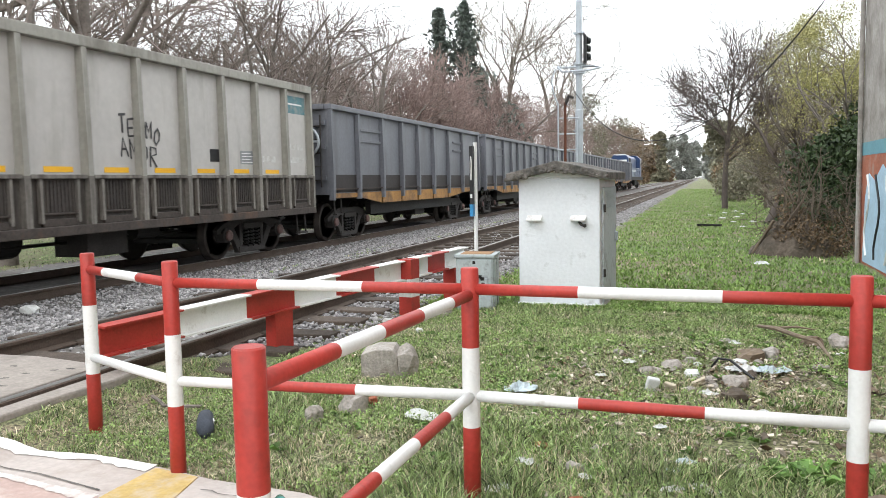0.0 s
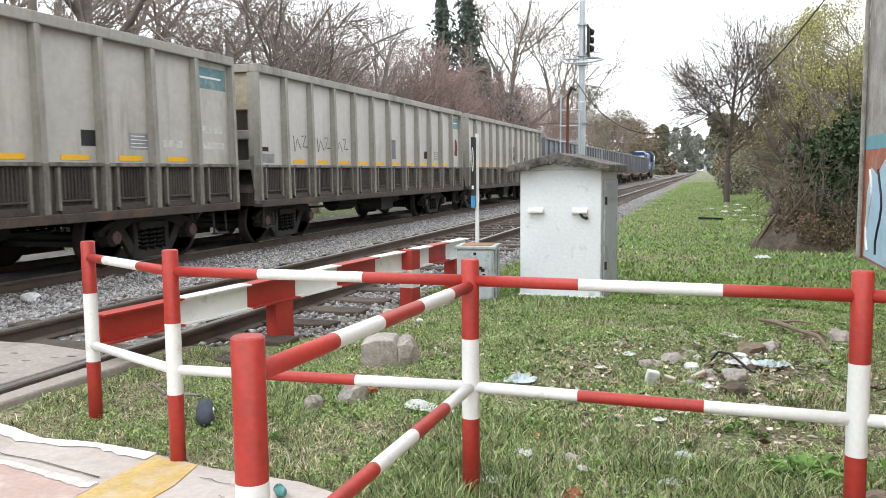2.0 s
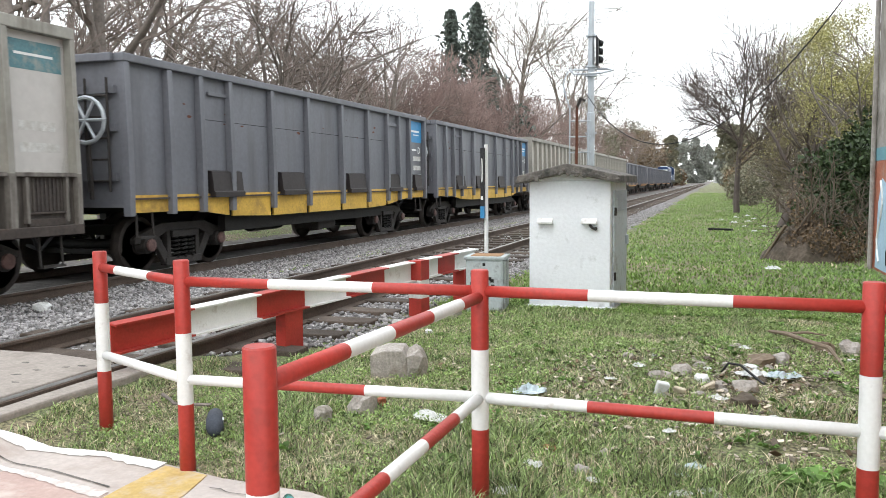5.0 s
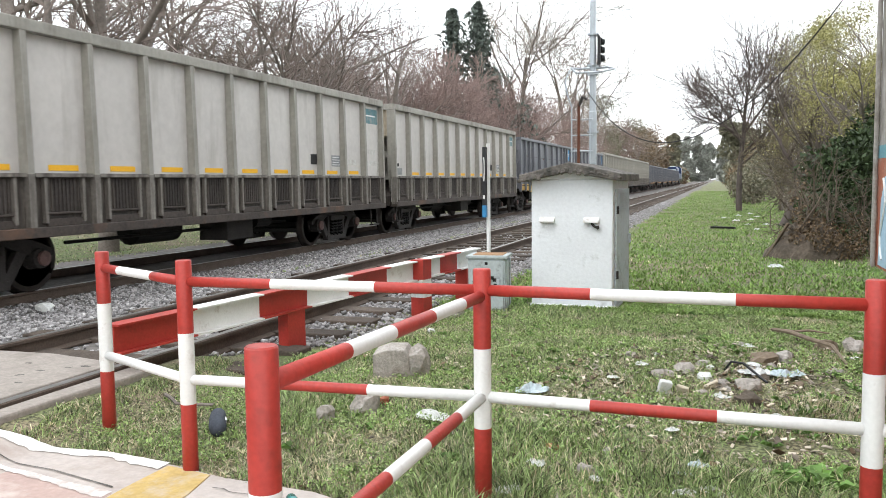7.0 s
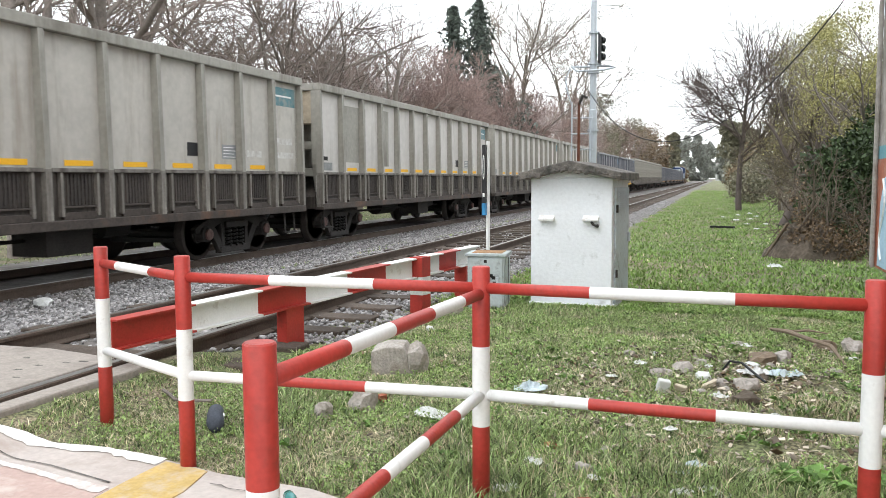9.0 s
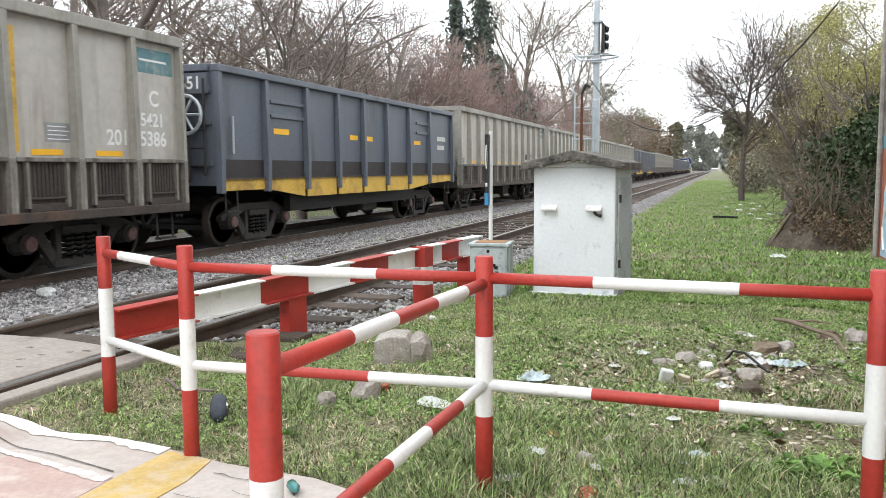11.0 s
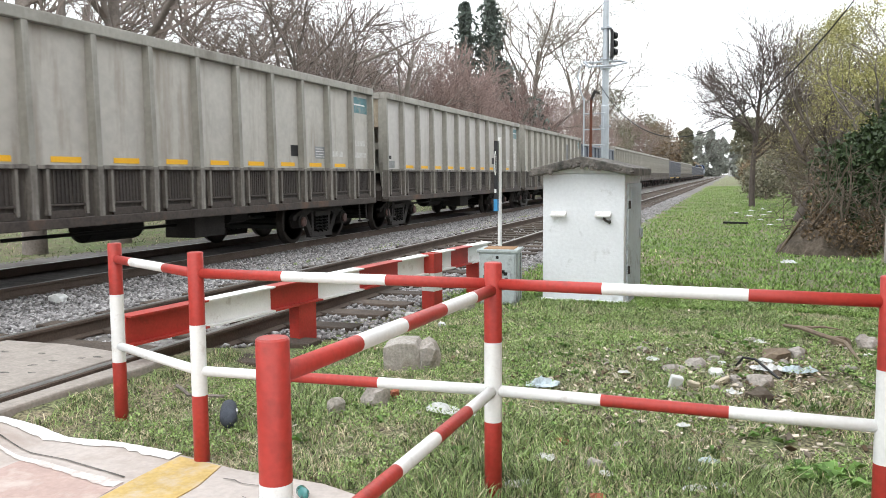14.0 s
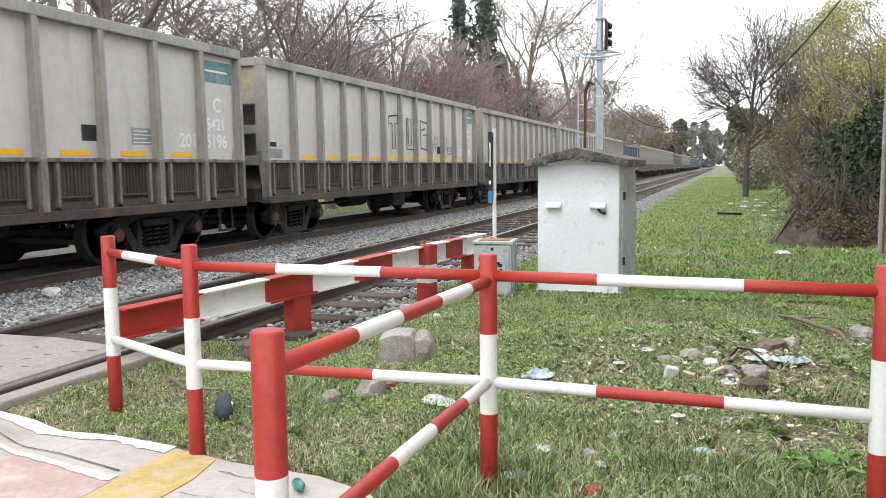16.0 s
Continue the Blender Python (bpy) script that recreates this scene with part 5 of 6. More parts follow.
def build_train():
    plan = []
    front = FRONT_A
    # light wagons: number and any marks; dark ones by letter
    order = [("A", ""), ("B", ""), ("C", ""), ("D", "813089"), ("X", ""), ("E", ""), ("F", ""),
             ("G", ""), ("H", ""), ("N", "2651"), ("I", "201 5386"), ("J", "201 4918"), ("K", ""), ("L", "201 4975"), ("M", "201 5196"), ("O", "")]
    base = wagon_light()
    dark0 = wagon_dark(False, 0)
    dark1 = wagon_dark(False, 1)
    blue = wagon_dark(True)
    used = set()

    def take(t):
        if id(t) in used:
            return copy_thing(t, pose(FAR_X, 0, RAIL_FAR))
        used.add(id(t))
        return t

    # all copies first, so that the marks of one never pass to another
    made = []
    for key, number in order:
        kind = dark0 if key in "DX" else blue if key == "N" else base
        made.append((key, number, take(kind), DARK_L if key in "DXN" else LIGHT_L, 12.664 if key in "DXN" else 13.199))
    ahead = [take(dark1) for _ in range(6)]
    for key, number, w, half, pitch in made:
        TRAIN.append((w, front - half))
        front -= pitch
        if key in "DX":
            dark_marks(w, number, False)
        elif key == "N":
            dark_marks(w, number, True)
        else:
            front_marks(w, number)
        if key in "CIKH":
            for o in w.children:
                if o.name.split(".")[0] in ("side_wall", "end_wall"):
                    o.data = o.data.copy()
                    o.data.materials[0] = M_WAGOLD
        if key == "A":
            tagged(w, "weathered light grey open-top wagon with scrawled black graffiti words")
            words = (("TEAMO", 0.70, 2.02, 0.165, 0.23), ("AMOR", 0.72, 1.70, 0.185, 0.25))
            rng = random.Random(12)
            for letters, y, z, wide, tall in words:
                for k, c in enumerate(letters):
                    turn = rng.uniform(-0.15, 0.15)
                    lines = [[(a * wide * 0.8 + turn * b * tall, b * tall * rng.uniform(0.95, 1.1)) for a, b in line] for line in SPRAYED[c]]
                    strokes(w, "graffiti", lines, y + k * wide * 1.08 + (0.08 if c == "A" and k == 2 else 0), z - 0.03 * k + rng.uniform(-0.03, 0.03), 0.017, label="scrawled black spray letter")
        if key == "B":
            tagged(w, "weathered light grey open-top wagon with rust patch and small tags")
            patch(w, "primer_patch", 0.25, 0.62, 1.62, 2.10, M_WAGDARK, "dark grey primer patch")
            for y in (-4.8, -3.8, -2.9):
                strokes(w, "graffiti", [[(0, 0.3), (0.05, 0.0), (0.15, 0.25), (0.3, 0.05)], [(0.35, 0.3), (0.5, 0.32), (0.38, 0.1), (0.6, 0.1)]], y, 1.7, 0.012)
            rng = random.Random(8)
            part("rust_patch", Geo().rock((1.402, LIGHT_L - 0.35, 2.0), (0.004, 0.22, 0.42), rng), [M_RUST], w, "rust-brown patch")
        if key == "I":
            tagged(w, "weathered light grey open-top wagon with dark primed panel and rust")
            patch(w, "primer_patch", LIGHT_L - 4.2, LIGHT_L - 3.0, 1.5, 2.75, M_WAGDARK, "dark grey primer patch with rust edge")
            patch(w, "rust_patch", LIGHT_L - 3.0, LIGHT_L - 2.9, 1.5, 2.9, M_OCHRE)
        if key == "G":
            tagged(w, "weathered light grey open-top wagon with smeared grey paint patches")
            patch(w, "primer_patch", -LIGHT_L + 1.25, -LIGHT_L + 2.4, 1.66, 2.85, M_WAGRIB, "smeared grey paint")
            patch(w, "primer_patch", -LIGHT_L + 3.2, -LIGHT_L + 3.75, 1.6, 2.9, M_WAGRIB, "smeared grey paint")
        if key == "L":
            tagged(w, "weathered light grey open-top wagon with large outlined graffiti letters")
            box = lambda a: [[(a, 0.75), (a + 0.55, 0.80), (a + 0.55, 0.6), (a + 0.38, 0.6), (a + 0.38, 0.0), (a + 0.2, 0.0), (a + 0.2, 0.58), (a, 0.58), (a, 0.75)]]
            strokes(w, "graffiti", box(0), -0.6, 1.75, 0.02, label="black outlined letters")
            strokes(w, "graffiti", [[(0, 0.75), (0.1, 0.75), (0.1, 0.1), (0.3, 0.1), (0.3, 0.75), (0.45, 0.75), (0.5, 0), (0, 0), (0, 0.75)]], 0.55, 1.75, 0.02)
            strokes(w, "graffiti", [[(0.5, 0.7), (0, 0.75), (0.05, 0.05), (0.5, 0.0), (0.5, 0.4), (0.25, 0.38)], [(0.1, 0.5), (0.35, 0.55)]], 1.5, 1.75, 0.02)
            for y in (2.4, 3.2):
                strokes(w, "graffiti", [[(0, 0.35), (0.1, 0.0), (0.2, 0.4), (0.3, 0.05), (0.1, 0.2)], [(0.35, 0.4), (0.5, 0.3), (0.35, 0.2), (0.55, 0.0)]], y, 1.72, 0.013)
    place = FRONT_A
    for w in ahead:
        place += 12.664
        TRAIN.append((w, place - DARK_L))
    TRAIN.append((locomotive(), place + 0.9 + 8.9))


build_train()

# ---- trees and shrubs ----


class Wood:
    """Branches as tapering tubes, gathered in arrays."""

    def __init__(self, seed):
        self.rng = random.Random(seed)
        self.thick, self.thin = Geo(), Geo()

    def limb(self, start, way, length, r0, r1, level, spec):
        rng = self.rng
        k = spec["segments"][level]
        pts, rad = [Vector(start)], [r0]
        d = Vector(way).normalized()
        for i in range(k):
            bend = spec["bend"][level]
            d = (d + Vector((rng.uniform(-bend, bend), rng.uniform(-bend, bend), rng.uniform(-bend, bend) + spec["lift"][level]))).normalized()
            pts.append(pts[-1] + d * length / k)
            rad.append(r0 + (r1 - r0) * (i + 1) / k)
        (self.thick if level < 2 else self.thin).tube(pts, rad, 8 if level == 0 else 5 if level == 1 else 3, caps=False)
        if level + 1 < len(spec["count"]):
            n = spec["count"][level + 1]
            for j in range(n):
                t = spec["from"][level] + (1 - spec["from"][level]) * (j + rng.random()) / n
                f = t * k
                i = min(int(f), k - 1)
                p = pts[i].lerp(pts[i + 1], f - i)
                axis = (pts[i + 1] - pts[i]).normalized()
                turn = rng.uniform(0, 2 * math.pi)
                side = axis.orthogonal().normalized()
                side = Matrix.Rotation(turn, 3, axis) @ side
                spread = radians(rng.uniform(*spec["angle"][level]))
                way2 = axis * math.cos(spread) + side * math.sin(spread)
                r = (rad[i] + (rad[i + 1] - rad[i]) * (f - i)) * rng.uniform(0.45, 0.7)
                ln = spec["length"][level + 1] * rng.uniform(0.6, 1.15) * (1.1 - 0.5 * t)
                self.limb(p, way2, ln, max(r, spec["tip"]), spec["tip"] if level + 1 >= 2 else r * 0.35, level + 1, spec)


def bare_tree(seed, height, trunk=0.16, fork=0.25, spread=(25, 55), twig=M_TWIG, counts=(1, 7, 8, 6), tip=0.007, lift=0.05, bark=M_BARK):
    """A leafless tree: trunk and limbs in one mesh, twigs in another. Returns the two meshes."""
    w = Wood(seed)
    spec = {"segments": (6, 6, 5, 3), "bend": (0.10, 0.20, 0.25, 0.3), "lift": (0.05, lift, 0.04, 0.03), "count": counts,
            "from": (fork, 0.2, 0.15, 0), "angle": (spread, (25, 60), (25, 60), (0, 0)), "length": (height * 0.62, height * 0.55, height * 0.27, height * 0.13), "tip": tip}
    w.limb((0, 0, -0.3), (0, 0, 1), height * 0.62, trunk, trunk * 0.4, 0, spec)
    return w.thick.mesh("trunk", bark, smooth=True), w.thin.mesh("crown", twig)


def plant(name, meshes, x, y, z=None, turn=0, size=1.0, label="", category="tree", group=""):
    t = empty(name, pose(x, y, ground_z(x, y) - 0.05 if z is None else z, 0, 0, turn), label, category, group)
    t.scale = (size, size, size)
    for n, me in meshes:
        part(n, me, None, t)
    return t


def leaves(seed, count, spot, size, material, up=0.3, aspect=1.0):
    """Many small leaves as crossed quads; spot(rng) gives each one's place."""
    q = np.random.RandomState(seed)
    rng = random.Random(seed)
    c = np.array([spot(rng) for _ in range(count)])
    a = q.normal(size=(count, 3))
    a /= np.linalg.norm(a, axis=1)[:, None]
    b = np.cross(a, q.normal(size=(count, 3)) + np.array([0, 0, up]))
    b /= np.linalg.norm(b, axis=1)[:, None]
    s = q.uniform(size[0], size[1], (count, 1))
    v = np.stack([c - a * s * aspect, c + b * s * 0.5, c + a * s * aspect, c - b * s * 0.5], 1).reshape(-1, 3)
    f = np.arange(count * 4).reshape(-1, 4)
    return quick_mesh("foliage", v, f, [material])


def blob_spot(cs):
    """Places within a cluster of uneven lumps: (x, y, z, radius) each."""
    def spot(rng):
        x, y, z, r = rng.choice(cs)
        while True:
            p = Vector((rng.uniform(-1, 1), rng.uniform(-1, 1), rng.uniform(-1, 1)))
            if 0.25 < p.length < 1:
                break
        p *= r * (0.8 + 0.45 * noise.noise(p * 2.2 + Vector((x, y, z))))
        return (x + p.x, y + p.y, z + p.z)
    return spot


def cypress(seed, height, r):
    def spot(rng):
        t = rng.random() ** 0.8
        a = rng.uniform(0, 2 * math.pi)
        lump = max(0.06, 0.50 + 1.25 * noise.noise((math.cos(a) * 1.7, math.sin(a) * 1.7, t * height * 0.55 + seed)))
        rr = r * 1.15 * (1.01 - t) ** 0.6 * (0.35 + 0.65 * rng.random()) * lump
        return (rr * math.cos(a), rr * math.sin(a), 0.4 + t * height)
    lv = leaves(seed, 5200, spot, (0.07, 0.2), M_LEAFDARK, 1.0, 1.5)
    tr = Geo().tube([(0, 0, -0.2), (0, 0, height * 0.5), (0, 0, height)], [0.22, 0.12, 0.02], 8).mesh("trunk", M_BARK)
    return [("trunk", tr), ("crown", lv)]


def cloud_tree(seed, height, r, material, count=5000, size=(0.08, 0.2), low=0.3):
    rng = random.Random(seed)
    cs = []
    for i in range(16):
        a, t = rng.uniform(0, 6.28), rng.random()
        cs.append((math.cos(a) * r * 0.65 * rng.random(), math.sin(a) * r * 0.65 * rng.random(), height * (low + (0.9 - low) * t), r * rng.uniform(0.3, 0.55) * (1.1 - 0.4 * t)))
    lv = leaves(seed, count, blob_spot(cs), size, material)
    w = Wood(seed)
    spec = {"segments": (5, 5, 4), "bend": (0.1, 0.2, 0.25), "lift": (0.05, 0.08, 0.04), "count": (1, 8, 8), "from": (0.2, 0.2, 0), "angle": ((25, 55), (25, 60), (0, 0)),
            "length": (height * 0.6, height * 0.5, height * 0.25), "tip": 0.008}
    w.limb((0, 0, -0.2), (0, 0, 1), height * 0.6, 0.12, 0.05, 0, spec)
    w.thick.add(w.thin.v, w.thin.f)
    return [("trunk", w.thick.mesh("trunk", M_BARK)), ("crown", lv)]


def spot_at(px_bearing, d):
    a = radians(px_bearing)
    return -d * math.sin(a), d * math.cos(a)


def woods():
    big = [bare_tree(s, 9.5, 0.20, 0.18, (30, 62), M_TWIG, (1, 8, 9, 8), 0.0080) for s in (1, 2, 3)]
    pink = [bare_tree(s, 8.0, 0.10, 0.12, (18, 45), M_TWIGPINK, (1, 11, 11, 11), 0.010, 0.10) for s in (4, 5)]
    pale = [bare_tree(s, 10.0, 0.16, 0.2, (22, 55), M_TWIGPALE, (1, 9, 10, 9), 0.010, 0.07) for s in (6, 7)]
    lab = "leafless spreading tree with dark branches behind the tracks"
    # bearing from the track's direction to the left, distance, size, mesh, turn
    for b, d, s, m, turn in ((46, 17, 1.15, big[0], 0), (41, 19, 1.2, big[1], 60), (31.5, 25, 1.05, big[2], 10), (28.5, 24, 0.95, big[0], 140), (37, 27, 1.15, big[1], 200),
                             (35, 36, 1.15, big[2], 250), (44, 30, 1.3, big[0], 300), (24.5, 36, 1.0, big[1], 20), (50, 26, 1.3, big[2], 90), (55, 24, 1.2, big[1], 190), (26.8, 29, 1.1, big[2], 330), (25.2, 33, 1.15, big[0], 75), (22.6, 38, 1.15, big[1], 280)):
        x, y = spot_at(b, d)
        plant("bare_tree", [("trunk", m[0]), ("crown", m[1])], x, y, turn=turn, size=s, label=lab, group="leafless trees behind the train")
    for b, d, s, i, turn in ((22, 42, 1.0, 0, 0), (19.5, 45, 1.15, 1, 50), (17.5, 46, 1.05, 0, 120), (24, 46, 1.1, 1, 200), (12.5, 63, 1.15, 0, 70), (10.5, 76, 1.2, 1, 10), (14.5, 52, 1.0, 1, 290),
                             (20.8, 43, 1.1, 1, 30), (18.4, 50, 1.15, 0, 210), (16.4, 48, 0.95, 1, 260), (23.2, 50, 1.1, 0, 80), (26, 47, 1.1, 1, 330), (13.4, 60, 1.1, 0, 150), (11.4, 70, 1.15, 1, 190), (8.9, 95, 1.35, 0, 40), (7.4, 110, 1.4, 1, 130), (9.7, 84, 1.2, 0, 250), (6.2, 130, 1.5, 0, 300), (30, 44, 1.0, 0, 160), (40, 42, 1.1, 1, 100), (47, 38, 1.1, 0, 30)):
        x, y = spot_at(b, d)
        plant("budding_tree", [("trunk", pink[i][0]), ("crown", pink[i][1])], x, y, turn=turn, size=s, label="slim tree with reddish budding twigs", group="budding trees behind the train")
    for b, d, s, i, turn in ((13.2, 60, 1.75, 0, 0), (9.7, 82, 1.95, 1, 40), (33, 50, 1.1, 1, 90), (5.2, 160, 1.3, 0, 10), (4.4, 200, 1.5, 1, 10)):
        x, y = spot_at(b, d)
        plant("bare_tree", [("trunk", pale[i][0]), ("crown", pale[i][1])], x, y, turn=turn, size=s, label="tall pale leafless tree with upright limbs", group="leafless trees behind the train")
    for k, (b, d, h, r) in enumerate(((17.7, 55, 12.4, 2.9), (15.95, 55, 12.8, 3.4), (15.0, 56, 8.6, 4.2))):
        x, y = spot_at(b, d)
        plant("cypress", cypress(20 + k, h, r), x, y, label="dark green narrow conifer", group="conifers")
    for k, (b, d, h, r, m) in enumerate(((8.0, 105, 13.0, 5.5, M_LEAFOLIVE), (6.6, 130, 12.5, 6.0, M_LEAFOLIVE), (4.6, 200, 14.5, 9.0, M_LEAFBROWN), (5.4, 170, 12.0, 8.0, M_LEAFBROWN), (3.8, 250, 13, 9, M_LEAFBROWN),
                                      (2.75, 240, 15.5, 3.4, M_LEAFOLIVE), (2.1, 440, 24.0, 8.0, M_LEAFFAR), (1.25, 450, 25.0, 8.5, M_LEAFFAR), (0.45, 470, 24, 7.0, M_LEAFFAR), (-0.35, 480, 21, 6.0, M_LEAFFAR), (-0.8, 230, 12, 5, M_LEAFFAR),
                                      (-1.3, 120, 9, 4.0, M_LEAFOLIVE))):
        x, y = spot_at(b, d)
        plant("leafy_tree", cloud_tree(40 + k, h, r, m, 12000 if k < 2 or d > 235 else 8000, (0.05, 0.13) if k < 2 else (0.12, 0.36) if d < 230 else (0.3, 0.8), 0.05), x, y, label="distant leafy tree along the railway", group="trees down the line")
    # right-hand side
    t = bare_tree(60, 8.2, 0.13, 0.40, (35, 70), M_TWIGDARK, (1, 14, 15, 12), 0.0072, 0.03, M_TWIGDARK)
    plant("bare_tree", [("trunk", t[0]), ("crown", t[1])], 0.84, 34.3, turn=30, label="leafless dark tree at the edge of the lawn", group="trees on the lawn side")
    # a dark trunk that leans out over the mound
    w = Wood(66)
    spec = {"segments": (7, 6, 5, 3), "bend": (0.12, 0.25, 0.3, 0.3), "lift": (0.06, 0.06, 0.02, 0.02), "count": (1, 8, 8, 7), "from": (0.35, 0.2, 0.1, 0), "angle": ((25, 65), (25, 65), (25, 60), (0, 0)), "length": (3.6, 2.2, 1.1, 0.5), "tip": 0.005}
    w.limb((0, 0, -0.2), (0.55, 0.1, 1), 3.6, 0.17, 0.06, 0, spec)
    plant("scrub_tree", [("trunk", w.thick.mesh("trunk", M_TWIGDARK, smooth=True)), ("crown", w.thin.mesh("crown", M_SCRUB))], 1.62, 23.5, label="dark leaning trunk with tangled bare branches", group="trees on the lawn side")
    t2 = bare_tree(61, 7.0, 0.09, 0.15, (25, 60), M_SCRUB, (1, 8, 9, 8), 0.0045, 0.03, M_SCRUB)
    for x, y, s, turn in ((2.3, 33.5, 1.0, 20), (3.6, 36, 1.15, 100), (4.8, 30, 1.0, 200), (2.9, 26.5, 0.66, 10), (3.3, 23.5, 0.62, 70), (6.0, 45, 1.2, 60), (3.4, 48, 1.0, 40)):
        plant("scrub_tree", [("trunk", t2[0]), ("crown", t2[1])], x, y, turn=turn, size=s, label="leafless tangled scrub tree", group="trees on the lawn side")
    for k, (x, y, h, r, m, c) in enumerate(((2.55, 23.5, 6.0, 1.8, M_LEAFYEL, 15000), (2.9, 19.0, 4.8, 1.2, M_LEAFYEL, 7000), (2.9, 28, 7.0, 2.3, M_LEAFYEL, 15000), (4.2, 22, 6.2, 1.7, M_LEAFYEL, 9000), (3.4, 40, 8.4, 2.4, M_LEAFOLIVE, 12000), (2.4, 33, 4.6, 1.9, M_LEAFDUN, 9000), (2.3, 25, 3.4, 1.3, M_LEAFDUN, 9000), (3.2, 21, 3.8, 1.3, M_LEAFDUN, 7000))):
        plant("leafing_tree", cloud_tree(70 + k, h, r, m, c, (0.014, 0.036), 0.35), x, y, label="tree in sparse yellow-green spring leaf" if m is M_LEAFYEL else "low tree with dun opening buds" if m is M_LEAFDUN else "tree with dull olive foliage", group="trees on the lawn side")
    for k, (x, y, cs, m, c, s) in enumerate((
            (2.05, 15.4, [(0, 0, 0.5, 0.75), (0.2, 0.3, 1.1, 0.75), (0.35, 0.5, 1.7, 0.65), (-0.3, -0.1, 0.4, 0.55), (-0.1, 0.8, 1.4, 0.7)], M_IVY, 6500, (0.03, 0.075)),
            (1.5, 14.75, [(0, 0, 0.55, 0.3), (0.3, 0.1, 0.5, 0.35), (-0.3, 0, 0.4, 0.25), (0.5, -0.2, 0.3, 0.4)], M_IVY, 1500, (0.02, 0.05)),
            (2.7, 18.0, [(0, 0, 0.8, 0.9), (0.2, 0.4, 1.7, 0.8), (0.6, 1, 2.3, 0.8), (-0.5, 0.6, 0.6, 0.7)], M_IVY, 4200, (0.03, 0.08)),
            (1.75, 14.6, [(0, 0, 0.25, 0.45), (0.3, 0, 0.4, 0.45), (-0.4, 0.2, 0.2, 0.35), (0.2, -0.5, 0.2, 0.4), (-0.5, -0.35, 0.3, 0.35), (-0.2, -0.6, 0.35, 0.35), (-0.3, -0.1, 0.6, 0.3)], M_LEAFBROWN, 5200, (0.015, 0.04)),
            (2.5, 23.0, [(0, 0, 0.7, 0.9), (0.5, 1, 1.3, 1.0), (-0.2, -1.2, 0.5, 0.7), (0.6, 2.5, 1.6, 1.2)], M_LEAFBROWN, 3600, (0.03, 0.08)),
            (2.9, 30.0, [(0, 0, 0.8, 1.1), (0.7, 2, 1.2, 1.2), (-0.4, 4, 0.8, 0.9), (0.7, -2, 1.2, 1.2)], M_LEAFOLIVE, 3600, (0.04, 0.10)),
            (1.6, 44.0, [(0, 0, 0.8, 1.1), (0.4, 3, 0.9, 1.1), (-0.2, 6, 0.8, 1.1), (1.2, 2, 1.4, 1.4)], M_LEAFOLIVE, 3600, (0.05, 0.13)),
            (1.9, 58.0, [(0, 0, 1.0, 1.4), (0.6, 5, 1.4, 1.6), (0.2, 10, 1.2, 1.5), (1.8, 4, 2.6, 2.0), (1.6, 12, 2.4, 2.0)], M_LEAFOLIVE, 5000, (0.06, 0.15)),
            (2.2, 85.0, [(0, 0, 1.2, 1.8), (0.6, 8, 1.4, 2.0), (0.8, 18, 1.6, 2.2), (2.6, 6, 3.4, 3.0), (2.6, 22, 3.4, 3.0)], M_LEAFBROWN, 6000, (0.08, 0.2)),
            (3.0, 130.0, [(0, 0, 1.6, 2.6), (0.6, 16, 2.4, 3.0), (0.8, 40, 3.0, 3.5), (3.6, 20, 5.0, 4.0)], M_LEAFOLIVE, 6000, (0.1, 0.28)))):
        w = Wood(90 + k)
        spec = {"segments": (3, 3, 3), "bend": (0.3, 0.35, 0.35), "lift": (0.0, 0.02, 0.0), "count": (1, 6, 6), "from": (0.1, 0.1, 0), "angle": ((30, 70), (30, 70), (0, 0)), "length": (1.0, 0.9, 0.5), "tip": 0.005}
        for j in range(4):
            w.limb((w.rng.uniform(-0.6, 0.6), w.rng.uniform(-0.6, 0.6), -0.1), (w.rng.uniform(-0.5, 0.5), w.rng.uniform(-0.5, 0.5), 1), w.rng.uniform(0.9, 1.8), 0.025, 0.01, 0, spec)
        w.thick.add(w.thin.v, w.thin.f)
        lab2 = {M_IVY: "dense dark ivy-covered shrub beside the wall", M_LEAFBROWN: "dry brown tangled bush at the lawn's edge", M_LEAFOLIVE: "dull olive-green bush at the lawn's edge"}[m]
        plant("bush", [("stem_tangle", w.thick.mesh("stem_tangle", M_SCRUB)), ("foliage", leaves(100 + k, c, blob_spot(cs), s, m))], x, y, label=lab2, category="bush", group="bushes on the lawn side")


woods()


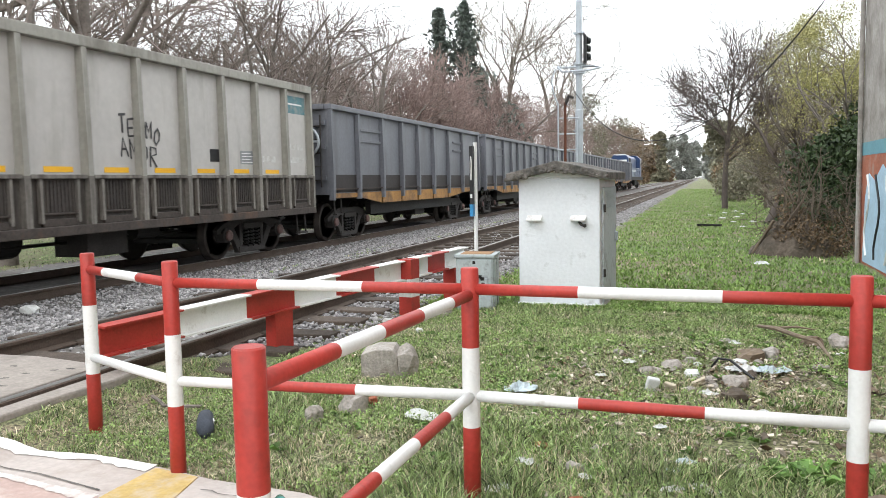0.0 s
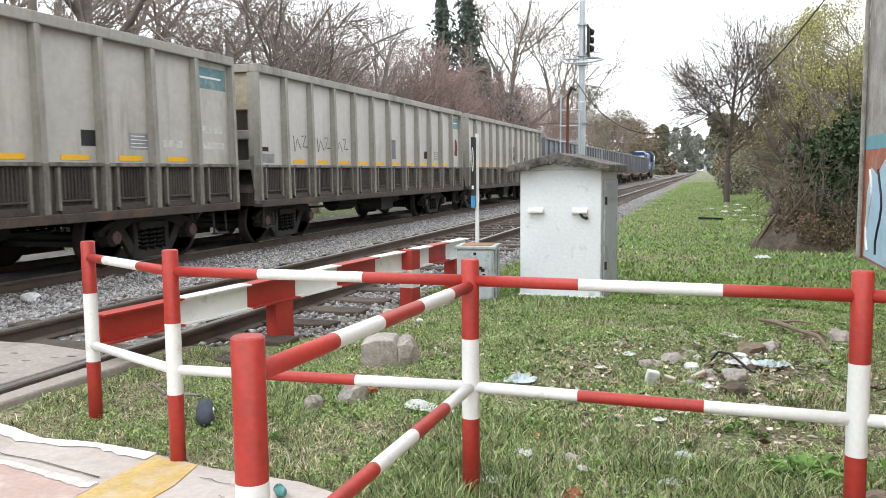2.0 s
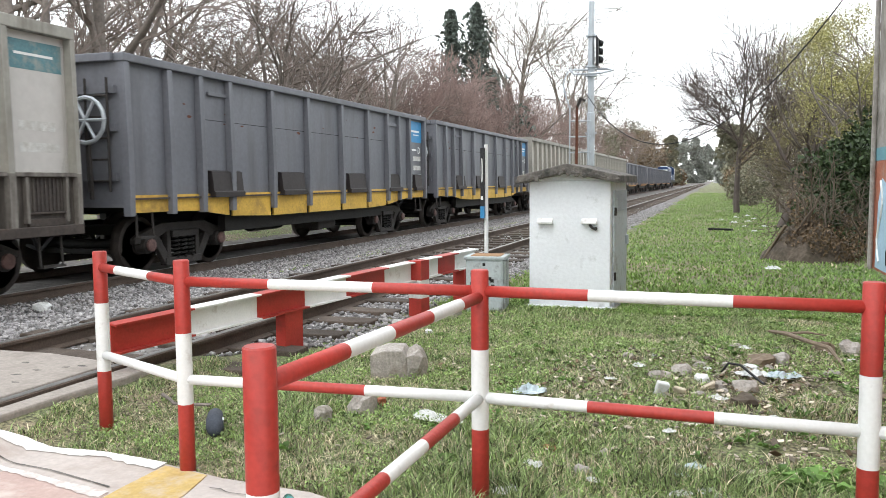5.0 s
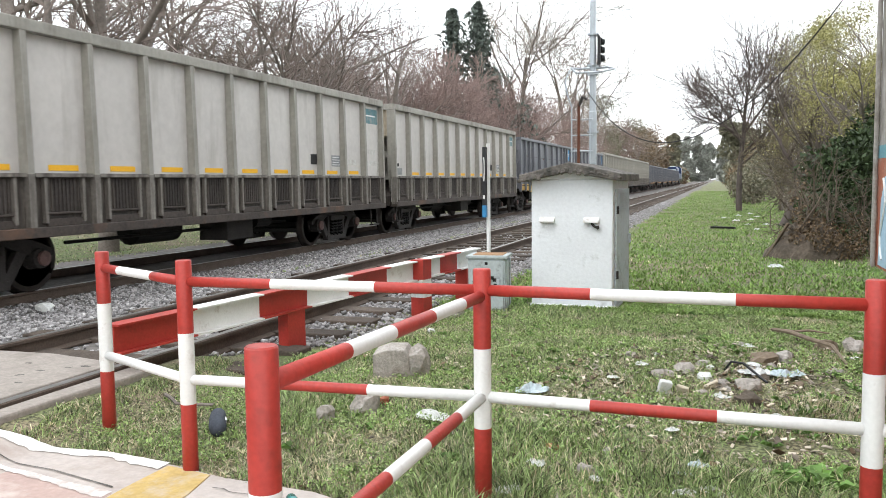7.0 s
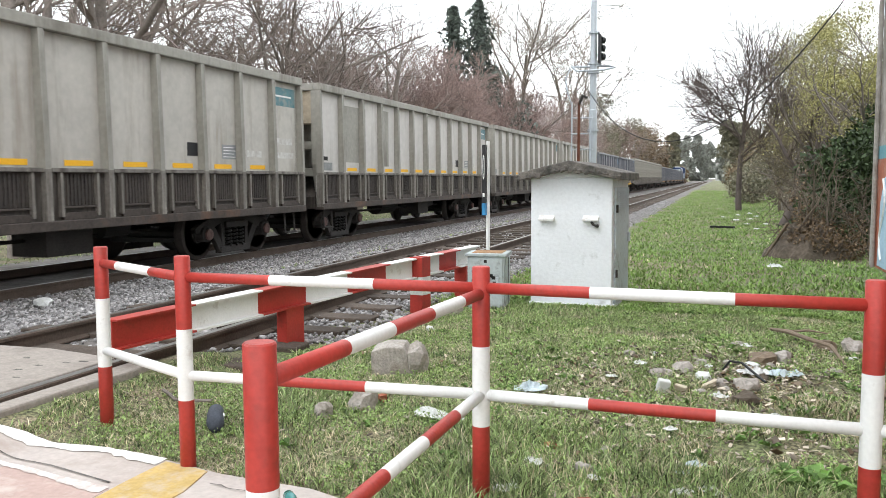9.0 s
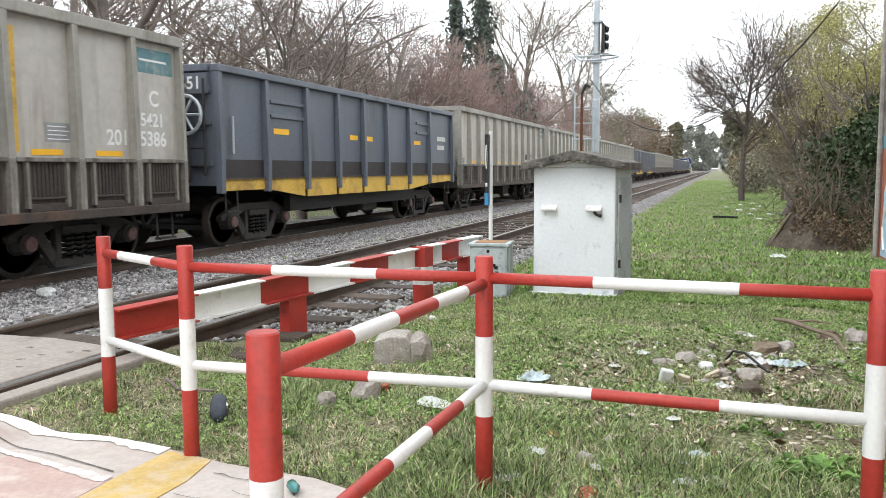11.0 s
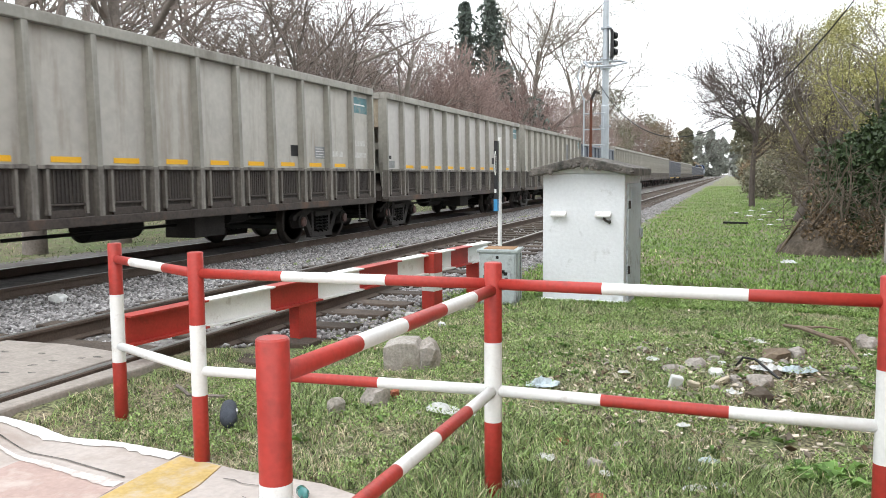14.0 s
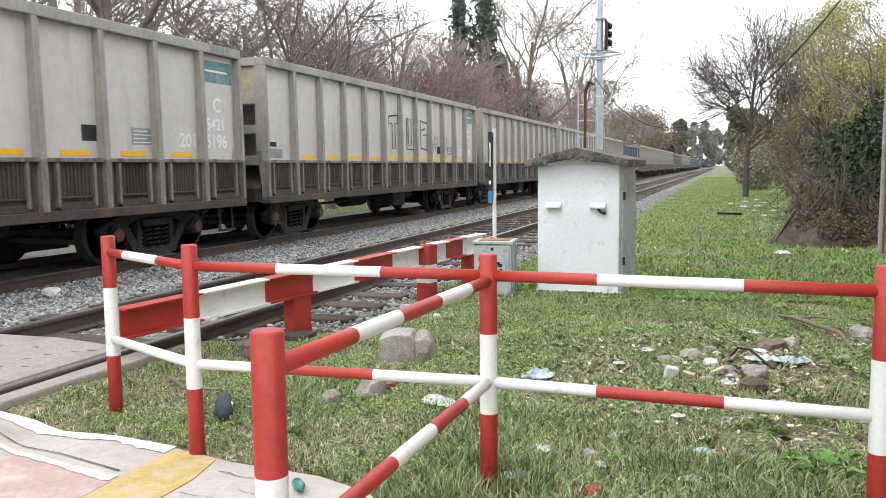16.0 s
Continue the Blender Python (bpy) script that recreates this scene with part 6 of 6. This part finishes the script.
def backdrop():
    """The far edge of woods that closes the view, and a few pale far buildings."""
    rng = random.Random(77)
    cs = []
    for i in range(170):
        a = -60 + 150 * rng.random()
        d = rng.uniform(90, 190)
        x, y = -d * math.sin(radians(a)), d * math.cos(radians(a))
        if -13 < x < 5 and y > 0:
            continue
        cs.append((x, y, rng.uniform(0.5, 3.0), rng.uniform(2.2, 4.5)))
    ob = part("far_woods", leaves(300, 26000, blob_spot(cs), (0.25, 0.6), M_LEAFBROWN), None)
    tagged(ob, "far line of brown leafless woods", "woods", kind="stuff")
    for x, y, w, d, h in ((1.6, 430, 5, 5, 9), (-24, 95, 16, 0.4, 1.6)):
        b = empty("far_building" if h > 3 else "far_wall", pose(x, y, -0.3), "pale far tower block" if h > 3 else "low pale boundary wall behind the tracks", "building" if h > 3 else "wall")
        part("wall", Geo().box(-w / 2, w / 2, -d / 2, d / 2, 0, h), [M_HOUSE], b)
        if h > 3:
            for k in range(2):
                for j in range(1):
                    part("window", Geo().box(-w / 2 + 1 + j * 2.8, -w / 2 + 2.4 + j * 2.8, -d / 2 - 0.05, -d / 2, 1.5 + k * 3.0, 3.0 + k * 3.0), [M_GLASS], b)


backdrop()

# ---- lawn ----


def grass(name, count, spot, height, width, seed, label, flat=1.0):
    q = np.random.RandomState(seed)
    rng = random.Random(seed)
    base, dry = [], []
    while len(base) < count:
        p = spot(rng)
        if p is None:
            continue
        base.append(p)
    base = np.array(base)
    n = len(base)
    h = q.uniform(height[0], height[1], n) * base[:, 3]
    a = q.uniform(0, 6.283, n)
    lean = q.uniform(0.15, 1.3, n) * h * flat
    dirx, diry = np.cos(a), np.sin(a)
    wd = q.uniform(width[0], width[1], n)
    b = q.uniform(0, 6.283, n)
    sx, sy = np.cos(b) * wd, np.sin(b) * wd
    p = base[:, :3]
    mid = p + np.stack([dirx * lean * 0.35, diry * lean * 0.35, h * 0.6], 1)
    tip = p + np.stack([dirx * lean, diry * lean, h * 0.95], 1)
    off = np.stack([sx, sy, 0 * sx], 1)
    v = np.stack([p - off, p + off, mid + off * 0.7, mid - off * 0.7, tip], 1).reshape(-1, 3)
    i = 5 * np.arange(n)[:, None]
    f = np.concatenate([i + np.array([[0, 1, 2]]), i + np.array([[0, 2, 3]]), i + np.array([[3, 2, 4]])], 1).reshape(-1, 3)
    slot = np.repeat((q.random_sample(n) < base[:, 4]).astype(int), 3)
    ob = part(name, quick_mesh(name, v, f, [M_CLOVER if name == "far_grass" else M_GRASS, M_GRASSDRY], slot), None)
    tagged(ob, label, "grass", kind="stuff")


def on_lawn(x, y):
    if x < -2.75 + 0.15 * math.sin(y * 2.1) + 0.7 * min(1, max(0, (y - 8) / 8)):
        if not (3.0 < y < 4.9 and x > -3.33 + 0.08 * noise.noise((y * 3, 1, 7))):
            return False
    if y < pave_y(x) + 0.02 + 0.025 * noise.noise((x * 6, y * 6, 2)):
        return False
    if -1.9 < x < -0.9 and 8.05 < y < 9.2:
        return False
    return x < 2.1 or y > 13.3


def near_spot(rng):
    y = 2.4 + 6.2 * rng.random() ** 1.2
    x = rng.uniform(-3.5, 2.4)
    if not on_lawn(x, y):
        return None
    tuft = noise.noise((x * 1.6, y * 1.6, 0)) + 0.5 * noise.noise((x * 5, y * 5, 4))
    bare = math.exp(-((x - 0.35) / 0.8) ** 2 - ((y - 5.0) / 0.9) ** 2)
    if tuft < -0.72 + 0.85 * bare + 0.25 * (rng.random() - 0.5):
        return None
    tall = 1 + 0.9 * smooth(4.3, 3.3, y) * smooth(-2.2, -0.8, x)
    return (x, y, ground_z(x, y) - 0.005, (0.6 + 1.0 * max(0, tuft)) * tall, 0.12 + 0.35 * bare + (0.16 if tuft < 0 else 0))


def straw_spot(rng):
    y = 2.4 + 6.2 * rng.random() ** 1.2
    x = rng.uniform(-3.5, 2.0)
    if not on_lawn(x, y) or noise.noise((x * 2.2, y * 2.2, 11)) < -0.1:
        return None
    return (x, y, ground_z(x, y) + 0.002, 1.0, 0.72)


def far_spot(rng):
    y = 8 + 80 * rng.random() ** 2.2
    x = rng.uniform(-2.7, 3.2)
    if not on_lawn(x, y):
        return None
    tuft = noise.noise((x * 1.2, y * 0.8, 0))
    return (x, y, ground_z(x, y) - 0.005, 0.8 + 0.6 * max(0, tuft), 0.02 + 0.16 * max(0, noise.noise((x * 1.5, y * 0.6, 14))))


def verge_spot(rng):
    y = 6 + 40 * rng.random() ** 1.3
    x = rng.uniform(-6.6, -5.7) if rng.random() < 0.3 else rng.uniform(-20, -11.3)
    if x > -7 and (y < 9 or noise.noise((x * 2, y * 0.7, 5)) < 0.05):
        return None
    return (x, y, ground_z(x, y) - 0.005, 0.8, 0.2)


grass("lawn_grass", 190000, near_spot, (0.016, 0.066), (0.0018, 0.0042), 1, "uneven green grass with dry blades and weeds")
grass("dead_grass", 60000, straw_spot, (0.008, 0.022), (0.0018, 0.0035), 7, "flattened straw and dead grass among the lawn", 4.0)
grass("far_grass", 80000, far_spot, (0.03, 0.07), (0.006, 0.014), 2, "short bright green grass strip beside the tracks")
grass("verge_grass", 24000, verge_spot, (0.025, 0.06), (0.006, 0.012), 3, "sparse grass behind and between the tracks")


def weeds():
    """Broad-leaved weeds in the lawn."""
    rng = random.Random(21)
    g = Geo()
    for k in range(190):
        if k < 30:
            cx, cy = (0.42 + rng.gauss(0, 0.09), 3.68 + rng.gauss(0, 0.10)) if k < 16 else (0.42 + rng.gauss(0, 0.1), 4.75 + rng.gauss(0, 0.1))
        else:
            cx, cy = rng.uniform(-2.2, 1.8), rng.uniform(3.3, 8)
        if not on_lawn(cx, cy):
            continue
        z = ground_z(cx, cy)
        for j in range(rng.randint(5, 9)):
            a, ln = rng.uniform(0, 6.28), rng.uniform(0.03, 0.075) * (1.7 if k < 16 else 1)
            d = Vector((math.cos(a), math.sin(a), 0))
            s = Vector((-d.y, d.x, 0)) * ln * 0.2
            p = Vector((cx, cy, z))
            m, t = p + d * ln * 0.55 + Vector((0, 0, ln * 0.5)), p + d * ln + Vector((0, 0, ln * 0.35))
            g.add([p, m + s, t, m - s], [(0, 1, 2), (0, 2, 3)])
    tagged(part("weeds", g, [M_IVYLIGHT], None), "broad-leaved green weeds in the lawn", "weeds", kind="stuff")




def clover_spot(rng):
    while True:
        y = 2.6 + 5.8 * rng.random() ** 1.1
        x = rng.uniform(-3.1, 2.0)
        if on_lawn(x, y) and noise.noise((x * 1.9, y * 1.9, 21)) + 0.5 * noise.noise((x * 7, y * 7, 3)) > 0.05 - 0.14 * smooth(4.6, 5.6, y):
            return (x, y, ground_z(x, y) + rng.uniform(0.01, 0.045))


M_IVYLIGHT = leaf_mat("weed_leaves", (0.13, 0.235, 0.06), 0.45)
weeds()
tagged(part("clover", leaves(55, 80000, clover_spot, (0.004, 0.012), leaf_mat("clover_leaves", (0.235, 0.33, 0.11), 0.6), 2.0), None), "small bright clover leaves in the lawn", "clover", kind="stuff")


M_PALETILE = mat("pale_broken_tile", (0.56, 0.49, 0.38), 0.8, vary=0.2, scale=12, fine=60, bump=0.3, dirt=(0.30, 0.25, 0.19), dirt_amount=0.35, dirt_scale=12)
M_BOTTLE = mat("teal_plastic", (0.05, 0.20, 0.19), 0.25, vary=0.15, scale=10, fine=50, bump=0.05)
M_CHIP = mat("pale_chips", (0.50, 0.44, 0.36), 0.85, vary=0.2, scale=9, fine=50, bump=0.2, island=0.5)


def litter():
    rng = random.Random(31)

    def lump(name, x, y, size, material, label, category, up=0.3):
        g = Geo().rock((0, 0, size[2] * up), size, rng)
        ob = part(name, g, [material], None)
        ob.matrix_basis = pose(x, y, ground_z(x, y), 0, 0, rng.uniform(0, 360))
        tagged(ob, label, category)
        return ob

    def wrap(name, x, y, size, material, label):
        """A crumpled sheet lying on the ground."""
        k = 13
        v, f = [], []
        o = rng.uniform(0, 50)
        for i in range(k):
            for j in range(k):
                a, b = (i / (k - 1) - 0.5), (j / (k - 1) - 0.5)
                edge = (1 - 0.3 * noise.noise((a * 3 + o, b * 3, 1))) * (1 - 0.9 * a * a * b * b * 8)
                z = 0.012 + (size * 0.55 * abs(noise.noise((a * 4 + o, b * 4, 2))) + size * 0.12 * noise.noise((a * 9, b * 9 + o, 3))) * (1.15 - 2 * max(abs(a), abs(b)))
                v.append((a * size * 1.1 * edge, b * size * 0.8 * edge, max(0.004, z * 0.9)))
        for i in range(k - 1):
            for j in range(k - 1):
                f.append((i * k + j, i * k + j + 1, (i + 1) * k + j + 1, (i + 1) * k + j))
        ob = part(name, Geo().add(v, f), [material], None)
        ob.matrix_basis = pose(x, y, ground_z(x, y) + 0.01, 0, 0, rng.uniform(-40, 40))
        sol = ob.modifiers.new("thickness", 'SOLIDIFY')
        sol.thickness = 0.002
        tagged(ob, label, "litter")

    # broken concrete blocks by the barrier
    blk = Geo()
    blk.prism([(-0.13, 0.02), (-0.115, 0.19), (-0.02, 0.215), (0.10, 0.205), (0.125, 0.16), (0.115, 0.0), (-0.1, -0.02)], -0.10, 0.10)
    ob = part("concrete_block", blk, [M_RUBBLE], None, bevel=0.008)
    ob.matrix_basis = pose(-2.03, 5.0, -0.16, 4, -5, 12)
    tagged(ob, "broken grey concrete block lying in the grass", "rubble")
    g = Geo().rock((0, 0, 0.08), (0.14, 0.11, 0.21), rng)
    ob = part("concrete_lump", g, [M_RUBBLE], None)
    ob.matrix_basis = pose(-1.86, 5.0, -0.15, 0, 0, 30)
    tagged(ob, "ragged lump of broken masonry", "rubble")
    lump("concrete_lump", -1.86, 4.14, (0.13, 0.10, 0.15), M_RUBBLE, "lump of broken concrete in the grass", "rubble")
    lump("concrete_lump", -1.98, 3.88, (0.07, 0.06, 0.09), M_RUBBLE, "small concrete lump in the grass", "rubble")
    lump("concrete_lump", -2.40, 7.35, (0.17, 0.13, 0.13), M_RUBBLE, "flat grey stone by the barrier post", "rubble")
    lump("concrete_lump", -7.2, 7.25, (0.22, 0.12, 0.10), M_PLASTIC, "pale stone on the ballast", "rubble")
    lump("brick_shard", -1.83, 4.32, (0.05, 0.04, 0.05), M_BRICK, "orange-red brick shard in the grass", "brick", 0.4)
    wrap("plastic_bag", -1.45, 4.10, 0.21, M_PLASTIC, "crumpled clear-white plastic bag")
    wrap("plastic_bag", -1.32, 4.05, 0.13, M_PLASTIC, "scrap of white plastic bag")
    wrap("plastic_bag", -1.04, 4.74, 0.20, M_PLASTICBLUE, "crumpled pale blue plastic bag")
    wrap("plastic_sheet", 0.24, 5.30, 0.19, M_PLASTIC, "crumpled dirty white plastic sheet")
    wrap("plastic_sheet", 0.42, 5.28, 0.20, M_PLASTICBLUE, "crumpled pale blue plastic bag")
    for x, y, size, m in ((-0.76, 3.53, 0.10, M_PLASTIC), (-0.11, 3.36, 0.085, M_PLASTIC), (-0.01, 3.43, 0.085, M_PLASTIC), (0.05, 3.37, 0.07, M_PLASTIC), (-0.06, 3.74, 0.09, M_PLASTICBLUE), (-0.47, 3.41, 0.06, M_PLASTIC),
                          (-0.11, 3.61, 0.07, M_PLASTICBLUE), (-0.2, 4.2, 0.06, M_PLASTIC), (0.31, 4.53, 0.06, M_PLASTIC), (-0.8, 3.18, 0.11, M_PLASTIC), (0.04, 4.79, 0.10, M_PLASTIC), (-0.6, 5.1, 0.07, M_PLASTIC), (-0.46, 5.42, 0.09, M_PLASTIC), (0.22, 6.0, 0.08, M_PLASTIC)):
        wrap("paper_scrap", x, y, size, m, "torn pale paper scrap")
    # a squashed carton and broken slabs in the rubbish heap
    for name, x, y, size, m, tilt, label, cat in (("carton", -0.29, 4.83, (0.036, 0.022, 0.065), M_PLASTIC, (15, 12, 20), "squashed pale drink carton in the rubbish", "carton"),
                                                  ("broken_tile", -0.17, 4.87, (0.036, 0.010, 0.055), M_PALETILE, (35, 10, -15), "broken pale yellow tile leaning in rubble", "tile"),
                                                  ("broken_tile", -0.10, 4.76, (0.065, 0.04, 0.012), M_PALETILE, (8, 5, 10), "flat broken pale tile in the rubble", "tile"),
                                                  ("broken_tile", -0.02, 5.02, (0.05, 0.012, 0.03), M_PALETILE, (20, -15, 40), "broken pale tile half buried in litter", "tile")):
        ob = part(name, Geo().box(-size[0], size[0], -size[1], size[1], 0, size[2] * 1.6), [m], None, bevel=0.008)
        ob.matrix_basis = pose(x, y, ground_z(x, y) - 0.01, *tilt)
        tagged(ob, label, cat)
    lump("brick_shard", -0.47, 3.12, (0.06, 0.045, 0.045), M_BRICK, "red-brown brick shard in the grass", "brick", 0.3)
    lump("brick_shard", -0.74, 3.81, (0.06, 0.045, 0.03), M_BRICK, "red-brown brick shard in the grass", "brick", 0.3)
    lump("brick_shard", -0.53, 3.53, (0.06, 0.045, 0.045), M_RUBBLE, "pale stone in the grass", "rubble", 0.3)
    lump("earth_lump", 0.18, 4.78, (0.13, 0.10, 0.07), M_EARTH, "dark lump of earth in the rubbish", "rubble", 0.2)
    bottle = part("bottle", Geo().tube([(0, 0, 0), (0, 0, 0.06), (0, 0, 0.08), (0, 0, 0.10)], [0.022, 0.022, 0.011, 0.010], 14), [M_BOTTLE], None, smooth=True)
    bottle.matrix_basis = pose(-1.60, 2.81, -0.118, 82, 0, 40)
    tagged(bottle, "green-teal plastic bottle lying on the footpath edge", "bottle")
    for x, y, s in ((-0.31, 5.2, 0.10), (-0.18, 5.3, 0.11), (-0.05, 5.15, 0.08), (0.30, 5.6, 0.13), (0.44, 5.68, 0.12), (0.2, 5.0, 0.12), (0.05, 5.05, 0.07), (-0.47, 3.85, 0.05), (0.75, 6.3, 0.12), (0.95, 6.4, 0.14),
                    (0.62, 3.35, 0.14), (-0.55, 5.7, 0.06), (-2.9, 6.35, 0.06), (-3.0, 6.1, 0.05), (-2.75, 6.9, 0.07), (-2.3, 6.5, 0.06), (0.9, 5.0, 0.07)):
        lump("rubble_piece", x, y, (s, s * 0.8, s * 0.7), rng.choice([M_RUBBLE, M_RUBBLE, M_PLASTIC, M_WOOD]), "broken rubble piece on the littered ground", "rubble", 0.2)
    for k in range(34):
        s = rng.uniform(0.025, 0.07)
        lump("rubble_piece", rng.gauss(0.25, 0.42), rng.gauss(5.35, 0.35), (s, s * 0.7, s * 0.6), rng.choice([M_RUBBLE, M_EARTH, M_RUBBLE, M_WOOD, M_PLASTIC]), "broken rubble piece on the littered ground", "rubble", 0.2)
    # scattered small scraps
    g = Geo()
    for k in range(3000):
        x, y = (rng.gauss(0.05, 0.65), rng.gauss(5.1, 0.55)) if k % 5 < 3 else (rng.gauss(0.0, 1.0), rng.gauss(4.4, 1.0))
        if not on_lawn(x, y):
            continue
        s = rng.uniform(0.003, 0.011) * (1.6 if k % 11 == 0 else 1)
        g.rock((x, y, ground_z(x, y) + 0.012), (s * rng.uniform(0.8, 2.2), s, s * 0.5), rng) if k % 3 == 0 else g.box(-s * 1.6, s * 1.6, -s, s, 0, 0.004, k % 4 % 3, pose(x, y, ground_z(x, y) + rng.uniform(0.005, 0.03), rng.uniform(-40, 40), rng.uniform(-40, 40), rng.uniform(0, 360)))
    tagged(part("litter_scraps", g, [M_CHIP, M_LEAFBROWN, M_EARTH], None), "scattered scraps, chips and dead leaves", "litter", kind="stuff")
    for x, y in ((1.0, 27), (0.8, 24), (1.25, 29), (0.95, 21.5), (0.55, 26), (1.3, 24), (0.8, 12.5), (0.2, 28), (1.1, 31), (0.7, 30)):
        wrap("paper_scrap", x, y, rng.uniform(0.14, 0.24), M_PLASTIC, "white litter on the far lawn")
    # lost shoe, stick, fallen branch, dark board
    g = Geo()
    g.tube([(0, -0.13, 0.02), (0.0, -0.08, 0.03), (0, 0.0, 0.035), (0.01, 0.08, 0.03), (0.01, 0.125, 0.025)], [0.025, 0.045, 0.042, 0.04, 0.02], 12)
    shoe = part("shoe", g, [M_SHOE], None, smooth=True)
    shoe.matrix_basis = pose(-2.45, 3.55, -0.112, 8, 12, 38)
    tagged(shoe, "lost dark sports shoe lying in the grass", "shoe")
    part("stripe", Geo().box(0.036, 0.046, -0.02, 0.02, 0.02, 0.05).box(0.034, 0.044, 0.03, 0.05, 0.02, 0.045), [M_PLASTIC], shoe)
    tagged(part("stick", Geo().tube([(-3.12, 4.02, -0.11), (-3.0, 3.92, -0.1), (-2.92, 3.86, -0.11), (-2.7, 3.9, -0.11)], 0.01, 6), [M_BARK], None), "dark stick on the grass edge", "stick")
    tagged(part("bent_hose", Geo().tube([(0.06, 5.35, -0.06), (0.10, 5.33, 0.0), (0.17, 5.3, 0.0), (0.25, 5.22, -0.05), (0.30, 5.12, -0.07)], 0.008, 6), [M_BLACK], None), "bent black hose in the rubbish", "hose")
    tagged(part("fallen_branch", Geo().tube([(0.42, 6.75, -0.03), (0.52, 6.5, 0.0), (0.64, 6.16, 0.01), (0.76, 6.01, 0.0), (0.80, 5.62, -0.05)], [0.012, 0.018, 0.016, 0.014, 0.008], 7).tube([(0.52, 6.5, 0.0), (0.66, 6.42, 0.03), (0.78, 6.38, 0.02)], [0.012, 0.009, 0.005], 6), [M_WOOD], None), "pale fallen branch on the lawn", "branch")
    tagged(part("dark_plank", Geo().box(-0.3, 0.3, -0.07, 0.07, 0, 0.05, m=pose(0.15, 22.0, -0.13, 0, 0, -20)), [M_GEAR], None), "dark plank in the grass", "plank")
    # leaning board with earth behind it
    bd = part("leaning_board", Geo().box(0, 0.03, -0.06, 0.06, 0, 0.72), [M_WOOD], None, bevel=0.008)
    bd.matrix_basis = pose(0.74, 14.30, -0.2, 0, 30, -20)
    tagged(bd, "dark weathered board leaning against the mound", "board")
    k = 26
    v, f = [], []
    for i in range(k):
        for j in range(k):
            a, b = i / (k - 1) * 2 - 1, j / (k - 1) * 2 - 1
            rr = math.hypot(a, b)
            h = max(0, 1 - rr * rr) ** 0.6 * (0.72 + 0.3 * noise.noise((a * 2, b * 2, 5)) + 0.14 * noise.noise((a * 7, b * 7, 9))) - 0.1
            v.append((a * 0.72, b * 0.75, h * 0.85))
    for i in range(k - 1):
        for j in range(k - 1):
            f.append((i * k + j, (i + 1) * k + j, (i + 1) * k + j + 1, i * k + j + 1))
    md = part("earth_mound", Geo().add(v, f), [M_EARTH], None)
    md.matrix_basis = pose(1.42, 14.5, -0.18)
    tagged(md, "brown earth mound overgrown with dry brush", "mound")


litter()


def wheel_rows():
    """Turns of a wheel as the train rolls, frame by frame."""
    rows = []
    for i in range(0, 481):
        t = i / 30
        rows.append((t, -math.degrees(shift(t) / WHEEL_R)))
    return rows


def motions():
    for w, middle in TRAIN:
        walk(w, [(k * 0.5, pose(FAR_X, middle + shift(k * 0.5), RAIL_FAR)) for k in range(33)])
    rows = wheel_rows()
    done = {}
    for w, _ in TRAIN:
        for b in w.children:
            if b.name.split(".")[0] != "bogie":
                continue
            for s in b.children:
                if s.name.split(".")[0] != "wheelset":
                    continue
                key = round(s.matrix_basis.translation.y, 3)
                if key not in done:
                    walk(s, [(t, pose(0, key, WHEEL_R, a, 0, 0)) for t, a in rows])
                    done[key] = s
                else:
                    keys = done[key].animation_data
                    s.rotation_mode = "QUATERNION"
                    data = s.animation_data_create()
                    data.action = keys.action
                    data.action_slot = keys.action_slot


motions()
